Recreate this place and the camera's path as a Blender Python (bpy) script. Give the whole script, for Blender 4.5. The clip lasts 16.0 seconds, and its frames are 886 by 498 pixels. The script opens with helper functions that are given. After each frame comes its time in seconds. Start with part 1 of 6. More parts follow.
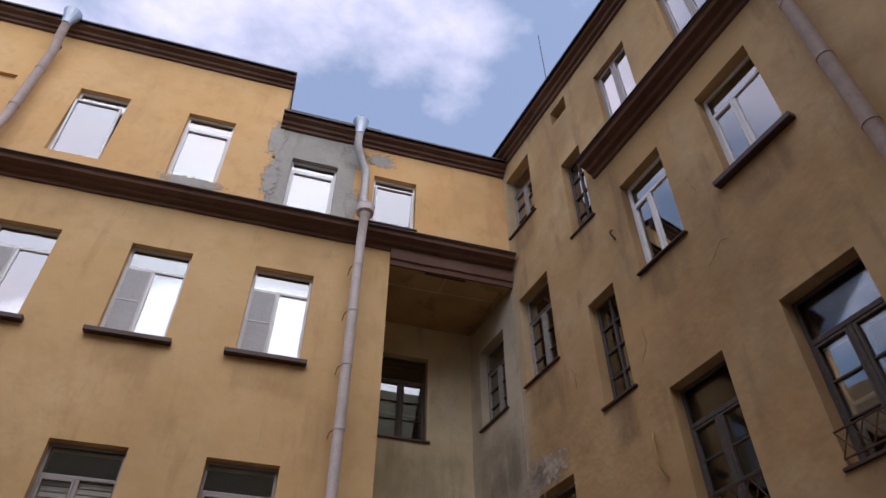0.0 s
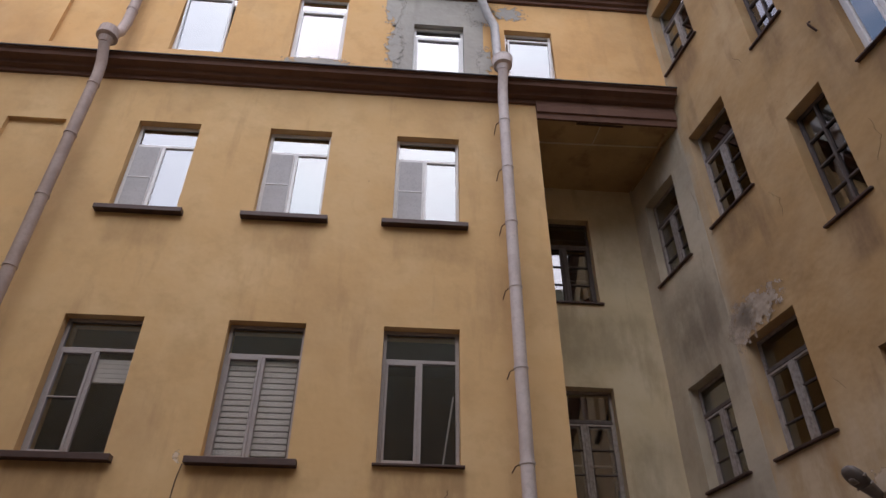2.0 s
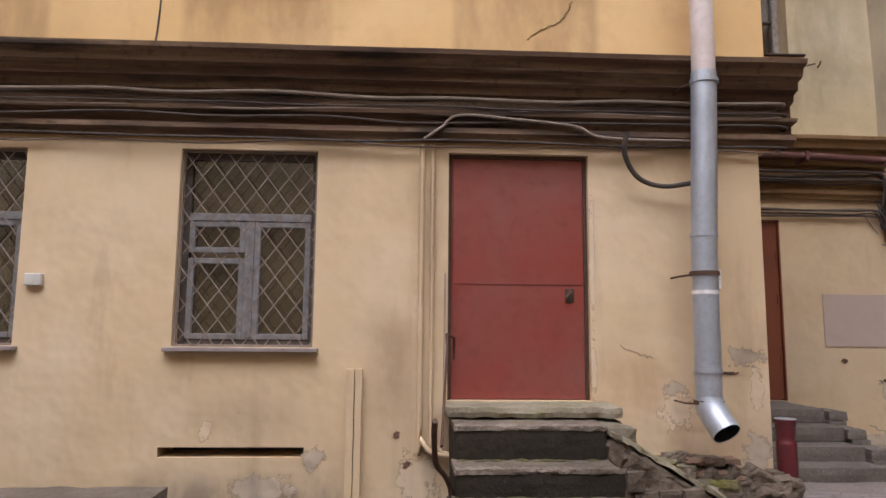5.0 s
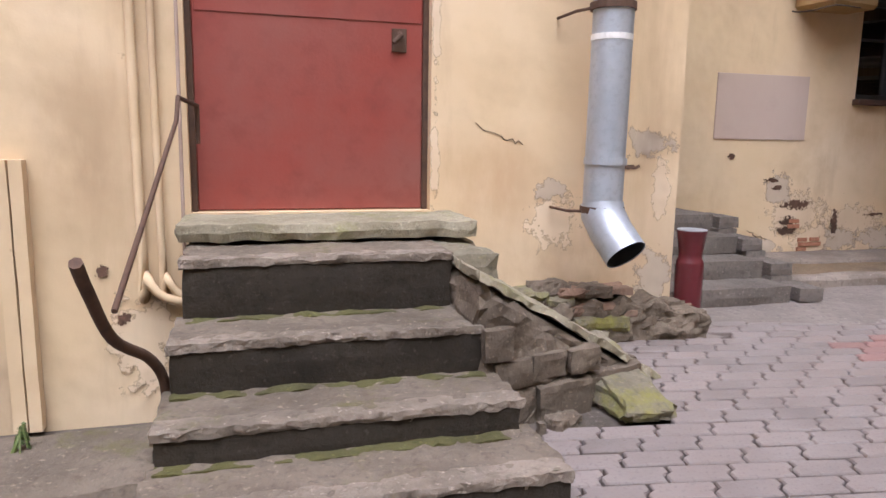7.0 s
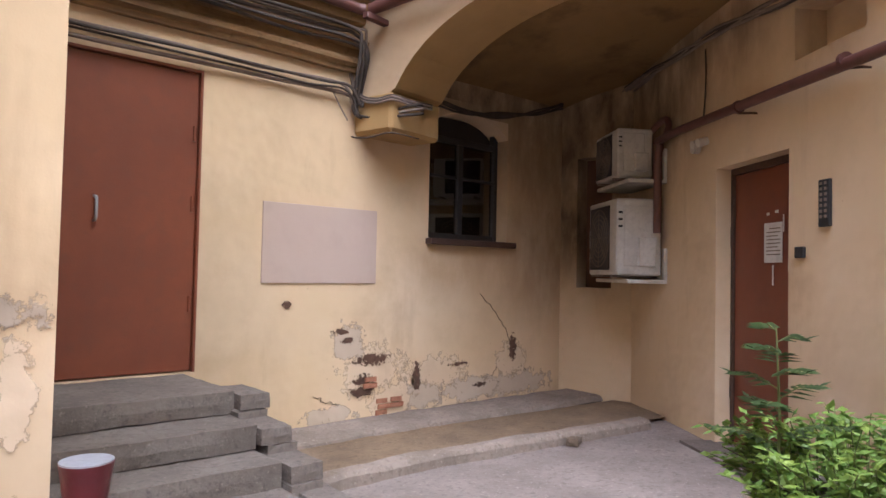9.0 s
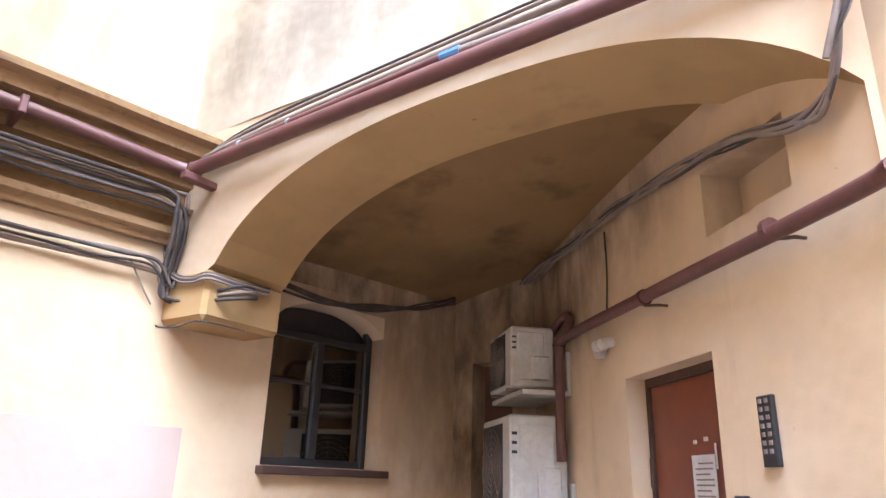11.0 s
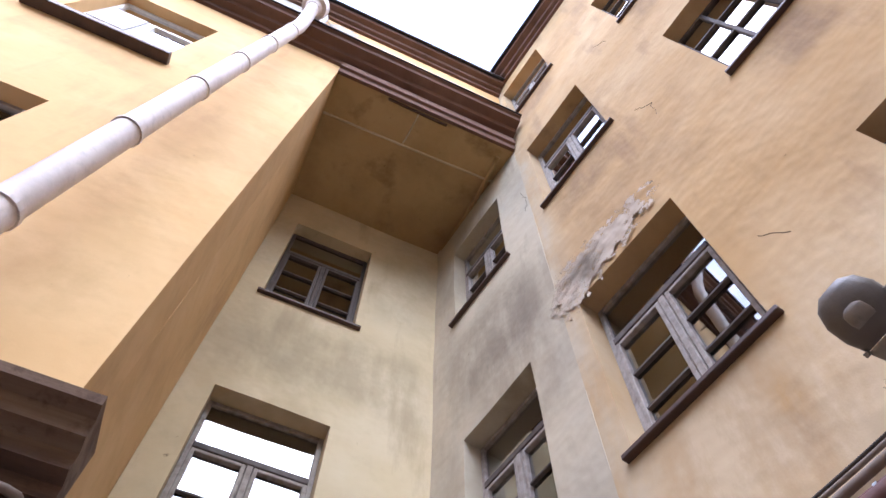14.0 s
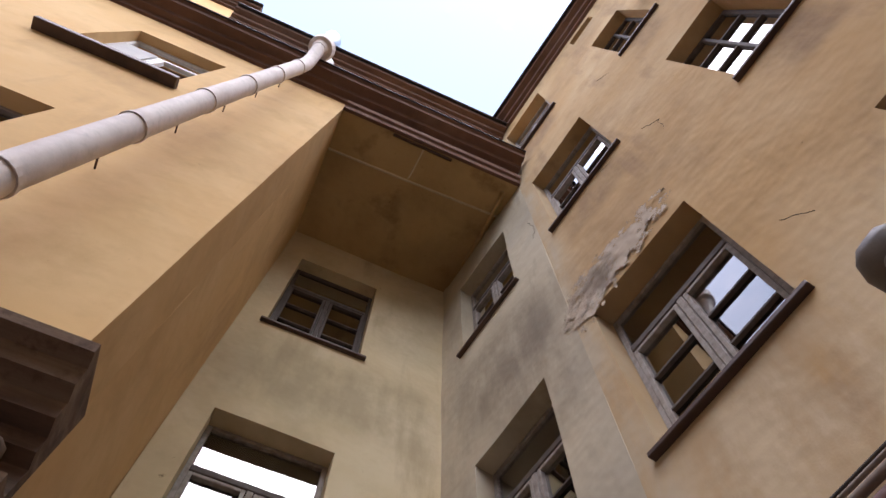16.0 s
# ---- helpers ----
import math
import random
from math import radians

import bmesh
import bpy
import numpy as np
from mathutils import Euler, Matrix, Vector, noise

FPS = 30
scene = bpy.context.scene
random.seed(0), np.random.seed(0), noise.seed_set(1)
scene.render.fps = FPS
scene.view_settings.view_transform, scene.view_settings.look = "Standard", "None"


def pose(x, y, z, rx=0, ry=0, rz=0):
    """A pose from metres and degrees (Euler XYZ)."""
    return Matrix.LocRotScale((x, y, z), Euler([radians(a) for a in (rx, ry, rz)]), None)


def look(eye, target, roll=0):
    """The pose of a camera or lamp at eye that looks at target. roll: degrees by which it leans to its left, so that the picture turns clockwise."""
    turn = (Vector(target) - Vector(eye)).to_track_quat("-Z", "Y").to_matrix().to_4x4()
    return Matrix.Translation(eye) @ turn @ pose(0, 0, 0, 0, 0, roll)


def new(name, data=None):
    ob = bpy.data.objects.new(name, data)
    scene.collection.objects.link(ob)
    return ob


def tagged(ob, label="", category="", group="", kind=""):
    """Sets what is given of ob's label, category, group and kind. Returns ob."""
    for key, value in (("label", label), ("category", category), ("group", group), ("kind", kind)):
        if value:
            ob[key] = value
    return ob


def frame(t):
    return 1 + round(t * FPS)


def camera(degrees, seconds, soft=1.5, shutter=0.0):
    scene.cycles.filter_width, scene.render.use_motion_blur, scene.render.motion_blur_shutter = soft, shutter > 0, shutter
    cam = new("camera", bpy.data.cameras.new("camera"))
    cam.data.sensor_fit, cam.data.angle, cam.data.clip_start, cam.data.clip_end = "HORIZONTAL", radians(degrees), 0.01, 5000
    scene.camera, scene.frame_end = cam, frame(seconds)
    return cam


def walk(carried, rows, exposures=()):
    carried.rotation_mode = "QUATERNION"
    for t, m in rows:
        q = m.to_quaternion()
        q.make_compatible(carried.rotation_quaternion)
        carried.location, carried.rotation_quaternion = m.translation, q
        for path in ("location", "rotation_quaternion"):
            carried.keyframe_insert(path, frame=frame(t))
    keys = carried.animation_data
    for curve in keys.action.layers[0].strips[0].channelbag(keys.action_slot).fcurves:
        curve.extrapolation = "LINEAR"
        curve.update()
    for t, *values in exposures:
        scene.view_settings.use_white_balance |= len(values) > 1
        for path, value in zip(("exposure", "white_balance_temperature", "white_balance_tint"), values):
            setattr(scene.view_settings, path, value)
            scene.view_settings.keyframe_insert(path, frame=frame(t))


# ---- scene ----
cam = camera(66.4, 16.0)
PATH = [
    (0, (0.72, 1.173, 1.765), (1.133, 2.583, 3.122), 0.1),
    (0.5, (0.583, 1.483, 1.714), (0.918, 2.936, 3.048), 0.1),
    (1, (0.462, 1.906, 1.646), (0.692, 3.403, 2.952), 0.2),
    (1.5, (0.33, 2.38, 1.609), (0.51, 3.941, 2.847), 0.2),
    (2, (0.179, 2.915, 1.578), (0.299, 4.534, 2.745), 0.4),
    (2.5, (-0.069, 3.458, 1.506), (0.046, 5.18, 2.518), 0.3),
    (3, (-0.296, 4.06, 1.448), (-0.2, 5.865, 2.303), 0.3),
    (3.5, (-0.442, 4.607, 1.421), (-0.365, 6.475, 2.13), 0.3),
    (6, (-0.445, 7.767, 1.148), (-0.308, 9.763, 1.13), 0.4),
    (6.5, (-0.142, 8.32, 1.078), (0.115, 10.298, 0.933), -0.2),
    (7, (0.158, 8.67, 1.11), (0.699, 10.57, 0.796), 0.9),
    (7.5, (0.559, 8.969, 1.187), (1.372, 10.765, 0.851), 1.1),
    (8, (1.047, 9.165, 1.223), (2.153, 10.809, 0.953), 1.1),
    (8.5, (1.515, 9.431, 1.239), (2.787, 10.971, 1.144), 1.1),
    (9, (2.057, 9.597, 1.286), (3.391, 11.086, 1.354), 1.2),
    (11.5, (3.508, 10.106, 1.517), (4.765, 11.391, 2.393), 1.8),
    (12, (3.481, 10.073, 1.548), (4.525, 11.379, 2.645), 1.3),
    (12.5, (3.499, 10.003, 1.6), (4.35, 11.271, 2.892), 1.2),
    (13, (3.467, 9.941, 1.616), (4.145, 11.08, 3.113), 1.0),
    (13.5, (3.44, 9.906, 1.6), (3.909, 10.847, 3.301), 0.9),
    (14, (3.442, 9.92, 1.591), (3.778, 10.69, 3.406), 0.9),
    (14.5, (3.459, 9.946, 1.578), (3.738, 10.614, 3.442), 0.8),
    (15, (3.471, 9.977, 1.571), (3.726, 10.583, 3.46), 0.3),
    (15.5, (3.521, 10.141, 1.512), (3.768, 10.74, 3.404), 0.4),
    (16, (3.594, 10.391, 1.543), (3.849, 10.998, 3.432), 1.1),
]
EXPOSURES = [(0.0, 0.47, 6000, 29), (1.0, 0.62, 6000, 29), (2.0, 0.59, 6050, 29), (3.0, 0.98, 6050, 28), (3.7, 1.48, 6050, 27), (6.0, 2.1, 6150, 27), (6.5, 2.25, 6050, 27), (7.0, 2.65, 5900, 26), (8.0, 2.58, 5750, 26), (8.5, 2.64, 5750, 26), (9.2, 3.13, 5850, 26), (11.5, 4.27, 5050, 22), (12.0, 3.4, 4950, 23), (12.5, 2.95, 4950, 23), (13.5, 2.49, 5430, 26), (14.5, 2.69, 5380, 27), (15.2, 2.08, 5680, 27), (16.0, 1.68, 6030, 27)]
walk(cam, [(t, look(eye, target, roll)) for t, eye, target, roll in PATH], EXPOSURES)

# ---- world, sun and exposure ----
world = bpy.data.worlds.new("sky")
scene.world = world
world.use_nodes = True
wn, wl = world.node_tree.nodes, world.node_tree.links
wn.clear()
w_out = wn.new("ShaderNodeOutputWorld")
w_bg = wn.new("ShaderNodeBackground")
w_sky = wn.new("ShaderNodeTexSky")
w_sky.sky_type, w_sky.sun_disc = "NISHITA", False
SUN_EL, SUN_AZ = radians(52), radians(182)
w_sky.sun_elevation, w_sky.sun_rotation = SUN_EL, SUN_AZ
w_sky.ozone_density, w_sky.dust_density = 0.3, 1.6
w_co = wn.new("ShaderNodeTexCoord")
w_map = wn.new("ShaderNodeMapping")
w_map.inputs["Scale"].default_value = (1.0, 1.0, 1.9)
w_map.inputs["Location"].default_value = (0.3, 0.15, 0.0)
w_noise = wn.new("ShaderNodeTexNoise")
w_noise.inputs["Scale"].default_value, w_noise.inputs["Detail"].default_value = 2.2, 8.0
w_noise.inputs["Roughness"].default_value = 0.55
w_ramp = wn.new("ShaderNodeValToRGB")
w_ramp.color_ramp.elements[0].position, w_ramp.color_ramp.elements[1].position = 0.46, 0.72
w_ramp.color_ramp.elements[0].color = (0.14, 0.14, 0.14, 1)
w_mix = wn.new("ShaderNodeMixRGB")
w_mix.inputs["Color2"].default_value = (8.8, 8.5, 8.6, 1)
wl.new(w_co.outputs["Generated"], w_map.inputs["Vector"])
wl.new(w_map.outputs["Vector"], w_noise.inputs["Vector"])
wl.new(w_noise.outputs["Fac"], w_ramp.inputs["Fac"])
wl.new(w_ramp.outputs["Color"], w_mix.inputs["Fac"])
w_hue = wn.new("ShaderNodeMixRGB")
w_hue.blend_type = "MULTIPLY"
w_hue.inputs["Fac"].default_value = 1.0
w_hue.inputs["Color2"].default_value = (0.80, 1.19, 1.12, 1)
wl.new(w_sky.outputs["Color"], w_hue.inputs["Color1"])
wl.new(w_hue.outputs["Color"], w_mix.inputs["Color1"])
wl.new(w_mix.outputs["Color"], w_bg.inputs["Color"])
w_bg.inputs["Strength"].default_value = 0.12
wl.new(w_bg.outputs["Background"], w_out.inputs["Surface"])

sun = new("sun", bpy.data.lights.new("sun", "SUN"))
sun.data.energy, sun.data.angle, sun.data.color = 1.5, radians(80), (1.0, 0.91, 0.83)
sun.matrix_world = look((0, 0, 30), (-math.sin(SUN_AZ) * math.cos(SUN_EL), -math.cos(SUN_AZ) * math.cos(SUN_EL), 30 - math.sin(SUN_EL)))


# ---- materials ----
def nodes_of(name):
    m = bpy.data.materials.new(name)
    m.use_nodes = True
    nt = m.node_tree
    return m, nt, nt.nodes["Principled BSDF"], nt.nodes, nt.links


def mixed(nt, a, b, fac):
    """A colour mix node; a, b: colour or socket, fac: socket."""
    n = nt.nodes.new("ShaderNodeMixRGB")
    for key, v in (("Color1", a), ("Color2", b)):
        if isinstance(v, tuple):
            n.inputs[key].default_value = (*v, 1)
        else:
            nt.links.new(v, n.inputs[key])
    nt.links.new(fac, n.inputs["Fac"])
    return n.outputs["Color"]


def noise_fac(nt, scale, lo, hi, detail=6.0, rough=0.6, stretch=(1, 1, 1), shift=(0, 0, 0), musgrave=False):
    co = nt.nodes.new("ShaderNodeTexCoord")
    mp = nt.nodes.new("ShaderNodeMapping")
    mp.inputs["Scale"].default_value, mp.inputs["Location"].default_value = stretch, shift
    nz = nt.nodes.new("ShaderNodeTexNoise")
    nz.inputs["Scale"].default_value, nz.inputs["Detail"].default_value, nz.inputs["Roughness"].default_value = scale, detail, rough
    rp = nt.nodes.new("ShaderNodeValToRGB")
    rp.color_ramp.elements[0].position, rp.color_ramp.elements[1].position = lo, hi
    nt.links.new(co.outputs["Object"], mp.inputs["Vector"])
    nt.links.new(mp.outputs["Vector"], nz.inputs["Vector"])
    nt.links.new(nz.outputs["Fac"], rp.inputs["Fac"])
    return rp.outputs["Color"]


def add_bump(nt, bsdf, heights, strength=0.3, distance=0.01):
    prev = None
    for h, s, d in heights:
        b = nt.nodes.new("ShaderNodeBump")
        b.inputs["Strength"].default_value, b.inputs["Distance"].default_value = s, d
        nt.links.new(h, b.inputs["Height"])
        if prev is not None:
            nt.links.new(prev, b.inputs["Normal"])
        prev = b.outputs["Normal"]
    nt.links.new(prev, bsdf.inputs["Normal"])


def plaster(name, base, pale, dirt, streak=0.5, lumps=0.012, blotch=(0.45, 0.75)):
    """Painted lime plaster: base colour, paler worn patches, dirt streaks that run down, lumps and grain."""
    m, nt, b, n, l = nodes_of(name)
    c = mixed(nt, base, pale, noise_fac(nt, 0.55, *blotch, detail=4))
    c = mixed(nt, c, tuple(v * 0.86 for v in base), noise_fac(nt, 2.3, 0.5, 0.8, detail=8, shift=(3, 5, 1)))
    d = noise_fac(nt, 1.0, 0.56, 0.86 - 0.1 * streak, detail=7, stretch=(1.6, 1.6, 0.33), shift=(7, 1, 2))
    c = mixed(nt, c, dirt, d)
    c = mixed(nt, c, tuple(v * 0.7 for v in dirt), noise_fac(nt, 9, 0.72, 0.80, detail=3, shift=(1, 9, 4)))
    smudge = noise_fac(nt, 0.42, 0.50, 0.74, detail=7, rough=0.62, stretch=(1, 1, 0.7), shift=(13, 4, 6))
    half = n.new("ShaderNodeMath")
    half.operation = "MULTIPLY"
    half.inputs[1].default_value = 0.35 + 0.25 * streak
    l.new(smudge, half.inputs[0])
    c = mixed(nt, c, tuple(v * 0.85 for v in dirt), half.outputs[0])
    chip = noise_fac(nt, 3.4, 0.745, 0.78, detail=9, rough=0.72, shift=(2, 17, 5))
    c = mixed(nt, c, tuple(min(0.8, v * 1.05 + 0.05) for v in pale), chip)
    l.new(c, b.inputs["Base Color"])
    b.inputs["Roughness"].default_value = 0.92
    b.inputs["Specular IOR Level"].default_value = 0.25
    big = noise_fac(nt, 1.7, 0.2, 0.8, detail=3)
    mid = noise_fac(nt, 7.0, 0.2, 0.8, detail=4)
    fine = noise_fac(nt, 90.0, 0.2, 0.8, detail=3)
    add_bump(nt, b, ((big, 0.8, lumps), (mid, 0.13, 0.006), (fine, 0.18, 0.0015)))
    return m


def stained(mat, name, marks):
    """A wall's own skin with soft dirty stains and painted shade; marks: (u0, u1, z0, z1, soft, colour, amount)."""
    m = mat.copy()
    m.name = name
    nt = m.node_tree
    n, l = nt.nodes, nt.links
    b = n["Principled BSDF"]
    c = b.inputs["Base Color"].links[0].from_socket
    co = n.new("ShaderNodeTexCoord")
    sep = n.new("ShaderNodeSeparateXYZ")
    l.new(co.outputs["Object"], sep.inputs[0])
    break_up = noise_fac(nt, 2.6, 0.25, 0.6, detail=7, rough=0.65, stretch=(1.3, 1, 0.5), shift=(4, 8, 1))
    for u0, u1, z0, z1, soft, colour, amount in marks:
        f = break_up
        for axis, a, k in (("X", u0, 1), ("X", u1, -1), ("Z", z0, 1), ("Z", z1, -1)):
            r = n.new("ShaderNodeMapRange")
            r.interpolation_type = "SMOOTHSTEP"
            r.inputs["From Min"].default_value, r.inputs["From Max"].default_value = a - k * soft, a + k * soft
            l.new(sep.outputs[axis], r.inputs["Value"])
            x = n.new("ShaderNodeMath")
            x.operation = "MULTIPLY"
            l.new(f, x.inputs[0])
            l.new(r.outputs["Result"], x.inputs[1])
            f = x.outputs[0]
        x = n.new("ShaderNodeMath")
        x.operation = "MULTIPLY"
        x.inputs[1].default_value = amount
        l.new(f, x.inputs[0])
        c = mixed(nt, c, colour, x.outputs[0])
    l.new(c, b.inputs["Base Color"])
    return m


def paint(name, base, dark, rough=0.5, metal=0.0, scale=6.0, lo=0.45, hi=0.8, bump=0.0015, bscale=60):
    m, nt, b, n, l = nodes_of(name)
    c = mixed(nt, base, dark, noise_fac(nt, scale, lo, hi, detail=8))
    c = mixed(nt, c, tuple(v * 0.75 + 0.01 for v in base), noise_fac(nt, scale * 6, 0.5, 0.8, detail=4, shift=(4, 2, 7)))
    l.new(c, b.inputs["Base Color"])
    b.inputs["Roughness"].default_value, b.inputs["Metallic"].default_value = rough, metal
    add_bump(nt, b, ((noise_fac(nt, bscale, 0.2, 0.8, detail=4), 0.5, bump), (noise_fac(nt, 3, 0.2, 0.8), 0.4, bump * 4)))
    return m


def concrete(name, base, dark, moss=None, moss_lo=0.5, bump=0.012):
    m, nt, b, n, l = nodes_of(name)
    c = mixed(nt, base, dark, noise_fac(nt, 2.2, 0.38, 0.68, detail=9, rough=0.7))
    c = mixed(nt, c, tuple(v * 0.6 for v in base), noise_fac(nt, 26, 0.52, 0.7, detail=5, shift=(2, 2, 8)))
    c = mixed(nt, c, tuple(min(1, v * 1.35) for v in base), noise_fac(nt, 45, 0.6, 0.72, detail=4, shift=(9, 4, 1)))
    if moss:
        c = mixed(nt, c, moss, noise_fac(nt, 2.6, moss_lo, moss_lo + 0.18, detail=9, rough=0.75, shift=(5, 1, 3)))
    l.new(c, b.inputs["Base Color"])
    b.inputs["Roughness"].default_value = 0.95
    b.inputs["Specular IOR Level"].default_value = 0.2
    add_bump(nt, b, ((noise_fac(nt, 14, 0.2, 0.8, detail=7, rough=0.7), 0.7, bump), (noise_fac(nt, 110, 0.2, 0.8), 0.5, 0.003)))
    return m


def glass_mat(name, gloss=1.0, tint=(0.86, 0.89, 0.9)):
    m = bpy.data.materials.new(name)
    m.use_nodes = True
    nt = m.node_tree
    nt.nodes.clear()
    out = nt.nodes.new("ShaderNodeOutputMaterial")
    tr = nt.nodes.new("ShaderNodeBsdfTransparent")
    tr.inputs["Color"].default_value = (*tint, 1)
    gl = nt.nodes.new("ShaderNodeBsdfGlossy")
    gl.inputs["Roughness"].default_value = 0.02
    fr = nt.nodes.new("ShaderNodeFresnel")
    fr.inputs["IOR"].default_value = 1.52
    mu = nt.nodes.new("ShaderNodeMath")
    mu.operation, mu.use_clamp = "MULTIPLY", True
    mu.inputs[1].default_value = gloss
    mx = nt.nodes.new("ShaderNodeMixShader")
    nt.links.new(fr.outputs["Fac"], mu.inputs[0])
    nt.links.new(mu.outputs["Value"], mx.inputs["Fac"])
    nt.links.new(tr.outputs["BSDF"], mx.inputs[1])
    nt.links.new(gl.outputs["BSDF"], mx.inputs[2])
    nt.links.new(mx.outputs["Shader"], out.inputs["Surface"])
    return m


OCHRE = plaster("ochre_plaster", (0.63, 0.41, 0.185), (0.69, 0.485, 0.25), (0.43, 0.265, 0.125))
OCHRE_B = plaster("worn_ochre_plaster", (0.48, 0.31, 0.14), (0.55, 0.40, 0.225), (0.27, 0.165, 0.088), streak=1.2, lumps=0.02)
ORANGE = plaster("orange_plaster", (0.65, 0.385, 0.155), (0.69, 0.45, 0.215), (0.47, 0.28, 0.125))
CREAM = plaster("cream_plaster", (0.62, 0.465, 0.29), (0.69, 0.56, 0.40), (0.40, 0.285, 0.18), streak=0.95, lumps=0.025)
PALE = plaster("pale_yellow_plaster", (0.56, 0.455, 0.28), (0.64, 0.55, 0.39), (0.33, 0.255, 0.155), streak=1.1, lumps=0.022)
GREYISH = plaster("grey_cream_plaster", (0.51, 0.435, 0.31), (0.46, 0.415, 0.33), (0.25, 0.20, 0.14), streak=1.2, lumps=0.022)
RENDER = plaster("bare_cement_render", (0.36, 0.335, 0.29), (0.44, 0.41, 0.35), (0.26, 0.24, 0.2), lumps=0.03)
PINKISH = plaster("pinkish_grey_paint", (0.47, 0.365, 0.305), (0.50, 0.40, 0.34), (0.40, 0.30, 0.24), lumps=0.01)
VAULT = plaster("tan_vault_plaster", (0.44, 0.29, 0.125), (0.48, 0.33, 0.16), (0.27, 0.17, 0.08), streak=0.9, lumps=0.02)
SOFFIT = plaster("stained_soffit_plaster", (0.44, 0.30, 0.135), (0.50, 0.36, 0.18), (0.22, 0.13, 0.06), streak=1.3, lumps=0.02)
# Darker copy of VAULT: the shade under the arch is put into the colour.
VAULT_SHADED = plaster("shaded_vault_plaster", (0.25, 0.15, 0.062), (0.30, 0.19, 0.085), (0.11, 0.065, 0.03), streak=1.1, lumps=0.02)
EARTH = concrete("brown_trodden_earth", (0.216, 0.156, 0.1), (0.136, 0.1, 0.068), None, 0.5, 0.01)
BROWN_STUCCO = plaster("brown_stucco", (0.145, 0.078, 0.055), (0.19, 0.11, 0.08), (0.075, 0.045, 0.035), lumps=0.02)
def banded(name, a, b, dark):
    """Dusty moulded stucco whose dirt lies in long streaks along the band."""
    m, nt, bs, n, l = nodes_of(name)
    c = mixed(nt, a, b, noise_fac(nt, 1.0, 0.42, 0.60, detail=5, stretch=(0.35, 4, 8)))
    c = mixed(nt, c, dark, noise_fac(nt, 1.0, 0.50, 0.66, detail=7, stretch=(0.8, 4, 6), shift=(5, 3, 8)))
    c = mixed(nt, c, tuple(v * 0.7 for v in a), noise_fac(nt, 14, 0.55, 0.75, detail=5, shift=(1, 1, 4)))
    l.new(c, bs.inputs["Base Color"])
    bs.inputs["Roughness"].default_value = 0.85
    add_bump(nt, bs, ((noise_fac(nt, 6, 0.2, 0.8, detail=5), 0.5, 0.012), (noise_fac(nt, 60, 0.2, 0.8), 0.3, 0.002)))
    return m


DARK_STUCCO = banded("dark_dusty_stucco", (0.105, 0.056, 0.033), (0.20, 0.13, 0.08), (0.035, 0.022, 0.016))
OCHRE_STUCCO = banded("dirty_ochre_stucco", (0.25, 0.15, 0.062), (0.33, 0.21, 0.10), (0.10, 0.06, 0.032))
SHEET = paint("dark_roof_sheet", (0.035, 0.03, 0.032), (0.06, 0.05, 0.05), 0.5, 0.4)
SILL = paint("brown_sill_metal", (0.075, 0.042, 0.032), (0.04, 0.025, 0.02), 0.55, 0.2)
PIPE_OLD = paint("dusty_pink_pipe_paint", (0.60, 0.52, 0.48), (0.44, 0.36, 0.32), 0.6, 0.0, 3.0)
PIPE_BROWN = paint("dusty_brown_pipe_paint", (0.40, 0.30, 0.245), (0.27, 0.19, 0.15), 0.65, 0.0, 3.0)
ZINC = paint("galvanised_zinc", (0.44, 0.48, 0.53), (0.32, 0.355, 0.40), 0.45, 0.55, 5.0)
RUSTY = paint("rusty_iron", (0.10, 0.055, 0.035), (0.05, 0.03, 0.022), 0.8, 0.3, 20)
RED_PIPE = paint("oxide_red_pipe_paint", (0.125, 0.05, 0.042), (0.075, 0.032, 0.027), 0.5, 0.0, 8)
RED_DOOR = paint("faded_red_door_paint", (0.25, 0.045, 0.032), (0.23, 0.078, 0.062), 0.42, 0.0, 1.4, 0.35, 0.7, 0.001)
BROWN_DOOR = paint("brown_red_door_paint", (0.205, 0.06, 0.03), (0.14, 0.042, 0.025), 0.38, 0.0, 1.6, 0.4, 0.8, 0.001)
PVC = paint("white_pvc", (0.74, 0.73, 0.71), (0.62, 0.60, 0.58), 0.35, 0.0, 3, 0.5, 0.9, 0.0003)
PVC_GREY = paint("greyish_pvc", (0.34, 0.30, 0.28), (0.27, 0.235, 0.22), 0.4, 0.0, 3, 0.5, 0.9, 0.0003)
WOOD = paint("weathered_grey_wood", (0.34, 0.30, 0.265), (0.19, 0.155, 0.13), 0.8, 0.0, 14, 0.4, 0.7, 0.002)
DARK_WOOD = paint("dark_weathered_wood", (0.075, 0.058, 0.05), (0.13, 0.105, 0.09), 0.75, 0.0, 14, 0.45, 0.75, 0.002)
CABLE = paint("black_cable_sheath", (0.05, 0.04, 0.034), (0.115, 0.088, 0.07), 0.85, 0.0, 9)
CABLE_GREY = paint("dusty_grey_cable", (0.235, 0.185, 0.15), (0.135, 0.105, 0.085), 0.85, 0.0, 9)
STEP = concrete("mossy_step_concrete", (0.185, 0.15, 0.115), (0.095, 0.078, 0.058), (0.125, 0.12, 0.04), 0.55, 0.02)
STEP_SIDE = concrete("dark_concrete", (0.043, 0.034, 0.025), (0.022, 0.018, 0.014), (0.07, 0.075, 0.02), 0.62)
RUBBLE = concrete("rubble_stone", (0.18, 0.142, 0.105), (0.075, 0.059, 0.044), (0.12, 0.12, 0.035), 0.62, 0.02)
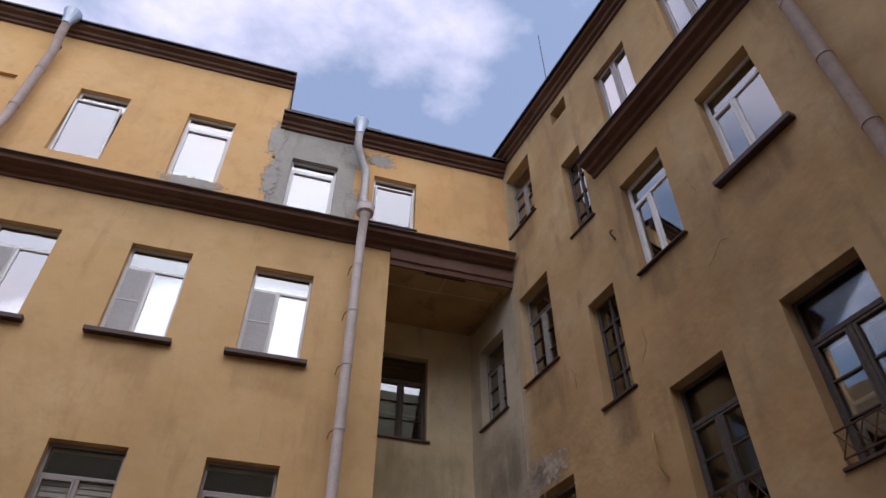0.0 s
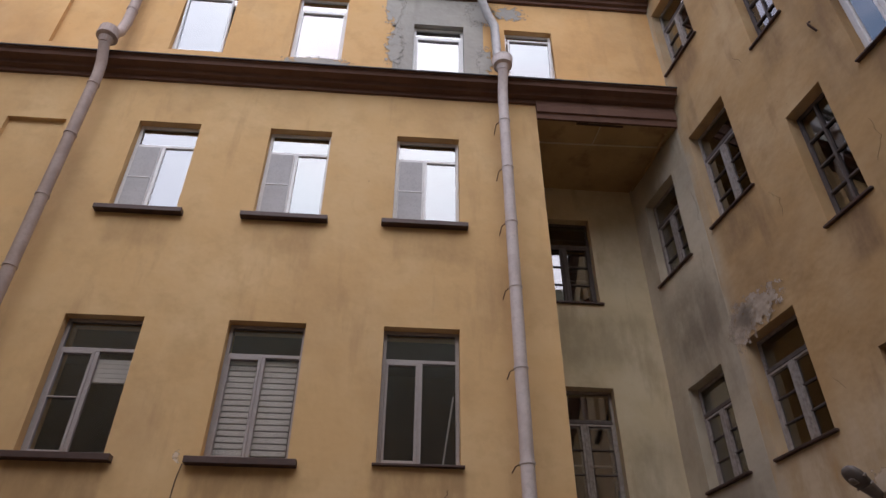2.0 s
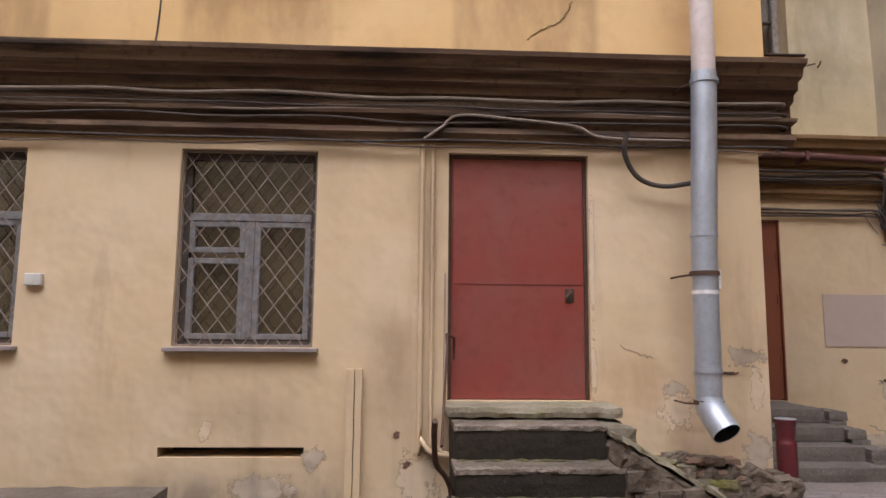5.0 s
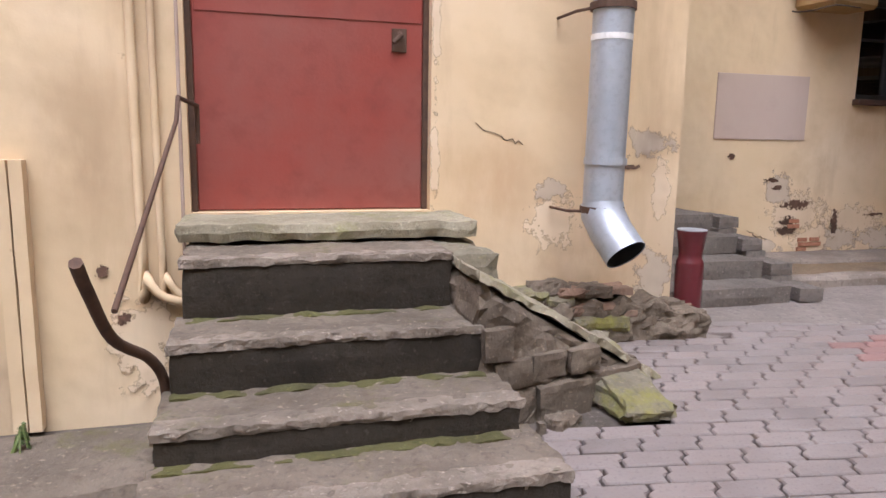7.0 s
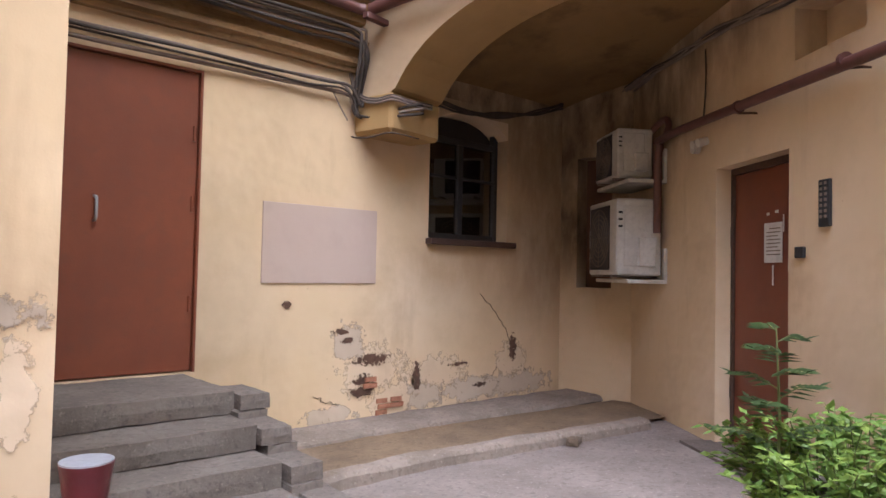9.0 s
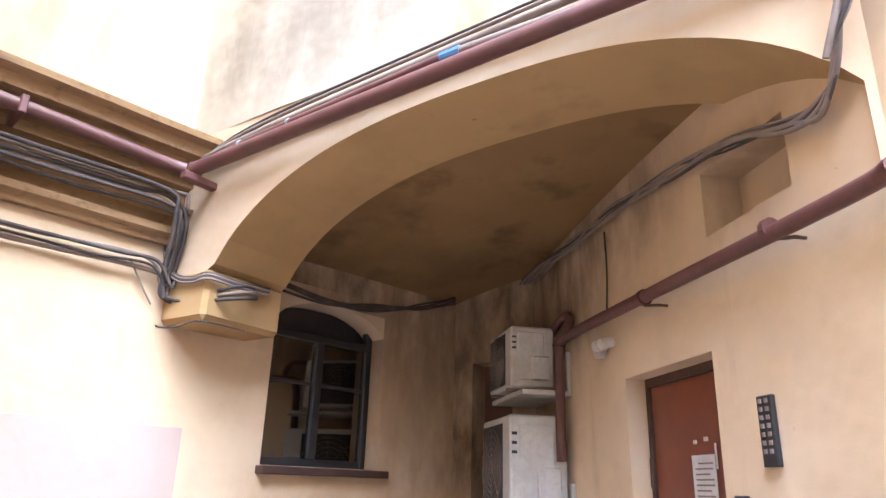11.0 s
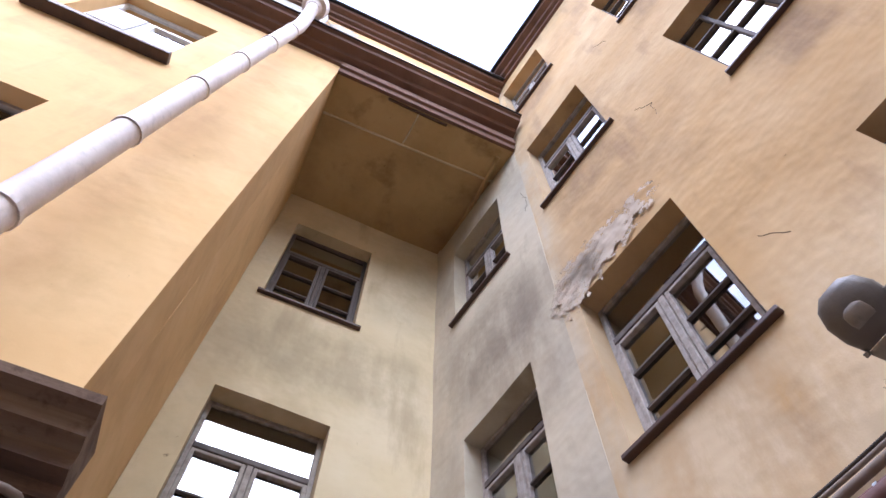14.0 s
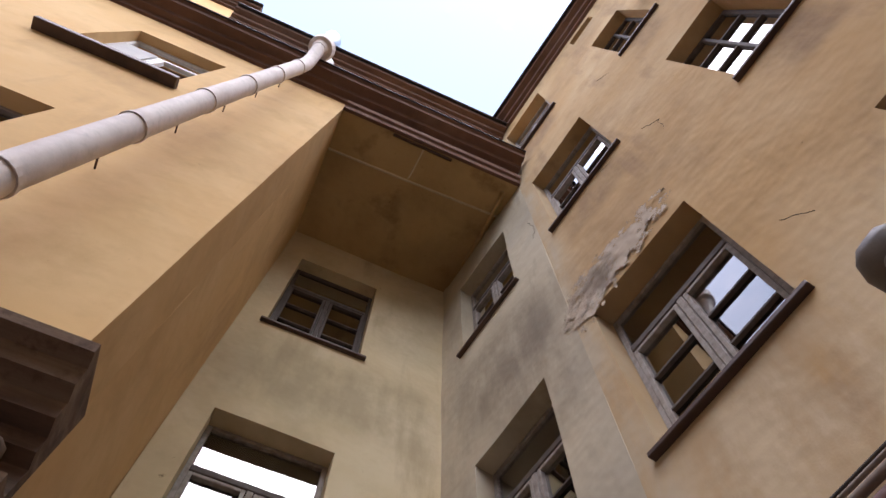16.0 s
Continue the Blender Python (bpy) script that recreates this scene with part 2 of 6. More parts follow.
MOSSY = concrete("moss_covered_stone", (0.209, 0.184, 0.133), (0.108, 0.0936, 0.0648), (0.215, 0.205, 0.05), 0.50, 0.018)
GREY_STONE = concrete("grey_step_stone", (0.183, 0.158, 0.137), (0.116, 0.0981, 0.0842))
APRON = concrete("dusty_concrete", (0.242, 0.207, 0.183), (0.168, 0.14, 0.121), None, 0.5, 0.006)
KERB = concrete("pale_kerb_concrete", (0.27, 0.225, 0.185), (0.16, 0.13, 0.105))
HOLE = concrete("broken_plaster_core", (0.15, 0.085, 0.058), (0.05, 0.036, 0.028))
BRICK = concrete("old_red_brick", (0.42, 0.20, 0.12), (0.30, 0.14, 0.09))
SOIL = concrete("joint_dirt", (0.12, 0.10, 0.082), (0.065, 0.054, 0.044), (0.07, 0.08, 0.03), 0.6)
GLASS = glass_mat("window_glass", 1.6, (0.95, 0.96, 0.96))
GLASS_BRIGHT = glass_mat("double_glazing", 5.5)
GLASS_DULL = glass_mat("dusty_window_glass", 4.2, (0.6, 0.6, 0.57))
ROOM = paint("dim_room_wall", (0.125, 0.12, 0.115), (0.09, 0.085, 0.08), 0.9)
CURTAIN = paint("white_net_curtain", (0.66, 0.66, 0.65), (0.52, 0.52, 0.52), 0.9, 0.0, 2)
BLIND = paint("white_blind_fabric", (0.78, 0.76, 0.70), (0.70, 0.68, 0.62), 0.8, 0.0, 3)
WHITE = paint("dusty_white_plastic", (0.58, 0.56, 0.51), (0.40, 0.37, 0.33), 0.5, 0.0, 5)
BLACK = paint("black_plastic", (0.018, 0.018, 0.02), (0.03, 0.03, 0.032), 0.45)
CAR = paint("black_car_paint", (0.006, 0.006, 0.007), (0.010, 0.010, 0.011), 0.6, 0.0, 2)
CAR.node_tree.nodes["Principled BSDF"].inputs["Specular IOR Level"].default_value = 0.15
RUBBER = paint("tyre_rubber", (0.02, 0.02, 0.02), (0.035, 0.033, 0.03), 0.85)


def peeling(mat, grain=9.0):
    """A patch of another skin whose edge breaks up raggedly over the wall behind it."""
    m = mat.copy()
    m.name = "peeling_" + mat.name
    nt = m.node_tree
    n, l = nt.nodes, nt.links
    co = n.new("ShaderNodeTexCoord")
    ce = n.new("ShaderNodeVectorMath")
    ce.operation = "SUBTRACT"
    ce.inputs[1].default_value = (0.5, 0.5, 0.5)
    l.new(co.outputs["Generated"], ce.inputs[0])
    fl = n.new("ShaderNodeVectorMath")
    fl.operation = "MULTIPLY"
    fl.inputs[1].default_value = (2, 0, 2)
    l.new(ce.outputs[0], fl.inputs[0])
    ln = n.new("ShaderNodeVectorMath")
    ln.operation = "LENGTH"
    l.new(fl.outputs[0], ln.inputs[0])
    nz = n.new("ShaderNodeTexNoise")
    nz.inputs["Scale"].default_value, nz.inputs["Detail"].default_value, nz.inputs["Roughness"].default_value = grain, 9.0, 0.68
    l.new(co.outputs["Object"], nz.inputs["Vector"])
    ad = n.new("ShaderNodeMath")
    ad.operation = "MULTIPLY_ADD"
    ad.inputs[1].default_value = 2.4
    l.new(nz.outputs["Fac"], ad.inputs[0])
    l.new(ln.outputs["Value"], ad.inputs[2])
    rp = n.new("ShaderNodeValToRGB")
    rp.color_ramp.elements[0].position, rp.color_ramp.elements[1].position = 0.60, 0.64
    dv = n.new("ShaderNodeMath")
    dv.operation = "MULTIPLY"
    dv.inputs[1].default_value = 1 / 3.0
    l.new(ad.outputs[0], dv.inputs[0])
    l.new(dv.outputs[0], rp.inputs["Fac"])
    tr = n.new("ShaderNodeBsdfTransparent")
    mx = n.new("ShaderNodeMixShader")
    l.new(rp.outputs["Color"], mx.inputs["Fac"])
    l.new(n["Principled BSDF"].outputs["BSDF"], mx.inputs[1])
    l.new(tr.outputs["BSDF"], mx.inputs[2])
    l.new(mx.outputs["Shader"], n["Material Output"].inputs["Surface"])
    return m


def paver_material(name, base, dark):
    m, nt, b, n, l = nodes_of(name)
    info = n.new("ShaderNodeObjectInfo")
    geo = n.new("ShaderNodeNewGeometry")
    add = n.new("ShaderNodeMath")
    add.operation = "ADD"
    l.new(info.outputs["Random"], add.inputs[0])
    l.new(geo.outputs["Random Per Island"], add.inputs[1])
    fr = n.new("ShaderNodeMath")
    fr.operation = "FRACT"
    l.new(add.outputs[0], fr.inputs[0])
    c = mixed(nt, base, dark, fr.outputs[0])
    g = n.new("ShaderNodeTexNoise")
    g.inputs["Scale"].default_value, g.inputs["Detail"].default_value = 2.2, 8
    l.new(geo.outputs["Position"], g.inputs["Vector"])
    rp = n.new("ShaderNodeValToRGB")
    rp.color_ramp.elements[0].position, rp.color_ramp.elements[1].position = 0.4, 0.68
    l.new(g.outputs["Fac"], rp.inputs["Fac"])
    c = mixed(nt, c, tuple(v * 0.8 + 0.04 for v in base), rp.outputs["Color"])
    c = mixed(nt, c, tuple(v * 0.55 for v in base), noise_fac(nt, 60, 0.55, 0.75, detail=4))
    l.new(c, b.inputs["Base Color"])
    b.inputs["Roughness"].default_value = 0.72
    add_bump(nt, b, ((noise_fac(nt, 70, 0.2, 0.8, detail=5), 0.5, 0.004),))
    return m


PAVER = paver_material("grey_pink_paver", (0.216, 0.176, 0.158), (0.148, 0.124, 0.112))
PAVER_RED = paver_material("red_paver", (0.255, 0.14, 0.119), (0.191, 0.115, 0.1))


# ---- helpers of this scene ----
def finish(name, bm, mat, m=None, smooth=False):
    me = bpy.data.meshes.new(name)
    bmesh.ops.recalc_face_normals(bm, faces=bm.faces)
    bm.to_mesh(me)
    bm.free()
    if mat:
        me.materials.append(mat)
    if smooth:
        for p in me.polygons:
            p.use_smooth = True
    ob = new(name, me)
    if m is not None:
        ob.matrix_world = m
    return ob


def part(name, bm, mat, parent, label="", m=None, smooth=False):
    ob = finish(name, bm, mat, None, smooth)
    ob.parent = parent
    if m is not None:
        ob.matrix_basis = m
    if label:
        ob["label"] = label
    return ob


def thing(name, label, category, m=None, group="", kind=""):
    ob = new(name)
    ob.empty_display_size = 0.1
    if m is not None:
        ob.matrix_world = m
    return tagged(ob, label, category, group, kind)


def box(bm, x0, x1, y0, y1, z0, z1, bevel=0.0):
    b2 = bmesh.new()
    bmesh.ops.create_cube(b2, size=1.0)
    for v in b2.verts:
        v.co = ((x0 + x1) / 2 + v.co.x * (x1 - x0), (y0 + y1) / 2 + v.co.y * (y1 - y0), (z0 + z1) / 2 + v.co.z * (z1 - z0))
    if bevel:
        bmesh.ops.bevel(b2, geom=b2.edges[:], offset=bevel, segments=1, affect="EDGES", clamp_overlap=True)
    join(bm, b2)
    return bm


def join(bm, b2):
    vm = [bm.verts.new(v.co) for v in b2.verts]
    b2.verts.index_update()
    for f in b2.faces:
        bm.faces.new([vm[v.index] for v in f.verts])
    b2.free()


def boxed(x0, x1, y0, y1, z0, z1, bevel=0.004):
    return box(bmesh.new(), x0, x1, y0, y1, z0, z1, bevel)


def rough_box(x0, x1, y0, y1, z0, z1, amp=0.015, cell=0.07, seed=0.0, scale=7.0, wear=1.0):
    """A block with broken, uneven faces."""
    bm = bmesh.new()
    n = [max(1, int(round((b - a) / cell))) for a, b in ((x0, x1), (y0, y1), (z0, z1))]
    n = [min(k, 60) for k in n]
    seen = {}

    def vert(i, j, k):
        if (i, j, k) not in seen:
            p = Vector((x0 + (x1 - x0) * i / n[0], y0 + (y1 - y0) * j / n[1], z0 + (z1 - z0) * k / n[2]))
            q = p * scale + Vector((seed, seed * 1.7, seed * 0.6))
            off = Vector((noise.noise(q), noise.noise(q + Vector((31, 7, 3))), noise.noise(q + Vector((5, 47, 11)))))
            edge = sum(a in (0, b) for a, b in zip((i, j, k), n))
            c = Vector(((x0 + x1) / 2, (y0 + y1) / 2, (z0 + z1) / 2))
            if edge >= 2:
                p += (c - p).normalized() * amp * wear * (0.5 + abs(off.x) * 1.6)
            seen[i, j, k] = bm.verts.new(p + off * amp)
        return seen[i, j, k]

    for a in range(3):
        b, c = (a + 1) % 3, (a + 2) % 3
        for side in (0, n[a]):
            for i in range(n[b]):
                for j in range(n[c]):
                    q = []
                    for di, dj in ((0, 0), (1, 0), (1, 1), (0, 1)):
                        t = [0, 0, 0]
                        t[a], t[b], t[c] = side, i + di, j + dj
                        q.append(vert(*t))
                    bm.faces.new(q)
    return bm


def sweep(bm, pts, r, sides=10, closed_ends=True, radii=None):
    """A round bar or pipe along a line of points."""
    pts = [Vector(p) for p in pts]
    rings, up = [], None
    for i, p in enumerate(pts):
        a = (pts[i] - pts[i - 1]).normalized() if i else None
        b = (pts[i + 1] - pts[i]).normalized() if i + 1 < len(pts) else None
        t = (a + b).normalized() if a is not None and b is not None and (a + b).length > 1e-4 else (a if b is None else b)
        if up is None:
            up = t.orthogonal().normalized()
        up = (up - t * up.dot(t)).normalized()
        side = t.cross(up)
        k = 1.0 / max(0.5, (t.dot(b) if b is not None else 1.0))
        rr = (radii[i] if radii else r) * k
        rings.append([bm.verts.new(p + (up * math.cos(w) + side * math.sin(w)) * rr) for w in (2 * math.pi * s / sides for s in range(sides))])
    for u, v in zip(rings, rings[1:]):
        for s in range(sides):
            bm.faces.new((u[s], u[(s + 1) % sides], v[(s + 1) % sides], v[s]))
    if closed_ends:
        for ring in (rings[0][::-1], rings[-1]):
            bm.faces.new([bm.verts.new(v.co) for v in ring])
    return bm


def curve_points(pts, steps=6):
    """A smooth line through the points."""
    p = [Vector(q) for q in pts]
    p = [2 * p[0] - p[1]] + p + [2 * p[-1] - p[-2]]
    out = []
    for i in range(1, len(p) - 2):
        for s in range(steps):
            t = s / steps
            a, b, c, d = p[i - 1], p[i], p[i + 1], p[i + 2]
            out.append(0.5 * (2 * b + (c - a) * t + (2 * a - 5 * b + 4 * c - d) * t * t + (3 * b - a - 3 * c + d) * t ** 3))
    return out + [p[-2]]


def face_frame(origin, way):
    """A wall's frame: x along the wall, y into the wall, z up."""
    a, b = Vector(way).normalized()
    m = Matrix(((a, -b, 0, origin[0]), (b, a, 0, origin[1]), (0, 0, 1, 0), (0, 0, 0, 1)))
    return m


def wall(name, m, u0, u1, z0, z1, thick, holes, mat, label="", side_mat=None, cut_u=(), cut_z=(), rough=0.0, cell=0.5):
    """A wall with thickness and openings that go through it; holes: (u0, u1, z0, z1)."""
    us = sorted({u0, u1, *cut_u, *(v for h in holes for v in h[:2] if u0 < v < u1)})
    zs = sorted({z0, z1, *cut_z, *(v for h in holes for v in h[2:] if z0 < v < z1)})

    def fine(vals):
        out = []
        for a, b in zip(vals, vals[1:]):
            k = max(1, int((b - a) / cell)) if rough else 1
            out += [a + (b - a) * i / k for i in range(k)]
        return out + [vals[-1]]

    us, zs = fine(us), fine(zs)
    bm = bmesh.new()
    V = {}

    def vert(u, y, z):
        key = (round(u, 4), y, round(z, 4))
        if key not in V:
            on = y == 0 and rough
            off = rough * noise.noise(Vector((u * 0.8 + z0, z * 0.8, u1))) if on else 0.0
            V[key] = bm.verts.new((u, y + off, z))
        return V[key]

    def solid(i, j):
        if not (0 <= i < len(us) - 1 and 0 <= j < len(zs) - 1):
            return False
        u, z = (us[i] + us[i + 1]) / 2, (zs[j] + zs[j + 1]) / 2
        return not any(h[0] < u < h[1] and h[2] < z < h[3] for h in holes)

    for i in range(len(us) - 1):
        for j in range(len(zs) - 1):
            if not solid(i, j):
                continue
            a, b, c, d = us[i], us[i + 1], zs[j], zs[j + 1]
            bm.faces.new([vert(a, 0, c), vert(b, 0, c), vert(b, 0, d), vert(a, 0, d)])
            bm.faces.new([vert(a, thick, c), vert(a, thick, d), vert(b, thick, d), vert(b, thick, c)])
            for di, dj, p, q in ((-1, 0, (a, c), (a, d)), (1, 0, (b, d), (b, c)), (0, -1, (b, c), (a, c)), (0, 1, (a, d), (b, d))):
                if not solid(i + di, j + dj):
                    bm.faces.new([vert(p[0], 0, p[1]), vert(p[0], thick, p[1]), vert(q[0], thick, q[1]), vert(q[0], 0, q[1])])
    ob = finish(name, bm, mat, m)
    return tagged(ob, label, "wall", kind="structure")


def moulding(name, m, u0, u1, profile, mat, label="", cap0=True, category="cornice", wobble=0.0):
    """A profile (into-wall depth, height) drawn along a wall."""
    bm = bmesh.new()
    n = max(2, int(abs(u1 - u0) / 0.35))
    rings = []
    for i in range(n + 1):
        u = u0 + (u1 - u0) * i / n
        w = wobble * noise.noise(Vector((u * 1.3, profile[0][1], 2.0)))
        rings.append([bm.verts.new((u, y + w * 0.5, z + w)) for y, z in profile])
    k = len(profile)
    for a, b in zip(rings, rings[1:]):
        for i in range(k):
            bm.faces.new((a[i], a[(i + 1) % k], b[(i + 1) % k], b[i]))
    bm.faces.new(rings[0][::-1])
    bm.faces.new(rings[-1])
    ob = finish(name, bm, mat, m)
    return tagged(ob, label, category, kind="structure")


# ---- the large structure ----
MA = face_frame((0, 12.22), (1, 0))
MR = face_frame((0, 14.306), (1, 0))
MB = face_frame((5.26, 14.31), (0.17, -1))
MD = face_frame((8.10, 13.45), (-0.581, -0.814))
MS = face_frame((2.73, 12.22), (0, 1))
MG = face_frame((2.63, 12.22), (0, 1))
MP = face_frame((8.02, 14.30), (0.08, -0.85))
MW = face_frame((-9.6, -6.0), (0, 1))
MO = face_frame((12.0, -6.0), (-1, 0))

# openings: (u0, u1, z0, z1)
A_GROUND = [(-4.89, -3.70, 1.17, 2.83), (-2.42, -1.26, 1.17, 2.85)]
A_DOOR = (-0.13, 1.09, 0.74, 2.86)
A_SLOT = (-2.48, -1.30, 0.28, 0.36)
A_SECOND = [(-4.85, -3.68, 4.60, 6.74), (-2.41, -1.24, 4.60, 6.74), (-0.04, 1.14, 4.60, 6.75)]
A_THIRD = [(-4.83, -3.70, 8.80, 10.90), (-2.41, -1.26, 8.80, 10.90), (-0.02, 1.16, 8.80, 10.90)]
A_ATTIC_HIGH = [(-4.82, -3.72, 13.00, 15.20), (-2.38, -1.29, 13.00, 15.18)]
A_BLIND = [(-7.20, -6.16, 13.0, 15.15), (-7.20, -6.14, 8.75, 10.82), (-7.20, -6.14, 4.6, 6.7)]
A_ATTIC_LOW = [(0.20, 1.29, 12.77, 14.40), (2.20, 3.26, 12.79, 14.40)]
R_WINS = [(3.04, 4.20, 4.74, 6.81), (3.03, 4.20, 8.64, 10.75)]
R_DOOR = (3.06, 3.96, 0.55, 2.68)
R_ARCHED = (6.09, 7.14, 1.60, 2.82)
B_NEAR = [(0.55, 1.61, 4.82, 6.60), (0.45, 1.55, 8.85, 10.85)]
B_WINS = [(2.30, 3.45, 4.80, 6.66), (2.33, 3.46, 8.93, 11.10), (2.26, 3.33, 13.08, 15.10)]
B_STAIR = [(4.52, 5.28, 7.33, 9.42), (4.50, 5.26, 3.95, 5.46), (4.48, 5.16, 11.22, 13.40)]
B_VENT = (4.43, 5.02, 14.92, 15.40)
B_FRONT = [(5.94, 7.02, 4.85, 6.93), (8.06, 9.17, 4.85, 7.03), (5.98, 7.06, 9.08, 11.20), (8.07, 9.20, 9.35, 11.30), (6.05, 7.08, 12.95, 14.72), (8.15, 9.20, 12.95, 14.75)]
D_DOOR = (1.67, 2.58, 0.02, 2.13)
D_NICHE = (2.64, 3.27, 2.68, 3.02)

SILL_MARKS = [(h[0] - 0.06, h[1] + 0.06, 3.72, h[2] - 0.06, 0.05, (0.33, 0.205, 0.10), 0.62) for h in A_SECOND]
SILL_MARKS += [(h[0] + 0.05, h[1] - 0.05, h[2] - 0.75, h[2] - 0.05, 0.12, (0.36, 0.23, 0.11), 0.4) for h in A_THIRD]
OCHRE_FRONT = stained(OCHRE, "ochre_plaster_stained_under_sills", SILL_MARKS)
EAST_MARKS = [(h[0] + 0.1, h[1] - 0.1, h[2] - 0.8, h[2] - 0.03, 0.14, (0.20, 0.125, 0.07), 0.6) for h in B_WINS + B_STAIR + B_FRONT]
EAST_MARKS += [(2.2, 5.5, 3.4, 4.9, 0.45, (0.60, 0.47, 0.30), 0.9), (1.4, 2.28, 3.7, 16.0, 0.22, (0.48, 0.41, 0.295), 1.0), (5.2, 6.2, 8.6, 12.0, 0.5, (0.25, 0.16, 0.085), 0.5)]
OCHRE_EAST = stained(OCHRE_B, "worn_ochre_plaster_stained_under_sills", EAST_MARKS)
GROUND_MARKS = [(-0.78, -0.42, 0.75, 1.45, 0.22, (0.36, 0.25, 0.15), 0.7), (1.15, 1.7, 0.65, 1.1, 0.2, (0.45, 0.28, 0.15), 0.6), (-2.7, -1.0, -0.4, 0.12, 0.15, (0.20, 0.155, 0.12), 0.75), (-2.3, -1.4, 0.45, 0.75, 0.15, (0.42, 0.31, 0.20), 0.6), (1.4, 2.6, 0.1, 0.6, 0.2, (0.42, 0.30, 0.19), 0.6)]
GREY_CORNER = stained(GREYISH, "grey_cream_plaster_with_soot", [(0.5, 1.9, 7.0, 8.3, 0.35, (0.17, 0.137, 0.10), 0.6), (0.9, 2.1, 5.8, 7.6, 0.3, (0.20, 0.16, 0.115), 0.5), (0.1, 2.0, 3.8, 4.6, 0.3, (0.24, 0.20, 0.15), 0.7), (0.2, 0.5, 4.0, 11.0, 0.2, (0.25, 0.205, 0.14), 0.5)])
PALE_BACK = stained(PALE, "pale_yellow_plaster_with_stains", [(3.0, 5.2, 7.2, 8.4, 0.3, (0.33, 0.27, 0.17), 0.7), (4.3, 5.2, 4.2, 6.0, 0.3, (0.33, 0.27, 0.18), 0.6), (2.8, 4.2, 3.75, 4.5, 0.2, (0.36, 0.29, 0.18), 0.6), (4.3, 5.2, 9.0, 11.0, 0.3, (0.37, 0.30, 0.18), 0.5)])
# Grime mixed with painted shade, darkens the cream walls towards vault and corner.
GRIME_AND_SHADE = (0.14, 0.092, 0.058)
CREAM_ARCH = stained(CREAM, "cream_plaster_with_grime_and_shade", [(-0.5, 1.2, 2.2, 4.5, 0.5, GRIME_AND_SHADE, 0.85), (1.0, 2.4, 2.75, 4.5, 0.35, GRIME_AND_SHADE, 0.6), (2.6, 3.3, 2.6, 3.1, 0.1, GRIME_AND_SHADE, 0.4)])
CREAM_CORNER = stained(CREAM, "cream_plaster_with_grime_and_corner_shade", [(-0.6, 1.4, 1.3, 4.5, 0.55, GRIME_AND_SHADE, 0.95)])
CREAM_VAULT = stained(CREAM, "cream_plaster_grimy_and_shaded_under_the_vault", [(5.6, 9.0, 2.6, 4.5, 0.3, GRIME_AND_SHADE, 0.95)])
CREAM_RECESS = stained(CREAM, "cream_plaster_grimy_and_shaded_beside_the_window", [(6.3, 9.0, 2.35, 3.6, 0.45, GRIME_AND_SHADE, 0.85), (7.2, 9.0, 0.9, 3.6, 0.45, (0.34, 0.225, 0.13), 0.7), (5.9, 7.4, 1.1, 1.55, 0.2, (0.44, 0.30, 0.17), 0.6)])
CREAM_FRONT = stained(CREAM, "cream_plaster_with_damp_stains", GROUND_MARKS)
wall("wall_north_ground", MA, -9.6, 2.63, -0.45, 2.93, 0.5, A_GROUND + [A_DOOR, A_SLOT], CREAM_FRONT, "cream-painted plaster wall of the ground floor, stained and peeling", rough=0.003)
wall("wall_north", MA, -9.6, 2.73, 2.93, 12.05, 0.5, A_SECOND + A_THIRD + A_BLIND[1:], OCHRE_FRONT, "ochre-yellow plastered house front with weather stains", rough=0.015)
wall("wall_north_attic", MA, -9.6, -0.22, 12.05, 17.25, 0.5, A_ATTIC_HIGH + A_BLIND[:1], ORANGE, "orange-yellow plastered attic wall", rough=0.012)
wall("wall_north_attic_bare", MA, -0.22, 1.72, 12.05, 15.55, 0.5, A_ATTIC_LOW[:1], RENDER, "attic wall stripped to bare grey cement render", rough=0.01)
wall("wall_north_attic_low", MA, 1.72, 5.85, 12.05, 15.55, 0.5, A_ATTIC_LOW[1:], ORANGE, "orange-yellow plastered attic wall over the recess", rough=0.012)
wall("wall_recess_side_ground", MG, 0.5, 2.3, -0.45, 2.93, 0.45, [], CREAM, "cream plastered side wall of the recess", rough=0.01)
wall("wall_recess_side", MS, 0.5, 2.3, 2.93, 11.62, 0.45, [], OCHRE, "ochre plastered side wall of the recess", rough=0.015)
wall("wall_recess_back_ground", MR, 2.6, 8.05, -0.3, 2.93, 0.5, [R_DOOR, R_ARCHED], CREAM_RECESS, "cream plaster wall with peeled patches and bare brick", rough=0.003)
wall("wall_recess_back", MR, 2.73, 5.9, 2.93, 11.62, 0.5, R_WINS, PALE_BACK, "pale yellow-grey uneven plaster wall of the recess", rough=0.03, cell=0.3)
wall("wall_east_corner", MB, -0.05, 2.1, 3.72, 15.9, 0.5, B_NEAR, GREY_CORNER, "grey-cream patched plaster wall beside the corner", rough=0.035, cell=0.3)
wall("wall_east", MB, 2.1, 20.5, 3.72, 15.9, 0.5, B_WINS + B_STAIR + [B_VENT] + B_FRONT, OCHRE_EAST, "worn ochre plaster house wall, bumpy and stained", rough=0.02, cell=0.35)
wall("wall_east_ground", MB, 3.93, 20.5, -0.3, 3.72, 0.5, [], CREAM, "cream plaster wall of the ground floor", rough=0.015)
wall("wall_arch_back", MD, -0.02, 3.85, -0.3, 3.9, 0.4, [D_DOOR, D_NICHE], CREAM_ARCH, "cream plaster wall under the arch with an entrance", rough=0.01)
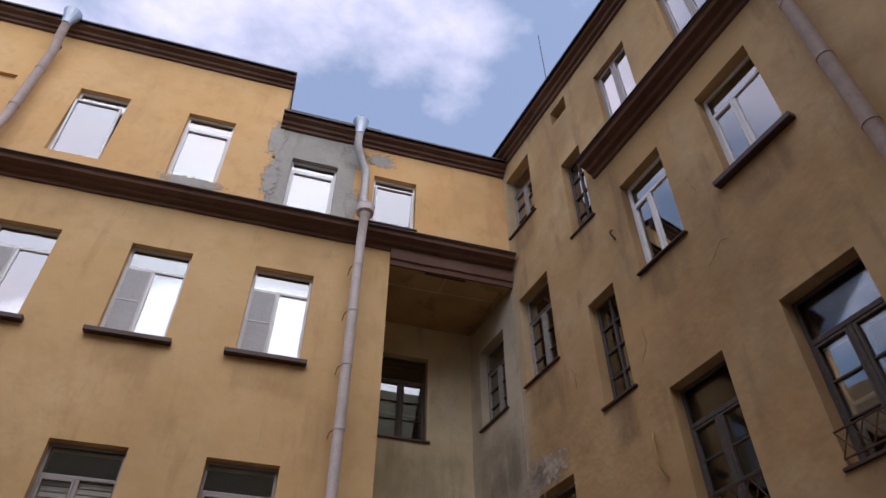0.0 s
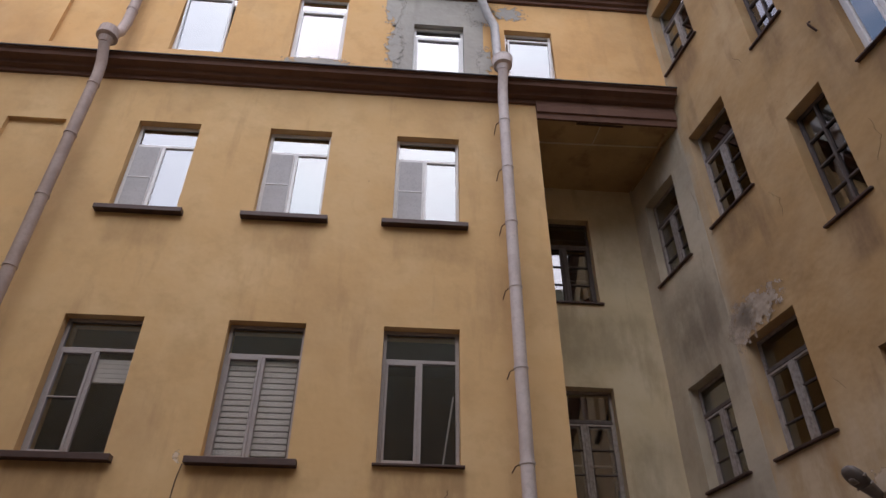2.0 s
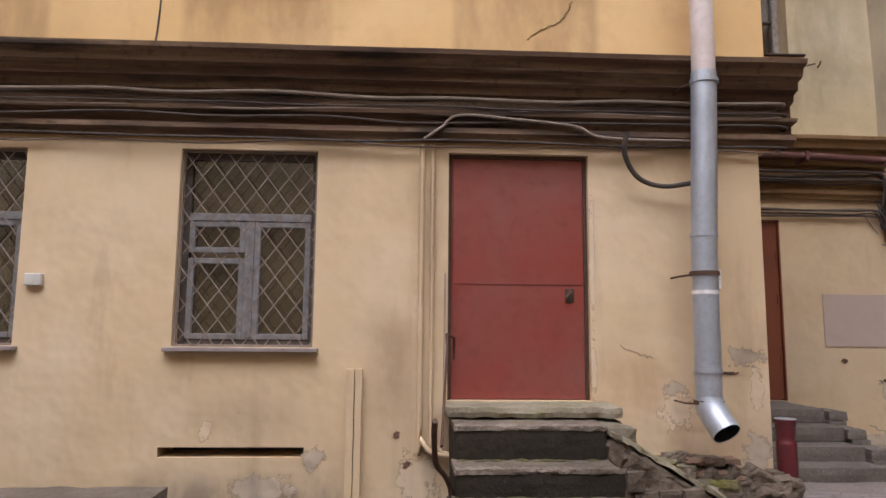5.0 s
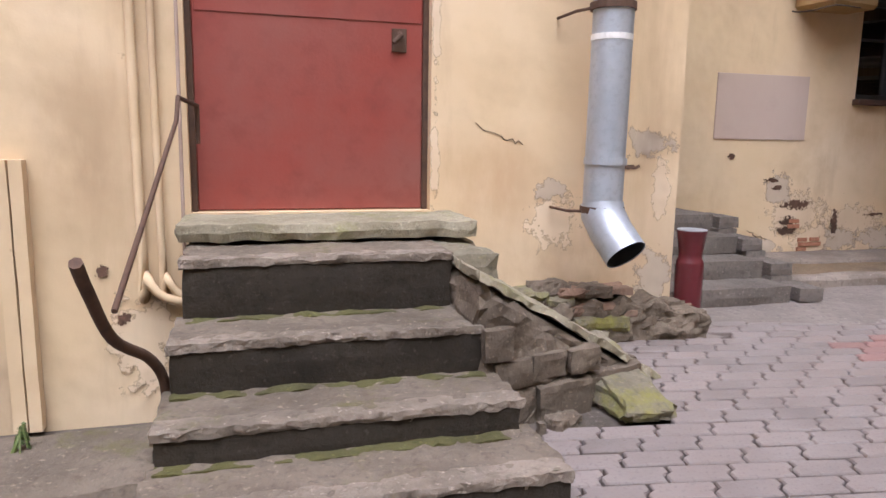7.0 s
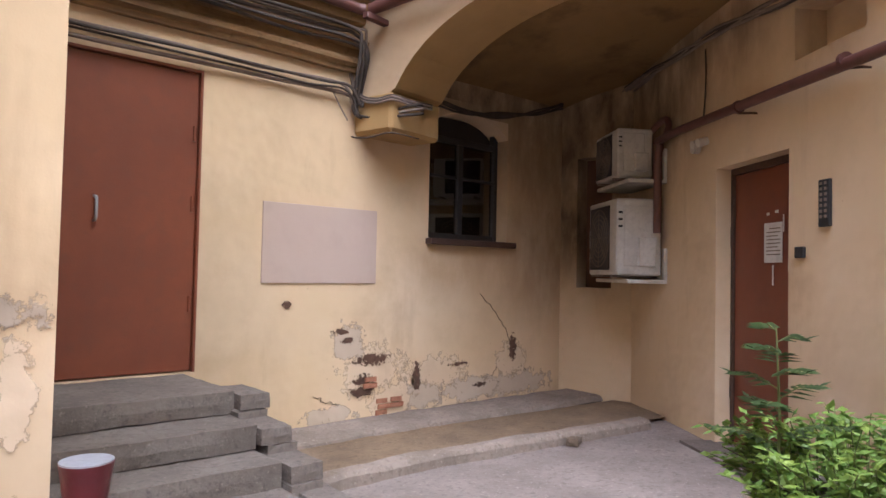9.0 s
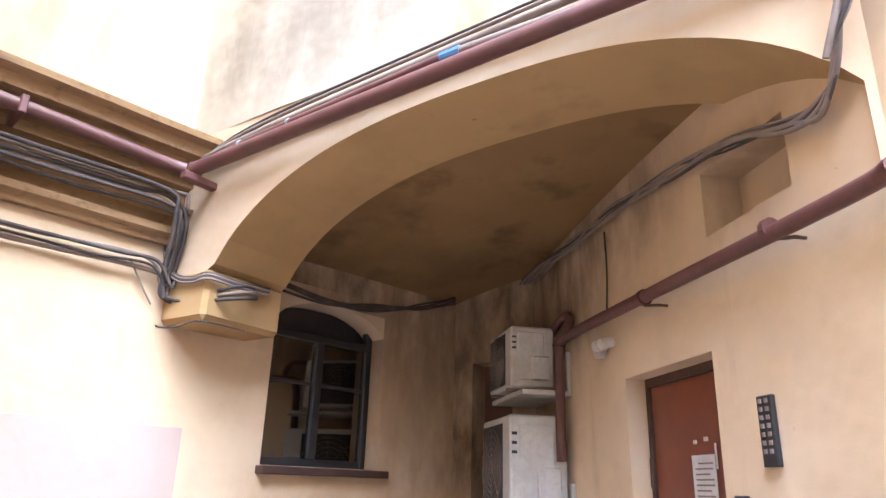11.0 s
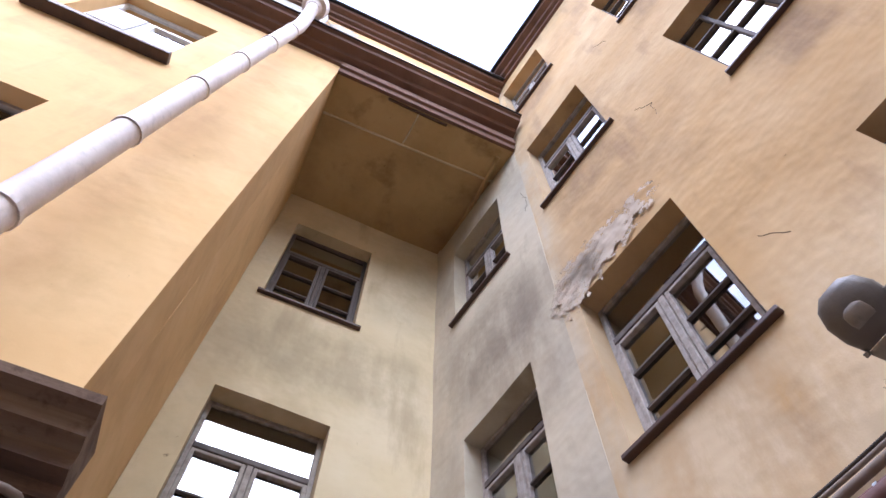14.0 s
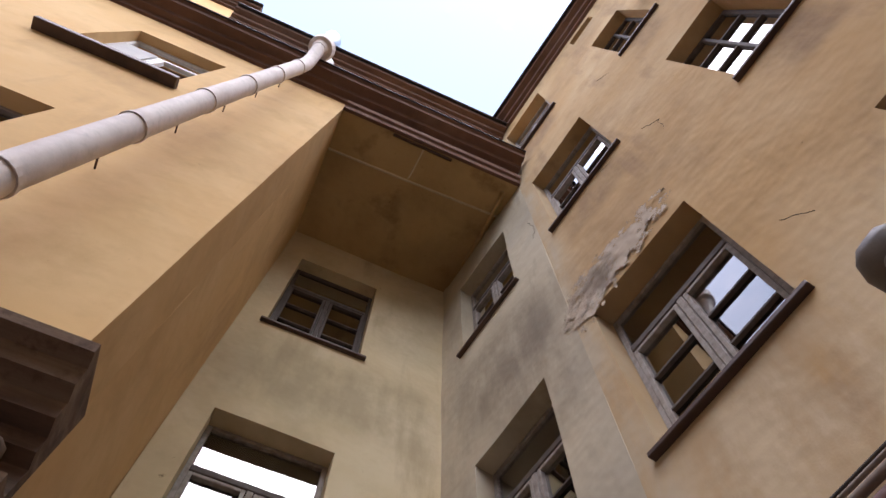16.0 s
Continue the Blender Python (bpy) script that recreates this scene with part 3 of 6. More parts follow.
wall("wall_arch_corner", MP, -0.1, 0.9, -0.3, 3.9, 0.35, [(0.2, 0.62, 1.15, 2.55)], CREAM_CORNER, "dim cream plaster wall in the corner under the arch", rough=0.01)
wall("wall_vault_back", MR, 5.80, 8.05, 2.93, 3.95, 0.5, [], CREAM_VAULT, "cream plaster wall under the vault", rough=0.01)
# Added out of view, stops sky light leaking in over the vault.
tagged(finish("vault_light_block", boxed(-0.4, 5.0, 0.5, 4.8, 3.96, 4.05, 0), ROOM, MB), "unseen slab added above the vault to block the sky", "ceiling", kind="structure")
# Unseen yard walls: heights and colour set for bounce light and window reflections.
wall("wall_west", MW, 0.0, 18.3, -0.3, 14.5, 0.5, [], PALE, "plain pale wall added out of view, closing the yard and shaping its light", rough=0.02)
wall("wall_south", MO, 0.0, 21.8, -0.3, 20.0, 0.5, [], PALE, "plain pale wall added out of view, closing the yard and shaping its light", rough=0.02)
wall("wall_south_top", MO, 0.0, 8.9, 20.0, 22.3, 0.5, [], PALE, "plain pale plaster wall of the higher house part", rough=0.02)


tagged(finish("niche_back", boxed(2.5, 3.4, 0.22, 0.3, 2.6, 3.1, 0), CREAM, MD), "dirty back of the blind niche over the door", "wall", kind="structure")
# Brown back carries the shade of the deep corner niche as colour.
tagged(finish("corner_niche_back", boxed(0.1, 0.7, 0.2, 0.28, 1.05, 2.65, 0), BROWN_STUCCO, MP), "back of the corner niche, dark brown for its shade", "wall", kind="structure")
# Unseen black sheet, keeps sky from showing round the entrance door.
tagged(finish("door_backing", boxed(1.4, 2.9, 0.35, 0.39, -0.1, 2.5, 0), BLACK, MD), "black sheet added behind the entrance door", "wall", kind="structure")


for h in A_BLIND:
    tagged(finish("blind_window", boxed(h[0] - 0.05, h[1] + 0.05, 0.09, 0.3, h[2] - 0.05, h[3] + 0.05, 0), ORANGE if h[2] > 12 else OCHRE, MA), "shallow plastered blind window niche", "niche", kind="structure")


def arch_wall():
    """The wall over the passage, with the arched opening and its ring."""
    c, a, spring, rise, deep, top = 2.38, 2.04, 2.32, 1.09, 0.6, 3.72
    u0, u1, n = -0.05, 3.95, 40
    bm = bmesh.new()
    low = []
    for i in range(n + 1):
        u = u0 + (u1 - u0) * i / n
        k = 1 - abs((u - c) / (a if u < c else 1.72)) ** 2.5
        low.append((u, max(2.70, spring + rise * k ** 0.45) if k > 0 else 2.70))
    for (p, zp), (q, zq) in zip(low, low[1:]):
        f = [[bm.verts.new((u, y, z)) for u, z in ((p, zp), (q, zq), (q, top), (p, top))] for y in (0, deep)]
        bm.faces.new(f[0])
        bm.faces.new(f[1][::-1])
        bm.faces.new((f[0][0], f[1][0], f[1][1], f[0][1]))
        bm.faces.new((f[0][3], f[0][2], f[1][2], f[1][3]))
    bmesh.ops.remove_doubles(bm, verts=bm.verts, dist=0.001)
    ob = finish("wall_arch", bm, CREAM, MB)
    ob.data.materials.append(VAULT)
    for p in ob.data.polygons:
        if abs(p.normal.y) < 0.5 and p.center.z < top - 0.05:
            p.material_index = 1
    tagged(ob, "cream plaster arch spanning the covered entrance", "arch", kind="structure")
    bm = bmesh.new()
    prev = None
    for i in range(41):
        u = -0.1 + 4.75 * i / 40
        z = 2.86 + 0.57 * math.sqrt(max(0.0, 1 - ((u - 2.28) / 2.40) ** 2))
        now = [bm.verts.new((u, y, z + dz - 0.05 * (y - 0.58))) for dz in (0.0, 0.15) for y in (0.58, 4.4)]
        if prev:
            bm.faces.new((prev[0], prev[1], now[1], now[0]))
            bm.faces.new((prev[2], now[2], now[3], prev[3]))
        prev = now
    tagged(finish("ceiling_vault", bm, VAULT_SHADED, MB, True), "tan plaster barrel vault over the entrance, shade painted in", "vault", kind="structure")


arch_wall()
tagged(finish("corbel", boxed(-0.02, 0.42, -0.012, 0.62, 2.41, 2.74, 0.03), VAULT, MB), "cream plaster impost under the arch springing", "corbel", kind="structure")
tagged(finish("ceiling_recess", boxed(2.69, 5.95, 12.24, 14.33, 11.62, 11.9, 0), SOFFIT), "stained yellow plaster soffit over the recess", "ceiling", kind="structure")

# cornices: (depth into the wall, height)
UPPER = [(0.02, 11.98), (-0.05, 12.00), (-0.07, 12.08), (-0.17, 12.10), (-0.20, 12.17), (-0.34, 12.20), (-0.36, 12.28), (-0.40, 12.30), (-0.40, 12.34), (0.02, 12.52)]
moulding("cornice_upper", MA, -9.6, 2.73, UPPER, BROWN_STUCCO, "dark brown stucco cornice with a sheet-metal cover", wobble=0.015)
moulding("cornice_recess", MA, 2.73, 5.60, [(0.02, 11.60), (-0.03, 11.60), (-0.05, 11.72), (-0.09, 11.74), (-0.10, 11.90)] + UPPER[2:], BROWN_STUCCO, "brown stucco cornice over the recess", wobble=0.01)
moulding("cornice_cover", MA, -9.6, 5.60, [(0.0, 12.525), (-0.43, 12.335), (-0.43, 12.315), (-0.415, 12.31), (-0.415, 12.325), (0.0, 12.51)], SHEET, "dark sheet-metal cover on the cornice", wobble=0.015)
LOWER = [(0.02, 2.95), (-0.05, 2.95), (-0.06, 2.99), (-0.10, 3.01), (-0.10, 3.055), (-0.03, 3.07), (-0.03, 3.15), (-0.13, 3.165), (-0.14, 3.195), (-0.03, 3.21), (-0.03, 3.34), (-0.09, 3.36), (-0.10, 3.42), (-0.17, 3.44), (-0.18, 3.51), (-0.25, 3.53), (-0.27, 3.60), (-0.33, 3.62), (-0.34, 3.66), (0.02, 3.72)]
moulding("cornice_lower", MA, -9.6, 2.93, LOWER, DARK_STUCCO, "dark dusty moulded stucco band above the ground floor", wobble=0.012)
LOWER_R = [(y, z - 0.02) for y, z in LOWER]
moulding("cornice_recess_lower", MR, 2.74, 5.33, LOWER_R, OCHRE_STUCCO, "dirty ochre moulded stucco band in the recess", wobble=0.012)
EAVE = [(0.02, 0), (-0.06, 0.02), (-0.07, 0.10), (-0.14, 0.12), (-0.16, 0.20), (-0.27, 0.23), (-0.29, 0.33), (0.02, 0.40)]


def eave(name, m, u0, u1, z, label):
    moulding(name, m, u0, u1, [(y, z + h) for y, h in EAVE], BROWN_STUCCO, label, wobble=0.008)
    moulding(name + "_sheet", m, u0, u1, [(0.3, z + 0.50), (-0.36, z + 0.36), (-0.36, z + 0.31), (-0.345, z + 0.31), (-0.34, z + 0.345), (0.3, z + 0.48)], SHEET, "black folded sheet-metal eave", category="eave")


eave("eave_north_low", MA, -0.25, 5.62, 15.36, "brown moulded eave of the low attic")
eave("eave_north_high", MA, -9.6, -0.18, 17.02, "brown moulded eave of the high attic")
eave("eave_east", MB, 1.75, 20.5, 15.66, "brown moulded eave of the east house")
moulding("cornice_east", MB, 5.42, 20.5, [(y, z) for y, z in UPPER], BROWN_STUCCO, "dark brown stucco cornice of the east house", wobble=0.012)
moulding("cornice_east_cover", MB, 5.40, 20.5, [(0.0, 12.525), (-0.43, 12.335), (-0.43, 12.315), (-0.415, 12.31), (-0.415, 12.325), (0.0, 12.51)], SHEET, "dark sheet-metal cover on the cornice")
tagged(finish("attic_end_wall", boxed(-0.62, -0.22, 12.72, 16.5, 15.5, 17.25, 0), ORANGE), "orange plastered end wall of the high attic", "wall", kind="structure")
tagged(finish("roof_north_high", boxed(-9.6, -0.2, 12.5, 19.0, 17.53, 17.62, 0), SHEET), "dark sheet-metal roof", "roof", kind="structure")
tagged(finish("roof_north_low", boxed(-0.2, 6.6, 12.5, 19.0, 15.87, 15.95, 0), SHEET), "dark sheet-metal roof", "roof", kind="structure")
tagged(finish("roof_east", boxed(-2.0, 20.5, 0.28, 8.0, 16.17, 16.25, 0), SHEET, MB), "dark sheet-metal roof", "roof", kind="structure")


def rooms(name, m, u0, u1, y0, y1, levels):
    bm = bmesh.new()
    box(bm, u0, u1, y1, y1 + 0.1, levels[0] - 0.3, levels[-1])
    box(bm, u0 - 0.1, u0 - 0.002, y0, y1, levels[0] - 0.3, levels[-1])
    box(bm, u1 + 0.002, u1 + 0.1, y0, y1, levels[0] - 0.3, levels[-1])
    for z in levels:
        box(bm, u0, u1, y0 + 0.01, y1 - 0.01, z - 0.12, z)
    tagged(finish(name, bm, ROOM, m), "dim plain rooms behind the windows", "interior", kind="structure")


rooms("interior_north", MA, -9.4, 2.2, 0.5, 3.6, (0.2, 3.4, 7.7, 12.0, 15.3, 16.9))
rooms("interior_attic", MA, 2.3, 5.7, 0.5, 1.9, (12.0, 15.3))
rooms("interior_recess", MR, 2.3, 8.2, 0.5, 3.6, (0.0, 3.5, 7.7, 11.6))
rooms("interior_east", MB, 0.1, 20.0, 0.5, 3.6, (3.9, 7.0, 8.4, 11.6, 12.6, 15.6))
# Black block: the vent slot's inner shade given as colour.
tagged(finish("slot_black_fill", boxed(-2.6, -1.2, 12.6, 13.0, 0.22, 0.42, 0), BLACK), "black block painting the shade inside the vent slot", "interior", kind="structure")

# ground
gm = bmesh.new()
bmesh.ops.create_grid(gm, x_segments=2, y_segments=2, size=60)
tagged(finish("ground", gm, SOIL, Matrix.Translation((0, 0, -0.42))), "dark dirt under the paving", "ground", kind="structure")


# ---- windows ----
COUNT = [0]
INNER_PAINT = paint("yellowed_white_paint", (0.55, 0.52, 0.46), (0.40, 0.37, 0.32), 0.6, 0.0, 8)


def window(m, hole, style, label, depth=0.16, frame_mat=None, glass=None, sill=None, extra=None, split=0.5):
    u0, u1, z0, z1 = hole
    w, h = u1 - u0, z1 - z0
    COUNT[0] += 1
    o = thing("window_%d" % COUNT[0], label, "window", m @ Matrix.Translation((u0, depth, z0)), kind="structure")
    fm = frame_mat or PVC
    gm_ = glass or GLASS
    t = 0.055 if style != "wood" else 0.05
    bm = bmesh.new()
    for b in ((0, t, 0, h), (w - t, w, 0, h), (t, w - t, 0, t), (t, w - t, h - t, h)):
        box(bm, b[0], b[1], 0, 0.07, b[2], b[3], 0.006)
    part("window_frame", bm, fm, o)

    def pane(a, b, c, d, name="pane"):
        p = part(name, boxed(a, b, 0.032, 0.038, c, d, 0), gm_, o)
        p.visible_shadow = False

    def sash(a, b, c, d, s=0.045, y=-0.012):
        bm = bmesh.new()
        for q in ((a, a + s, c, d), (b - s, b, c, d), (a + s, b - s, c, c + s), (a + s, b - s, d - s, d)):
            box(bm, q[0], q[1], y, 0.06, q[2], q[3], 0.006)
        part("sash", bm, fm, o)
        return a + s, b - s, c + s, d - s

    if style == "pvc3":
        zt = h * 0.76
        part("transom", boxed(t, w - t, 0, 0.07, zt - 0.03, zt + 0.03, 0.006), fm, o)
        um = w * split
        part("mullion", boxed(um - 0.03, um + 0.03, 0, 0.07, t, zt - 0.03, 0.006), fm, o)
        pane(t, w - t, zt + 0.03, h - t)
        a, b, c, d = sash(t, um - 0.03, t, zt - 0.03)
        pane(a, b, c, d)
        pane(um + 0.03, w - t, t, zt - 0.03)
        if extra == "net":
            part("insect_screen", boxed(a - 0.02, b + 0.02, -0.03, -0.022, c - 0.02, d + 0.02, 0), NET, o, "grey insect screen")
            part("screen_bar", boxed(a - 0.02, b + 0.02, -0.04, -0.021, (c + d) / 2 - 0.012, (c + d) / 2 + 0.012, 0.002), fm, o)
    elif style == "pvc1":
        zt = h * 0.80
        part("transom", boxed(t, w - t, 0, 0.07, zt - 0.028, zt + 0.028, 0.006), fm, o)
        pane(t, w - t, zt + 0.028, h - t)
        if extra == "tilt":
            a, b, c, d = t, w - t, t, zt - 0.028
            s = part("sash", bm_sash(a, b, c, d), fm, o, "tilted-open sash", Matrix.Translation((0, 0, c)) @ pose(0, 0, 0, 6, 0, 0) @ Matrix.Translation((0, 0, -c)))
            g = part("pane", boxed(a + 0.045, b - 0.045, 0.032, 0.038, c + 0.045, d - 0.045, 0), gm_, s)
            g.visible_shadow = False
        else:
            a, b, c, d = sash(t, w - t, t, zt - 0.028)
            pane(a, b, c, d)
    elif style == "wood":
        zt = h * 0.71
        part("transom", boxed(t, w - t, -0.02, 0.07, zt - 0.04, zt + 0.035, 0.008), DARK_WOOD, o)
        part("mullion", boxed(w / 2 - 0.03, w / 2 + 0.03, -0.02, 0.07, t, zt - 0.04, 0.008), fm, o)
        pane(t, w - t, zt + 0.04, h - t)
        for a, b in ((t, w / 2 - 0.035), (w / 2 + 0.035, w - t)):
            a, b, c, d = sash(a, b, t, zt - 0.04, 0.04)
            k = 3
            for i in range(k):
                e, f = c + (d - c) * i / k, c + (d - c) * (i + 1) / k
                pane(a, b, e + 0.012 * (i > 0), f - 0.012 * (i < k - 1))
                if i:
                    part("glazing_bar", boxed(a, b, -0.002, 0.055, e - 0.011, e + 0.011, 0.003), DARK_WOOD, o)
        for a, b in ((t, w / 2 - 0.01), (w / 2 + 0.01, w - t)):
            bm = bmesh.new()
            for q in ((a, a + 0.06, 0.03, zt), (b - 0.06, b, 0.03, zt), (a + 0.06, b - 0.06, 0.03, 0.10), (a + 0.06, b - 0.06, zt - 0.07, zt), (a + 0.06, b - 0.06, zt * 0.48, zt * 0.48 + 0.035)):
                box(bm, q[0], q[1], 0.15, 0.19, q[2], q[3], 0.004)
            part("inner_sash", bm, INNER_PAINT, o, "pale painted inner casement")
        part("inner_board", boxed(t, w - t, 0.08, 0.20, -0.02, 0.03, 0.004), INNER_PAINT, o, "pale inner sill board")
    elif style == "stair":
        k = 4
        um = w * 0.5
        part("mullion", boxed(um - 0.02, um + 0.02, -0.01, 0.07, t, h - t, 0.006), fm, o)
        for i in range(k):
            e, f = t + (h - 2 * t) * i / k, t + (h - 2 * t) * (i + 1) / k
            for a, b in ((t, um - 0.02), (um + 0.02, w - t)):
                pane(a, b, e + 0.015 * (i > 0), f - 0.015 * (i < k - 1))
            if i:
                part("glazing_bar", boxed(t, w - t, -0.005, 0.06, e - 0.017, e + 0.017, 0.005), fm, o)
    elif style == "two":
        um = w * 0.5
        part("mullion", boxed(um - 0.03, um + 0.03, 0, 0.07, t, h - t, 0.006), fm, o)
        for a, b in ((t, um - 0.03), (um + 0.03, w - t)):
            a, b, c, d = sash(a, b, t, h - t)
            pane(a, b, c, d)
    if sill == "box":
        part("window_sill", boxed(-0.18, w + 0.14, -depth - 0.13, -depth + 0.1, -0.10, -0.005, 0.008), SILL, o, "brown sheet-metal sill")
    elif sill == "thin":
        part("window_sill", boxed(-0.05, w + 0.05, -depth - 0.07, 0.0, -0.035, -0.004, 0.004), SILL, o, "thin sheet-metal sill")
    elif sill == "deep":
        part("window_sill", boxed(-0.06, w + 0.07, -depth - 0.055, 0.0, -0.045, -0.004, 0.006), SILL, o, "old sheet-metal sill")
    elif sill == "plaster":
        part("window_sill", boxed(-0.10, w + 0.16, -depth - 0.10, 0.0, -0.03, -0.004, 0.006), SILL, o, "old sheet-metal sill")
        part("sill_block", boxed(-0.08, w + 0.14, -depth - 0.08, -depth + 0.1, -0.15, -0.032, 0.008), OCHRE_STUCCO, o, "dirty ochre plaster block under the sill")
    if extra == "blinds":
        for a, b in ((t, w / 2), (w / 2, w - t)):
            for i in range(16):
                z = 0.13 + (h * 0.76 - 0.16) * i / 16
                part("blind_slat", boxed(a + 0.02, b - 0.02, 0.072, 0.105, z, z + 0.072, 0.003), BLIND, o)
    if extra == "half":
        part("screen_bar", boxed(t + 0.045, w / 2 - 0.075, -0.014, 0.03, h * 0.40, h * 0.40 + 0.02, 0.002), fm, o)
        for i in range(5):
            z = h * 0.53 + i * 0.075
            part("blind_slat", boxed(w / 2 + 0.02, w - t - 0.02, 0.075, 0.11, z, z + 0.07, 0.003), BLIND, o)
    if extra == "bar":
        bm = sweep(bmesh.new(), [(w * 0.80, 0.10, 0.08), (w * 0.93, 0.10, h * 0.52)], 0.014, 6)
        part("pole", bm, WHITE, o, "white pole leaning inside the pane")
    if extra == "guard":
        for z in (0.06, 0.36):
            part("guard_rail", boxed(0.0, w, -depth - 0.05, -depth - 0.03, z, z + 0.02, 0.003), RUSTY, o, "rusty iron window guard")
        k = 6
        for i in range(k):
            a, b = w * i / k, w * (i + 1) / k
            for p, q in ((a, b), (b, a)):
                part("guard_bar", sweep(bmesh.new(), [(p, -depth - 0.04, 0.07), (q, -depth - 0.04, 0.37)], 0.008, 6), RUSTY, o)
    # Added curtain, lends the panes the white of the mirrored sky.
    if extra in ("net", "curtain"):
        bm = bmesh.new()
        n = 30
        last = None
        for i in range(n + 1):
            u = w * (0.04 + 0.92 * i / n)
            y = 0.16 + 0.02 * math.sin(i * 1.9)
            now = [bm.verts.new((u, y, 0.04)), bm.verts.new((u, y, h - 0.04))]
            if last:
                bm.faces.new((last[0], now[0], now[1], last[1]))
            last = now
        part("curtain", bm, CURTAIN, o, "white net curtain added to whiten the mirroring panes", smooth=True)
    return o


def bm_sash(a, b, c, d, s=0.045):
    bm = bmesh.new()
    for q in ((a, a + s, c, d), (b - s, b, c, d), (a + s, b - s, c, c + s), (a + s, b - s, d - s, d)):
        box(bm, q[0], q[1], -0.012, 0.06, q[2], q[3], 0.006)
    return bm


OLDCLOTH = paint("faded_olive_cloth", (0.42, 0.34, 0.19), (0.33, 0.26, 0.15), 0.9, 0, 3)
NET = paint("grey_insect_mesh", (0.45, 0.44, 0.43), (0.38, 0.37, 0.36), 0.8, 0, 4)

for i, h in enumerate(A_THIRD):
    window(MA, h, "pvc3", "white plastic window with a brown metal sill, sky mirrored in it", 0.14, PVC, GLASS_BRIGHT, "box", "net", 0.47)
for i, h in enumerate(A_SECOND):
    window(MA, h, "pvc3", ("grey plastic window with a half-drawn blind", "grey plastic window with closed white slat blinds", "grey plastic window, dark inside")[i], 0.15, PVC_GREY, GLASS, ("box", "box", "thin")[i], ("half", "blinds", "bar")[i], 0.5)
for i, h in enumerate(A_ATTIC_HIGH):
    window(MA, h, "pvc1", "white plastic attic window mirroring the sky", 0.12, PVC, GLASS_BRIGHT, None, ("tilt", "")[i])
for i, h in enumerate(A_ATTIC_LOW):
    window(MA, h, "pvc1", "small white plastic attic window", 0.12, PVC, GLASS_BRIGHT, "thin" if i else None, ("", "tilt")[i])
for h in R_WINS:
    window(MR, h, "wood", "old grey wooden casement window with glazing bars", 0.18, WOOD if h[2] < 5 else DARK_WOOD, GLASS_BRIGHT if h[2] < 5 else GLASS_DULL, "plaster" if h[2] < 5 else "deep")
for h in B_NEAR + B_WINS:
    window(MB, h, "wood", "old weathered wooden casement window with small panes", 0.2, WOOD, GLASS_DULL, "deep")
for h in B_STAIR:
    window(MB, h, "stair", "narrow old staircase window with glazing bars", 0.2, DARK_WOOD, GLASS_DULL, "deep")
for i, h in enumerate(B_FRONT):
    if i < 2:
        window(MB, h, "wood", "dark wooden casement window, deep in its opening", 0.2, DARK_WOOD, GLASS, "deep", "guard")
    elif i < 4:
        window(MB, h, "pvc3", "white plastic window mirroring the sky", 0.18, PVC, GLASS_BRIGHT, "box" if i == 3 else "thin", "", 0.45)
    else:
        window(MB, h, "two", "two-sash white attic window", 0.12, PVC_GREY, GLASS_BRIGHT, None)


# ---- things: ground, steps and stones ----
tagged(finish("pavement_bed", boxed(-9.6, 12, -6.0, 11.2, -0.4, -0.03, 0), SOIL), "dirt bed in the joints of the paving", "pavement", kind="structure")
tagged(finish("pavement_bed_recess", boxed(-0.13, 12, 11.2, 14.6, -0.4, -0.03, 0), SOIL), "dirt bed beside the wall", "pavement", kind="structure")


def strip(name, prof, x0, x1, mat, label, wob=0.02, near=None, bend=0.0, turn=0.0):
    """A ground strip along x with a cross-section in y and z; bend swings its far end."""
    bm = bmesh.new()
    rows = []
    n = int((x1 - x0) / 0.06)
    for i in range(n + 1):
        x = x0 + (x1 - x0) * i / n
        row = []
        for j, (y, z) in enumerate(prof):
            e = 0.007 * noise.noise(Vector((x * 4, y * 6, 4))) + 0.003 * noise.noise(Vector((x * 15, y * 15, 2)))
            edge = 0.25 * noise.noise(Vector((x * 1.1, 7, 1))) if near and j < near else wob * noise.noise(Vector((x * 3, 5 + j * 0.3, 1))) + wob * 0.5 * noise.noise(Vector((x * 11, 5 + j * 0.3, 8)))
            swing = turn * min(1.3, max(0.0, x - 4.4)) if near and j < near else bend * max(0.0, x - 5.0)
            row.append(bm.verts.new((x, y + edge - swing, z + (e if z > -0.02 else 0))))
        rows.append(row)
    for a, b in zip(rows, rows[1:]):
        for j in range(len(prof) - 1):
            bm.faces.new((a[j], a[j + 1], b[j + 1], b[j]))
    return tagged(finish(name, bm, mat), label, "pavement", kind="structure")


strip("concrete_apron", [(11.95, -0.03), (12.06, 0.002), (12.25, 0.008), (12.6, 0.006), (12.8, 0.0), (13.1, -0.008)], 2.66, 8.3, APRON, "dusty worn concrete ground before the entrance", 0.0, 3, 0.0, 0.8)
strip("kerb", [(12.955, -0.025), (12.962, 0.055), (12.985, 0.085), (13.07, 0.092), (13.10, 0.06), (13.105, -0.02)], 4.02, 7.2, KERB, "broken low concrete kerb before the wall", 0.022, None, 0.13)
strip("earth_strip", [(13.05, 0.035), (13.3, 0.024), (13.6, 0.01), (13.95, 0.0)], 3.9, 8.2, EARTH, "bare brown earth strip along the wall", 0.02, None, 0.10)
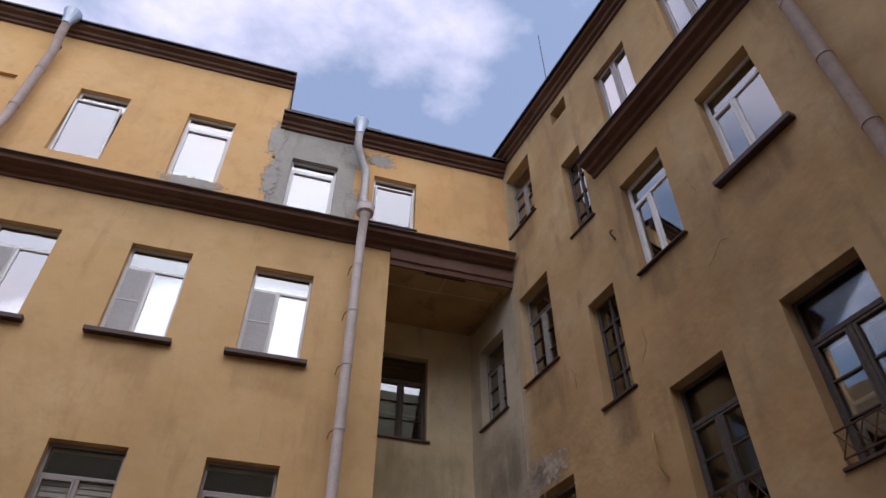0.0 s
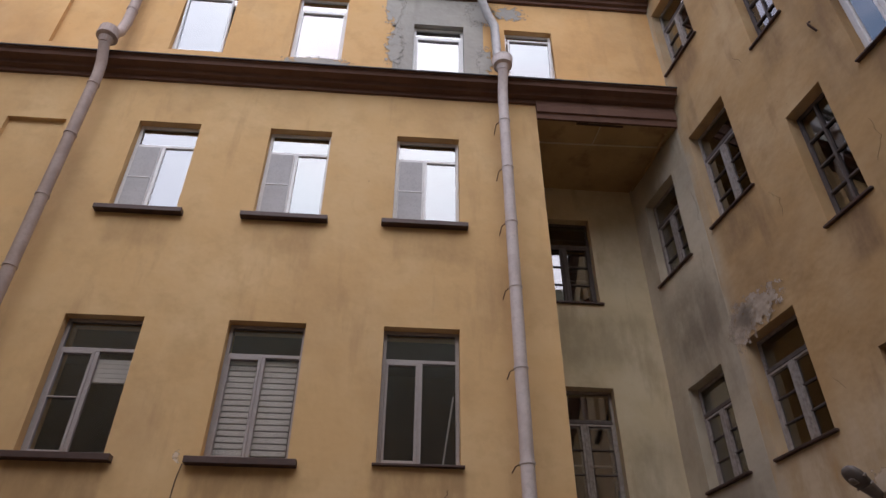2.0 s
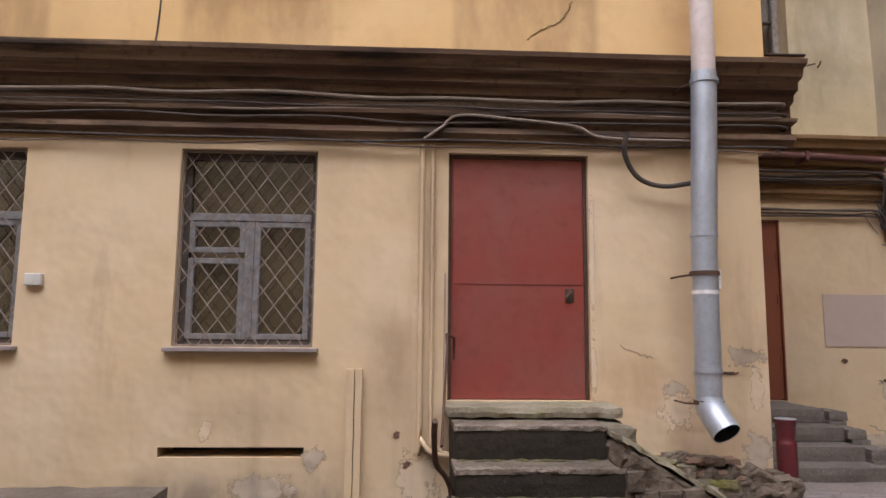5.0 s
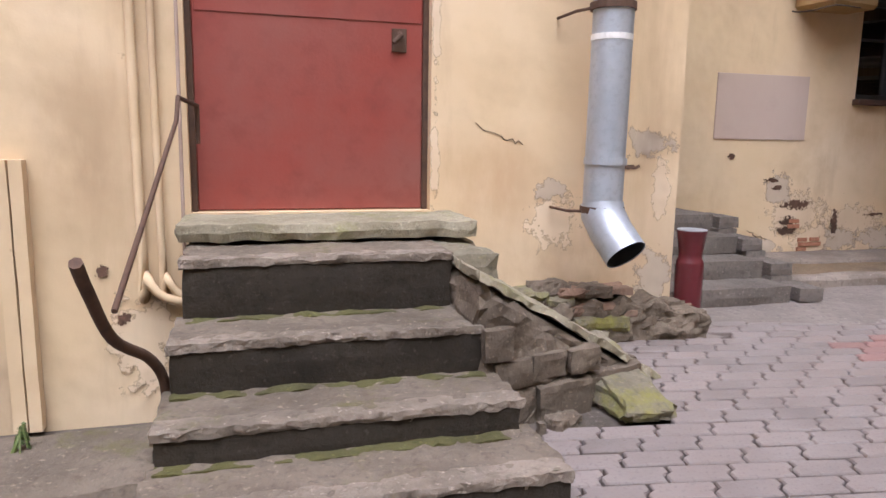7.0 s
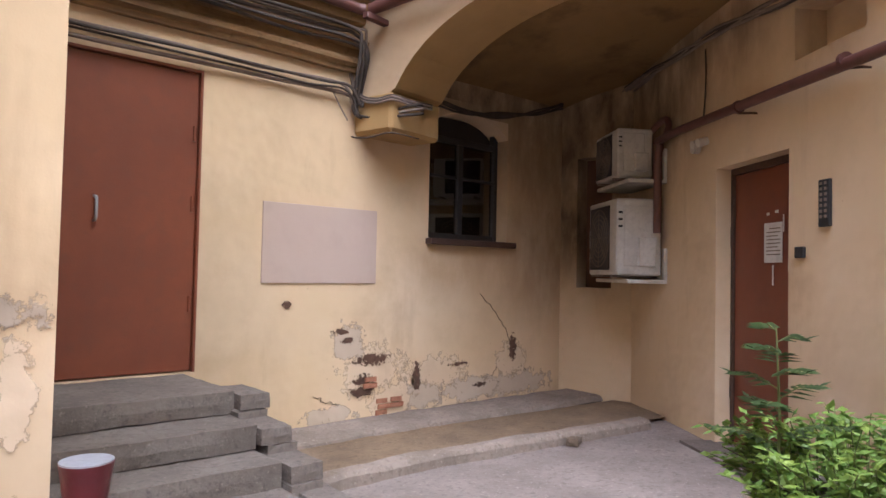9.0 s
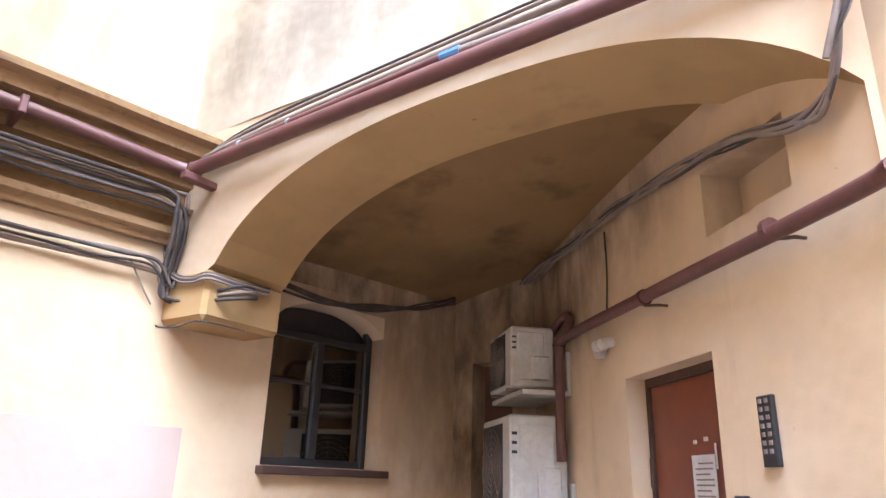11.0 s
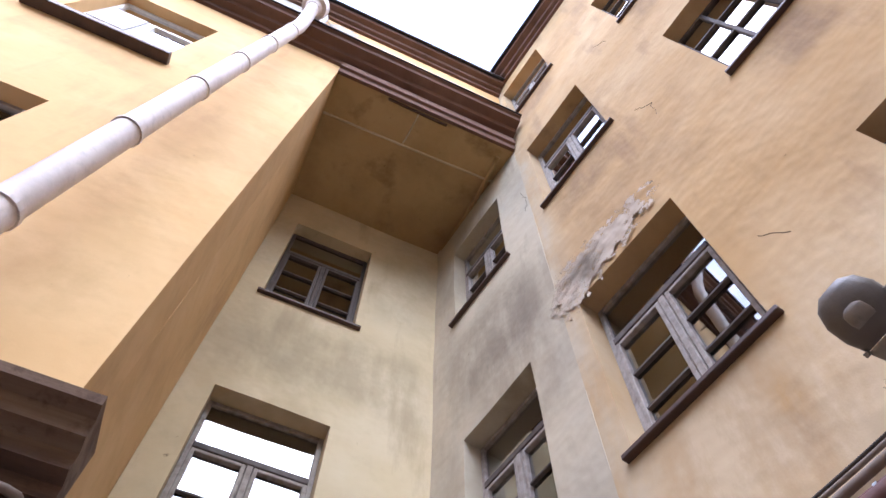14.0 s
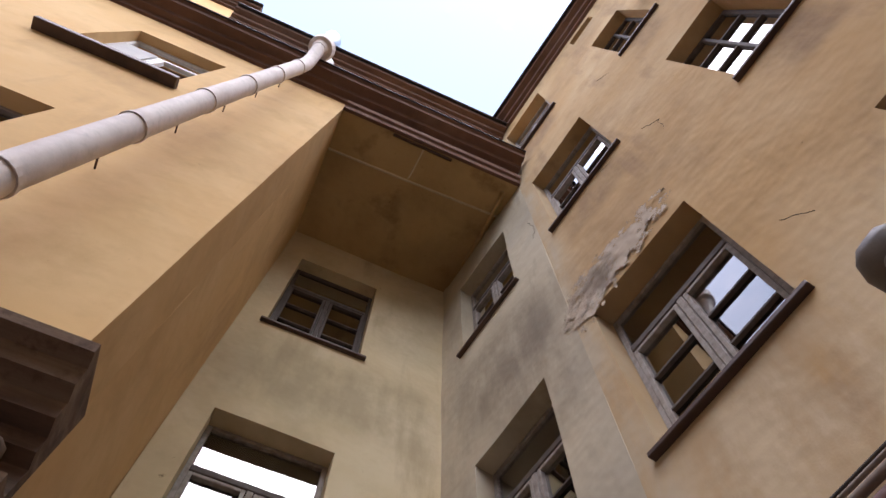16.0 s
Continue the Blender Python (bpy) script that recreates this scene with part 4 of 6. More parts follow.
strip("wall_slab", [(13.88, -0.02), (13.90, 0.022), (13.96, 0.036), (14.14, 0.045), (14.33, 0.05)], 3.95, 8.1, KERB, "narrow uneven cement strip at the foot of the wall", 0.03, None, 0.04)


PALE_MOSS = concrete("pale_mossy_mortar", (0.30, 0.265, 0.19), (0.19, 0.165, 0.11), (0.17, 0.17, 0.055), 0.52, 0.015)
NOSING = concrete("worn_pebbled_step_edge", (0.27, 0.225, 0.18), (0.10, 0.08, 0.06), (0.14, 0.13, 0.05), 0.6, 0.03)
MOSS = concrete("damp_moss", (0.105, 0.10, 0.035), (0.055, 0.05, 0.025), None, 0.5, 0.02)


def front_stairs():
    o = thing("entrance_stairs", "worn mossy concrete entrance steps before the red door", "stairs", Matrix.Translation((0.45, 11.3, 0)))
    inv = Matrix.Translation((-0.45, -11.3, 0))
    levels = [(11.40, 12.20, 0.64), (11.06, 11.46, 0.405), (10.74, 11.12, 0.225), (10.42, 10.80, 0.115)]
    for k, (y0, y1, z) in enumerate(levels):
        w = 0.02 * k
        part("step", rough_box(-0.13 - w, 1.0 + 0.035 * k, y0 + 0.02, y1, z - 0.04, z, 0.010, 0.032, k * 3.1, 17, 1.5), STEP, o, "", inv)
        part("riser", rough_box(-0.115 - w, 0.985 + 0.035 * k, y0 + 0.016, y1, -0.05, z - 0.026, 0.010, 0.06, k * 5.7), STEP_SIDE, o, "riser darker than its tread", inv)
        part("nosing", rough_box(-0.125 - w, 0.995 + 0.035 * k, y0 + 0.010, y0 + 0.11, z - 0.03, z + 0.003, 0.010, 0.019, k * 7.3 + 2, 24, 1.3), NOSING, o, "pale crumbled edge of the tread", inv)
        if k:
            part("moss", rough_box(-0.10 - w, 0.96 + 0.03 * k, levels[k - 1][0] - 0.045, levels[k - 1][0] + 0.03, z - 0.02, z + 0.002, 0.014, 0.03, k * 9.1, 15, 1.0), MOSS, o, "yellow-green moss along the riser", inv)
    part("threshold", rough_box(-0.17, 1.22, 11.76, 12.215, 0.655, 0.735, 0.014, 0.035, 41, 9, 1.3), PALE_MOSS, o, "cracked threshold slab", inv)
    part("landing_patch", rough_box(0.98, 1.24, 11.50, 12.2, 0.3, 0.625, 0.03, 0.06, 17), MOSSY, o, "", inv)


front_stairs()


DARKBRICK = concrete("dirty_brick", (0.24, 0.15, 0.105), (0.14, 0.10, 0.075))


def rubble_wing():
    o = thing("rubble_wing", "crumbling masonry cheek beside the steps with moss", "masonry", Matrix.Translation((1.4, 11.4, 0)))
    inv = Matrix.Translation((-1.4, -11.4, 0))
    random.seed(5)
    bm = rough_box(0.98, 1.90, 11.06, 12.2, -0.05, 0.56, 0.03, 0.045, 3, 9, 1.2)
    for v in bm.verts:
        t = min(1.0, max(0.0, (v.co.x - 1.02) / 0.9))
        v.co.z = -0.05 + (v.co.z + 0.05) * (1.0 - 0.85 * t)
        v.co.y += (0.05 * noise.noise(v.co * 6) + 0.03 * noise.noise(v.co * 17) + 0.30 * t) * (v.co.y < 11.5)
    part("core", bm, RUBBLE, o, "crumbling mortar mass", inv)
    bm = rough_box(0.98, 2.04, 11.05, 12.21, 0.0, 0.035, 0.012, 0.03, 12, 13, 1.0)
    for v in bm.verts:
        t = (v.co.x - 0.98) / 1.06
        v.co.z += 0.585 - 0.555 * t - 0.06 * t * t + 0.014 * noise.noise(v.co * 5) + 0.010 * noise.noise(v.co * 21)
        v.co.y += (0.33 * t + 0.06 * noise.noise(v.co * 6) + 0.03 * noise.noise(v.co * 15)) * (v.co.y < 11.6)
    part("sloped_cap", bm, PALE_MOSS, o, "mossy sloping mortar cap", inv)
    bm = rough_box(1.58, 1.92, 10.94, 11.70, -0.04, 0.17, 0.03, 0.04, 31, 9, 1.5)
    for v in bm.verts:
        t = min(1.0, max(0.0, (11.70 - v.co.y) / 0.8))
        v.co.z *= 1 - 0.72 * t
        v.co.x += -0.10 * t * (v.co.x > 1.75) + 0.03 * noise.noise(v.co * 9)
    part("tail_stone", bm, MOSSY, o, "moss-spotted crumbling tail of the cheek", inv)
    i = 0
    for c, (z0, z1) in enumerate(((-0.04, 0.125), (0.137, 0.255), (0.267, 0.40), (0.41, 0.50))):
        x = 1.0 + 0.05 * (c % 2)
        while True:
            w = random.uniform(0.14, 0.34)
            if z1 > 0.575 - 0.60 * (x + w * 0.5 - 0.99):
                break
            mat = DARKBRICK if random.random() < 0.22 else RUBBLE
            if mat is DARKBRICK:
                w = 0.13
            y = 11.015 + 0.30 * max(0, x - 1.02) + random.uniform(-0.012, 0.02)
            bm = rough_box(x, x + w - 0.006, y, y + 0.25, z0 + random.uniform(0, 0.01), z1, 0.010, 0.028, i * 4.1, 15, 0.7)
            for v in bm.verts:
                v.co.y += 0.3 * (v.co.x - x) * (v.co.y < y + 0.15)
            part("stone", bm, mat, o, "", inv)
            x += w
            i += 1
    for k in range(9):
        x = random.uniform(1.1, 1.85)
        w = random.uniform(0.04, 0.09)
        y = 10.93 + 0.30 * (x - 1.02) - random.uniform(0, 0.08)
        part("stone", rough_box(x, x + w, y, y + w, -0.03, random.uniform(0.02, 0.05), 0.012, 0.03, k * 3.3, 20, 1.4), RUBBLE, o, "", inv)


rubble_wing()


def wall_foot():
    o = thing("wall_foot_rubble", "broken mossy rubble at the foot of the wall under the drain pipe", "rubble", Matrix.Translation((2.1, 12.0, 0)))
    inv = Matrix.Translation((-2.1, -12.0, 0))
    random.seed(11)
    bm = rough_box(1.5, 2.76, 11.97, 12.235, -0.04, 0.25, 0.03, 0.028, 7, 11, 1.5)
    for v in bm.verts:
        k = 1 - 0.45 * abs(v.co.x - 1.95) + 0.35 * noise.noise(Vector((v.co.x * 6, 3, 1)))
        v.co.z = -0.04 + (v.co.z + 0.04) * max(0.15, k)
        if v.co.y < 12.12:
            v.co.y += 0.26 * max(0, v.co.z) + 0.05 * noise.noise(v.co * 9) + 0.025 * noise.noise(v.co * 24)
    part("core", bm, RUBBLE, o, "crumbling mortar mass", inv)
    for i in range(26):
        x = random.uniform(1.55, 2.62)
        top = 0.30 - 0.16 * abs(x - 1.95)
        z = random.uniform(-0.03, max(top, 0.05))
        w, h = random.uniform(0.12, 0.36), random.uniform(0.03, 0.09)
        y = 12.17 - random.uniform(0.02, 0.14) * (1.3 - z * 2.5)
        part("stone", rough_box(x - w / 2, min(x + w / 2, 2.79), y - 0.07, 12.23, z, z + h, 0.015, 0.03, i * 2.3, 16, 1.4), random.choice((RUBBLE, RUBBLE, MOSSY, STEP_SIDE, DARKBRICK)), o, "", inv)


wall_foot()


def recess_stairs():
    o = thing("side_stairs", "grey stone steps up to the brown metal door", "stairs", Matrix.Translation((3.4, 13.4, 0)))
    inv = Matrix.Translation((-3.4, -13.4, 0))
    for k, (y0, z, x1) in enumerate(((13.48, 0.545, 3.88), (13.14, 0.405, 3.86), (12.84, 0.265, 3.86), (12.54, 0.13, 3.86))):
        part("step", rough_box(2.74, x1, y0, 14.30 if k == 0 else y0 + 0.42, z - 0.135, z, 0.008, 0.08, 70 + k * 4, 7, 1.2), GREY_STONE, o, "", inv)
        if k:
            part("step", rough_box(2.75, x1 - 0.03, y0 + 0.05, y0 + 0.5, -0.04, z - 0.13, 0.006, 0.1, 90 + k), GREY_STONE, o, "", inv)
    part("base", boxed(2.75, 3.85, 13.55, 14.30, -0.04, 0.42, 0.01), GREY_STONE, o, "", inv)


recess_stairs()
random.seed(3)
for y, top in ((13.40, 0.53), (13.06, 0.39), (12.76, 0.25), (12.48, 0.115)):
    z = top - 0.095
    while z > -0.06:
        long = random.uniform(0.36, 0.42) if z > top - 0.1 else random.uniform(0.30, 0.36)
        b = rough_box(-0.098, 0.098, 0.0, long, 0.0, 0.093, 0.005, 0.045, y * 7.7 + z * 31, 9, 1.2)
        tagged(finish("loose_brick", b, GREY_STONE, pose(3.965 + random.uniform(-0.012, 0.03), y + random.uniform(-0.01, 0.03), z, 0, 0, random.uniform(-5, 4))), "grey concrete block stacked in a stepped pier beside the steps", "brick", "blocks beside the steps")
        z -= 0.096
tagged(finish("brick_shard", rough_box(-0.08, 0.08, -0.05, 0.05, 0.0, 0.06, 0.014, 0.03, 4), RUBBLE, pose(6.25, 12.75, 0.01, 0, 0, 25)), "broken piece of brick on the concrete", "brick")

# kerb stones left of the steps
tagged(finish("kerb_stone", rough_box(-0.86, -0.155, 10.68, 11.16, -0.2, 0.105, 0.012, 0.045, 20, 8, 1.3), STEP), "mossy concrete slab beside the steps", "kerb")
tagged(finish("parapet", rough_box(-4.6, -1.97, 10.62, 11.05, -0.3, 0.31, 0.012, 0.07, 8), STEP), "low dark damp concrete parapet along the light well", "parapet", kind="structure")
tagged(finish("light_well_floor", boxed(-9.6, -0.13, 11.1, 12.25, -0.42, -0.33, 0), SOIL), "dark earth floor of the light well", "ground", kind="structure")

# ---- doors ----
d = thing("door_1", "faded red sheet-metal door, closed, above the steps", "door", MA @ Matrix.Translation((-0.13, 0.07, 0.74)), kind="structure")
part("door_leaf", boxed(0.03, 1.19, 0.0, 0.05, 0.005, 2.09, 0.006), RED_DOOR, d)
part("overlap_plate", boxed(0.045, 1.18, -0.006, 0.0, 0.98, 2.08, 0.002), RED_DOOR, d)
bm = bmesh.new()
for q in ((0, 0.03, 0, 2.12), (1.19, 1.22, 0, 2.12), (0.03, 1.19, 2.09, 2.12)):
    box(bm, q[0], q[1], -0.01, 0.1, q[2], q[3], 0.003)
part("door_frame", bm, RUSTY, d, "rusty angle-iron door frame")
hdl = part("handle", sweep(bmesh.new(), [(1.06, -0.005, 0.93), (1.06, -0.045, 0.91), (1.02, -0.05, 0.87)], 0.012, 8), RUSTY, d, "short rusty handle")
part("lock_plate", boxed(1.02, 1.10, -0.01, 0.0, 0.83, 0.95, 0.003), RUSTY, d)

d = thing("door_2", "brown-red painted metal door, closed, with hinges", "door", MR @ Matrix.Translation((3.06, 0.03, 0.55)), kind="structure")
part("door_leaf", boxed(0.02, 0.88, 0.0, 0.05, 0.01, 2.11, 0.006), BROWN_DOOR, d)
for z in (0.42, 1.12, 1.62):
    part("hinge", sweep(bmesh.new(), [(0.85, -0.012, z), (0.85, -0.012, z + 0.11)], 0.011, 8), BROWN_DOOR, d)
part("handle", sweep(bmesh.new(), curve_points([(0.22, 0, 1.02), (0.22, -0.05, 1.04), (0.22, -0.05, 1.16), (0.22, 0, 1.18)], 4), 0.010, 8), ZINC, d, "steel pull handle")
bm = bmesh.new()
for q in ((0, 0.02, 0, 2.13), (0.88, 0.90, 0, 2.13), (0.02, 0.88, 2.11, 2.13)):
    box(bm, q[0], q[1], -0.032, 0.08, q[2], q[3], 0.003)
part("door_frame", bm, BROWN_DOOR, d)

d = thing("door_3", "dark red-brown metal entrance door with a notice on it", "door", MD @ Matrix.Translation((1.67, 0.14, 0.02)), kind="structure")
part("door_leaf", boxed(0.03, 0.88, 0.0, 0.05, 0.01, 2.06, 0.006), BROWN_DOOR, d)
bm = bmesh.new()
for q in ((0, 0.03, 0, 2.11), (0.88, 0.91, 0, 2.11), (0.03, 0.88, 2.06, 2.11)):
    box(bm, q[0], q[1], -0.02, 0.08, q[2], q[3], 0.003)
part("door_frame", bm, RUSTY, d)
for z in (0.35, 1.5):
    part("hinge", sweep(bmesh.new(), [(0.04, -0.03, z), (0.04, -0.03, z + 0.16)], 0.013, 8), RUSTY, d)
tagged(finish("threshold_stone", rough_box(1.6, 2.75, -0.25, 0.2, -0.02, 0.03, 0.006, 0.1, 5), GREY_STONE, MD), "worn grey stone doorstep slab", "step")
n_ = thing("paper_notice", "white printed paper notice taped to the brown door", "notice", MD @ Matrix.Translation((2.10, 0.132, 1.40)))
part("sheet", boxed(0, 0.21, 0, 0.003, 0, 0.28, 0), WHITE, n_)
for i in range(8):
    part("text_line", boxed(0.03 + (0.03 if i == 0 else 0), 0.19 - 0.03 * (i % 3 == 2), -0.002, 0.0005, 0.235 - i * 0.026, 0.243 - i * 0.026, 0), CABLE_GREY, n_)

for i, (u, z, w, h) in enumerate(((0.03, 0.335, 0.03, 0.02), (0.13, 0.345, 0.035, 0.02), (0.22, 0.21, 0.012, 0.12), (0.10, -0.16, 0.010, 0.14), (0.28, -0.06, 0.014, 0.06))):
    part("tape_scrap", boxed(u, u + w, -0.002, 0.002, z, z + h, 0), WHITE, n_, "torn scrap of old tape")

# the arched window behind the arch
COUNT[0] += 1
o = thing("window_%d" % COUNT[0], "dark arched window with an iron sill under the vault", "window", MR @ Matrix.Translation((6.09, 0.14, 1.60)), kind="structure")
bm = bmesh.new()
for q in ((0, 0.06, 0, 1.22), (0.99, 1.05, 0, 1.22), (0.06, 0.99, 0, 0.06), (0.06, 0.99, 0.94, 1.0)):
    box(bm, q[0], q[1], 0, 0.07, q[2], q[3], 0.005)
part("window_frame", bm, BLACK, o)
part("mullion", boxed(0.49, 0.56, 0, 0.07, 0.06, 0.94, 0.005), BLACK, o)
for a, b in ((0.06, 0.49), (0.56, 0.99)):
    p = part("pane", boxed(a, b, 0.03, 0.036, 0.06, 0.94, 0), GLASS_DULL, o)
    part("glazing_bar", boxed(a, b, 0.01, 0.05, 0.60, 0.625, 0.003), BLACK, o)
bm = bmesh.new()
last = None
for i in range(17):
    u = 1.05 * i / 16
    z = 0.95 + 0.27 * math.sqrt(max(0, 1 - ((u - 0.525) / 0.56) ** 2))
    now = [bm.verts.new((u, y, zz)) for y, zz in ((-0.139, z), (-0.139, 1.23), (0.1, 1.23), (0.1, z))]
    if last:
        for k in range(4):
            bm.faces.new((last[k], last[(k + 1) % 4], now[(k + 1) % 4], now[k]))
    last = now
part("arch_head", bm, CREAM, o, "arched plaster head")
# Added black backing for the unlit room; the window has no shutter.
part("shutter", boxed(0.02, 1.03, 0.10, 0.12, 0.02, 1.21, 0.004), BLACK, o, "black backing added to paint the dark behind the panes")
part("window_sill", boxed(-0.03, 1.12, -0.22, 0.05, -0.06, -0.005, 0.006), SILL, o, "dark iron sill")


# ---- barred ground-floor windows ----
GREY_WOOD = paint("blue_grey_old_wood", (0.235, 0.225, 0.225), (0.13, 0.12, 0.118), 0.75, 0.0, 14, 0.4, 0.7, 0.002)
SILL_GREY = paint("dusty_sill_metal", (0.26, 0.215, 0.20), (0.16, 0.13, 0.12), 0.6)
def grille(m, hole, label):
    u0, u1, z0, z1 = hole
    w, h = u1 - u0, z1 - z0
    o = thing("window_grille", label, "grille", m @ Matrix.Translation((u0, 0.05, z0)), "window grilles")
    bm = bmesh.new()
    for q in ((0, 0.02, 0, h), (w - 0.02, w, 0, h), (0.02, w - 0.02, 0, 0.02), (0.02, w - 0.02, h - 0.02, h)):
        box(bm, q[0], q[1], -0.01, 0.01, q[2], q[3], 0.002)
    part("grille_frame", bm, CABLE_GREY, o)
    step, slope = 0.185, 1.32
    for sgn in (1, -1):
        k = -12
        while k < 14:
            pts = []
            for u in (0.0, w):
                z = slope * (u - k * step) if sgn > 0 else slope * (k * step + 0.9 - u)
                pts.append((u, z))
            (ua, za), (ub, zb) = pts
            def clip(z):
                t = (z - za) / (zb - za)
                return (ua + (ub - ua) * t, z)
            a, b = (ua, za), (ub, zb)
            if max(za, zb) > 0.02 and min(za, zb) < h - 0.02:
                a = clip(0.0) if a[1] < 0 else clip(h) if a[1] > h else a
                b = clip(0.0) if b[1] < 0 else clip(h) if b[1] > h else b
                if abs(a[0] - b[0]) > 0.04:
                    part("bar", sweep(bmesh.new(), [(a[0], 0.007 * sgn, a[1]), (b[0], 0.007 * sgn, b[1])], 0.0055, 5), CABLE_GREY, o)
            k += 1


for i, h in enumerate(A_GROUND):
    u0, u1, z0, z1 = h
    w, hh = u1 - u0, z1 - z0
    COUNT[0] += 1
    o = thing("window_%d" % COUNT[0], "old grey wooden window behind an iron lattice, curtained", "window", MA @ Matrix.Translation((u0, 0.14, z0)), kind="structure")
    bm = bmesh.new()
    for q in ((0, 0.06, 0, hh), (w - 0.06, w, 0, hh), (0.06, w - 0.06, 0, 0.06), (0.06, w - 0.06, hh - 0.06, hh)):
        box(bm, q[0], q[1], 0, 0.07, q[2], q[3], 0.006)
    part("window_frame", bm, DARK_WOOD, o)
    zt = hh * 0.66
    part("transom", boxed(0.06, w - 0.06, -0.02, 0.07, zt - 0.035, zt + 0.035, 0.006), GREY_WOOD, o)
    part("mullion", boxed(w / 2 - 0.04, w / 2 + 0.04, -0.02, 0.07, 0.06, zt - 0.035, 0.006), GREY_WOOD, o)
    for a, b, c, e in ((0.06, w / 2 - 0.04, 0.06, zt * 0.68), (0.06, w / 2 - 0.04, zt * 0.72, zt - 0.035), (w / 2 + 0.04, w - 0.06, 0.06, zt - 0.035)):
        part("sash", bm_sash(a, b, c, e, 0.05), GREY_WOOD, o)
        p = part("pane", boxed(a + 0.05, b - 0.05, 0.03, 0.036, c + 0.05, e - 0.05, 0), GLASS_DULL, o)
        p.visible_shadow = False
    p = part("pane", boxed(0.06, w - 0.06, 0.03, 0.036, zt + 0.035, hh - 0.06, 0), GLASS_DULL, o)
    p.visible_shadow = False
    part("curtain", boxed(0.03, w - 0.03, 0.10, 0.11, 0.03, hh - 0.03, 0), OLDCLOTH, o, "faded olive curtain")
    part("window_sill", boxed(-0.05, w + 0.05, -0.22, 0.0, -0.04, -0.004, 0.006), SILL_GREY, o, "painted metal sill")
    grille(MA, (u0, u1, z0, z1), "rusty welded lattice grille in the window opening")


# ---- drain pipes ----
def collar(o, x, y, z, r, mat, inv, pin=True):
    part("collar", sweep(bmesh.new(), [(x, y, z - 0.018), (x, y, z + 0.018)], r + 0.012, 16), mat, o, "", inv)
    if pin:
        part("bracket", sweep(bmesh.new(), [(x - r, y + 0.02, z - 0.01), (x - r - 0.05, y + 0.1, z - 0.015), (x - r - 0.05, 12.23, z - 0.015)], 0.008, 6), RUSTY, o, "rusty wall bracket", inv)


def right_pipe():
    o = thing("drain_pipe", "tall drain pipe, dusty pink above, galvanised below, open outlet", "drain pipe", Matrix.Translation((2.03, 11.95, 0.4)), "drain pipes")
    inv = Matrix.Translation((-2.03, -11.95, -0.4))
    yb = 11.86
    old = [(2.0, yb, 3.48), (2.0, yb, 11.7), (2.0, 11.80, 12.0), (2.0, 11.66, 12.35)]
    part("upper_pipe", sweep(bmesh.new(), old, 0.098, 18), PIPE_OLD, o, "dusty pink painted pipe", inv, True)
    part("hopper", sweep(bmesh.new(), [(2.0, 11.66, 12.32), (2.0, 11.66, 12.42), (2.0, 11.66, 12.46), (2.0, 11.66, 12.62), (2.0, 11.66, 12.66)], 0.1, 18, True, [0.10, 0.13, 0.19, 0.20, 0.21]), PIPE_OLD, o, "rain-water hopper over the cornice", inv)
    top = [(2.0, 11.68, 12.55), (2.0, 11.98, 13.0), (1.98, 12.06, 13.3), (1.96, 12.06, 14.3), (1.80, 12.0, 14.62), (1.66, 11.86, 15.0), (1.66, 11.82, 15.45)]
    part("top_pipe", sweep(bmesh.new(), top, 0.095, 16), RENDER_PIPE, o, "grey weathered pipe", inv, True)
    part("gutter_funnel", sweep(bmesh.new(), [(1.66, 11.82, 15.35), (1.66, 11.82, 15.62), (1.66, 11.82, 15.85)], 0.1, 16, True, [0.1, 0.13, 0.20]), ZINC, o, "zinc funnel at the eave", inv, True)
    for z in (4.55, 5.95, 7.35, 8.65, 9.9, 11.1):
        collar(o, 2.0, yb, z, 0.098, PIPE_OLD, inv)
    low = [(1.955, 11.90, 0.76), (1.96, 11.89, 2.0), (1.985, yb, 3.05), (2.0, yb, 3.5)]
    part("lower_pipe", sweep(bmesh.new(), low, 0.104, 20), ZINC, o, "galvanised pipe", inv, True)
    bm = bmesh.new()
    pts = [(1.955, 11.90, 0.80), (1.955, 11.89, 0.745), (1.975, 11.83, 0.655), (2.01, 11.725, 0.545)]
    sweep(bm, pts, 0.112, 20, False)
    part("outlet", bm, ZINC, o, "open bent outlet", inv, True)
    # Black sleeve in the zinc mouth paints its inner shade.
    bm = sweep(bmesh.new(), [(1.957, 11.885, 0.74), (1.975, 11.83, 0.655), (2.009, 11.728, 0.548)], 0.107, 20, False)
    part("outlet_inside", bm, BLACK, o, "black sleeve painting the shade inside the outlet", inv, True)
    for z in (0.765, 3.42):
        collar(o, 1.955 if z < 2 else 2.0, 11.90 if z < 2 else yb, z, 0.106, RUSTY if z < 2 else ZINC, inv)
    collar(o, 1.957, 11.895, 1.80, 0.106, RUSTY, inv)
    collar(o, 1.957, 11.895, 1.02, 0.1, ZINC, inv, False)
    collar(o, 1.962, 11.89, 2.12, 0.1, ZINC, inv, False)
    part("paint_mark", sweep(bmesh.new(), [(1.957, 11.893, 1.63), (1.957, 11.893, 1.66)], 0.1065, 20), PVC, o, "white tape band", inv)


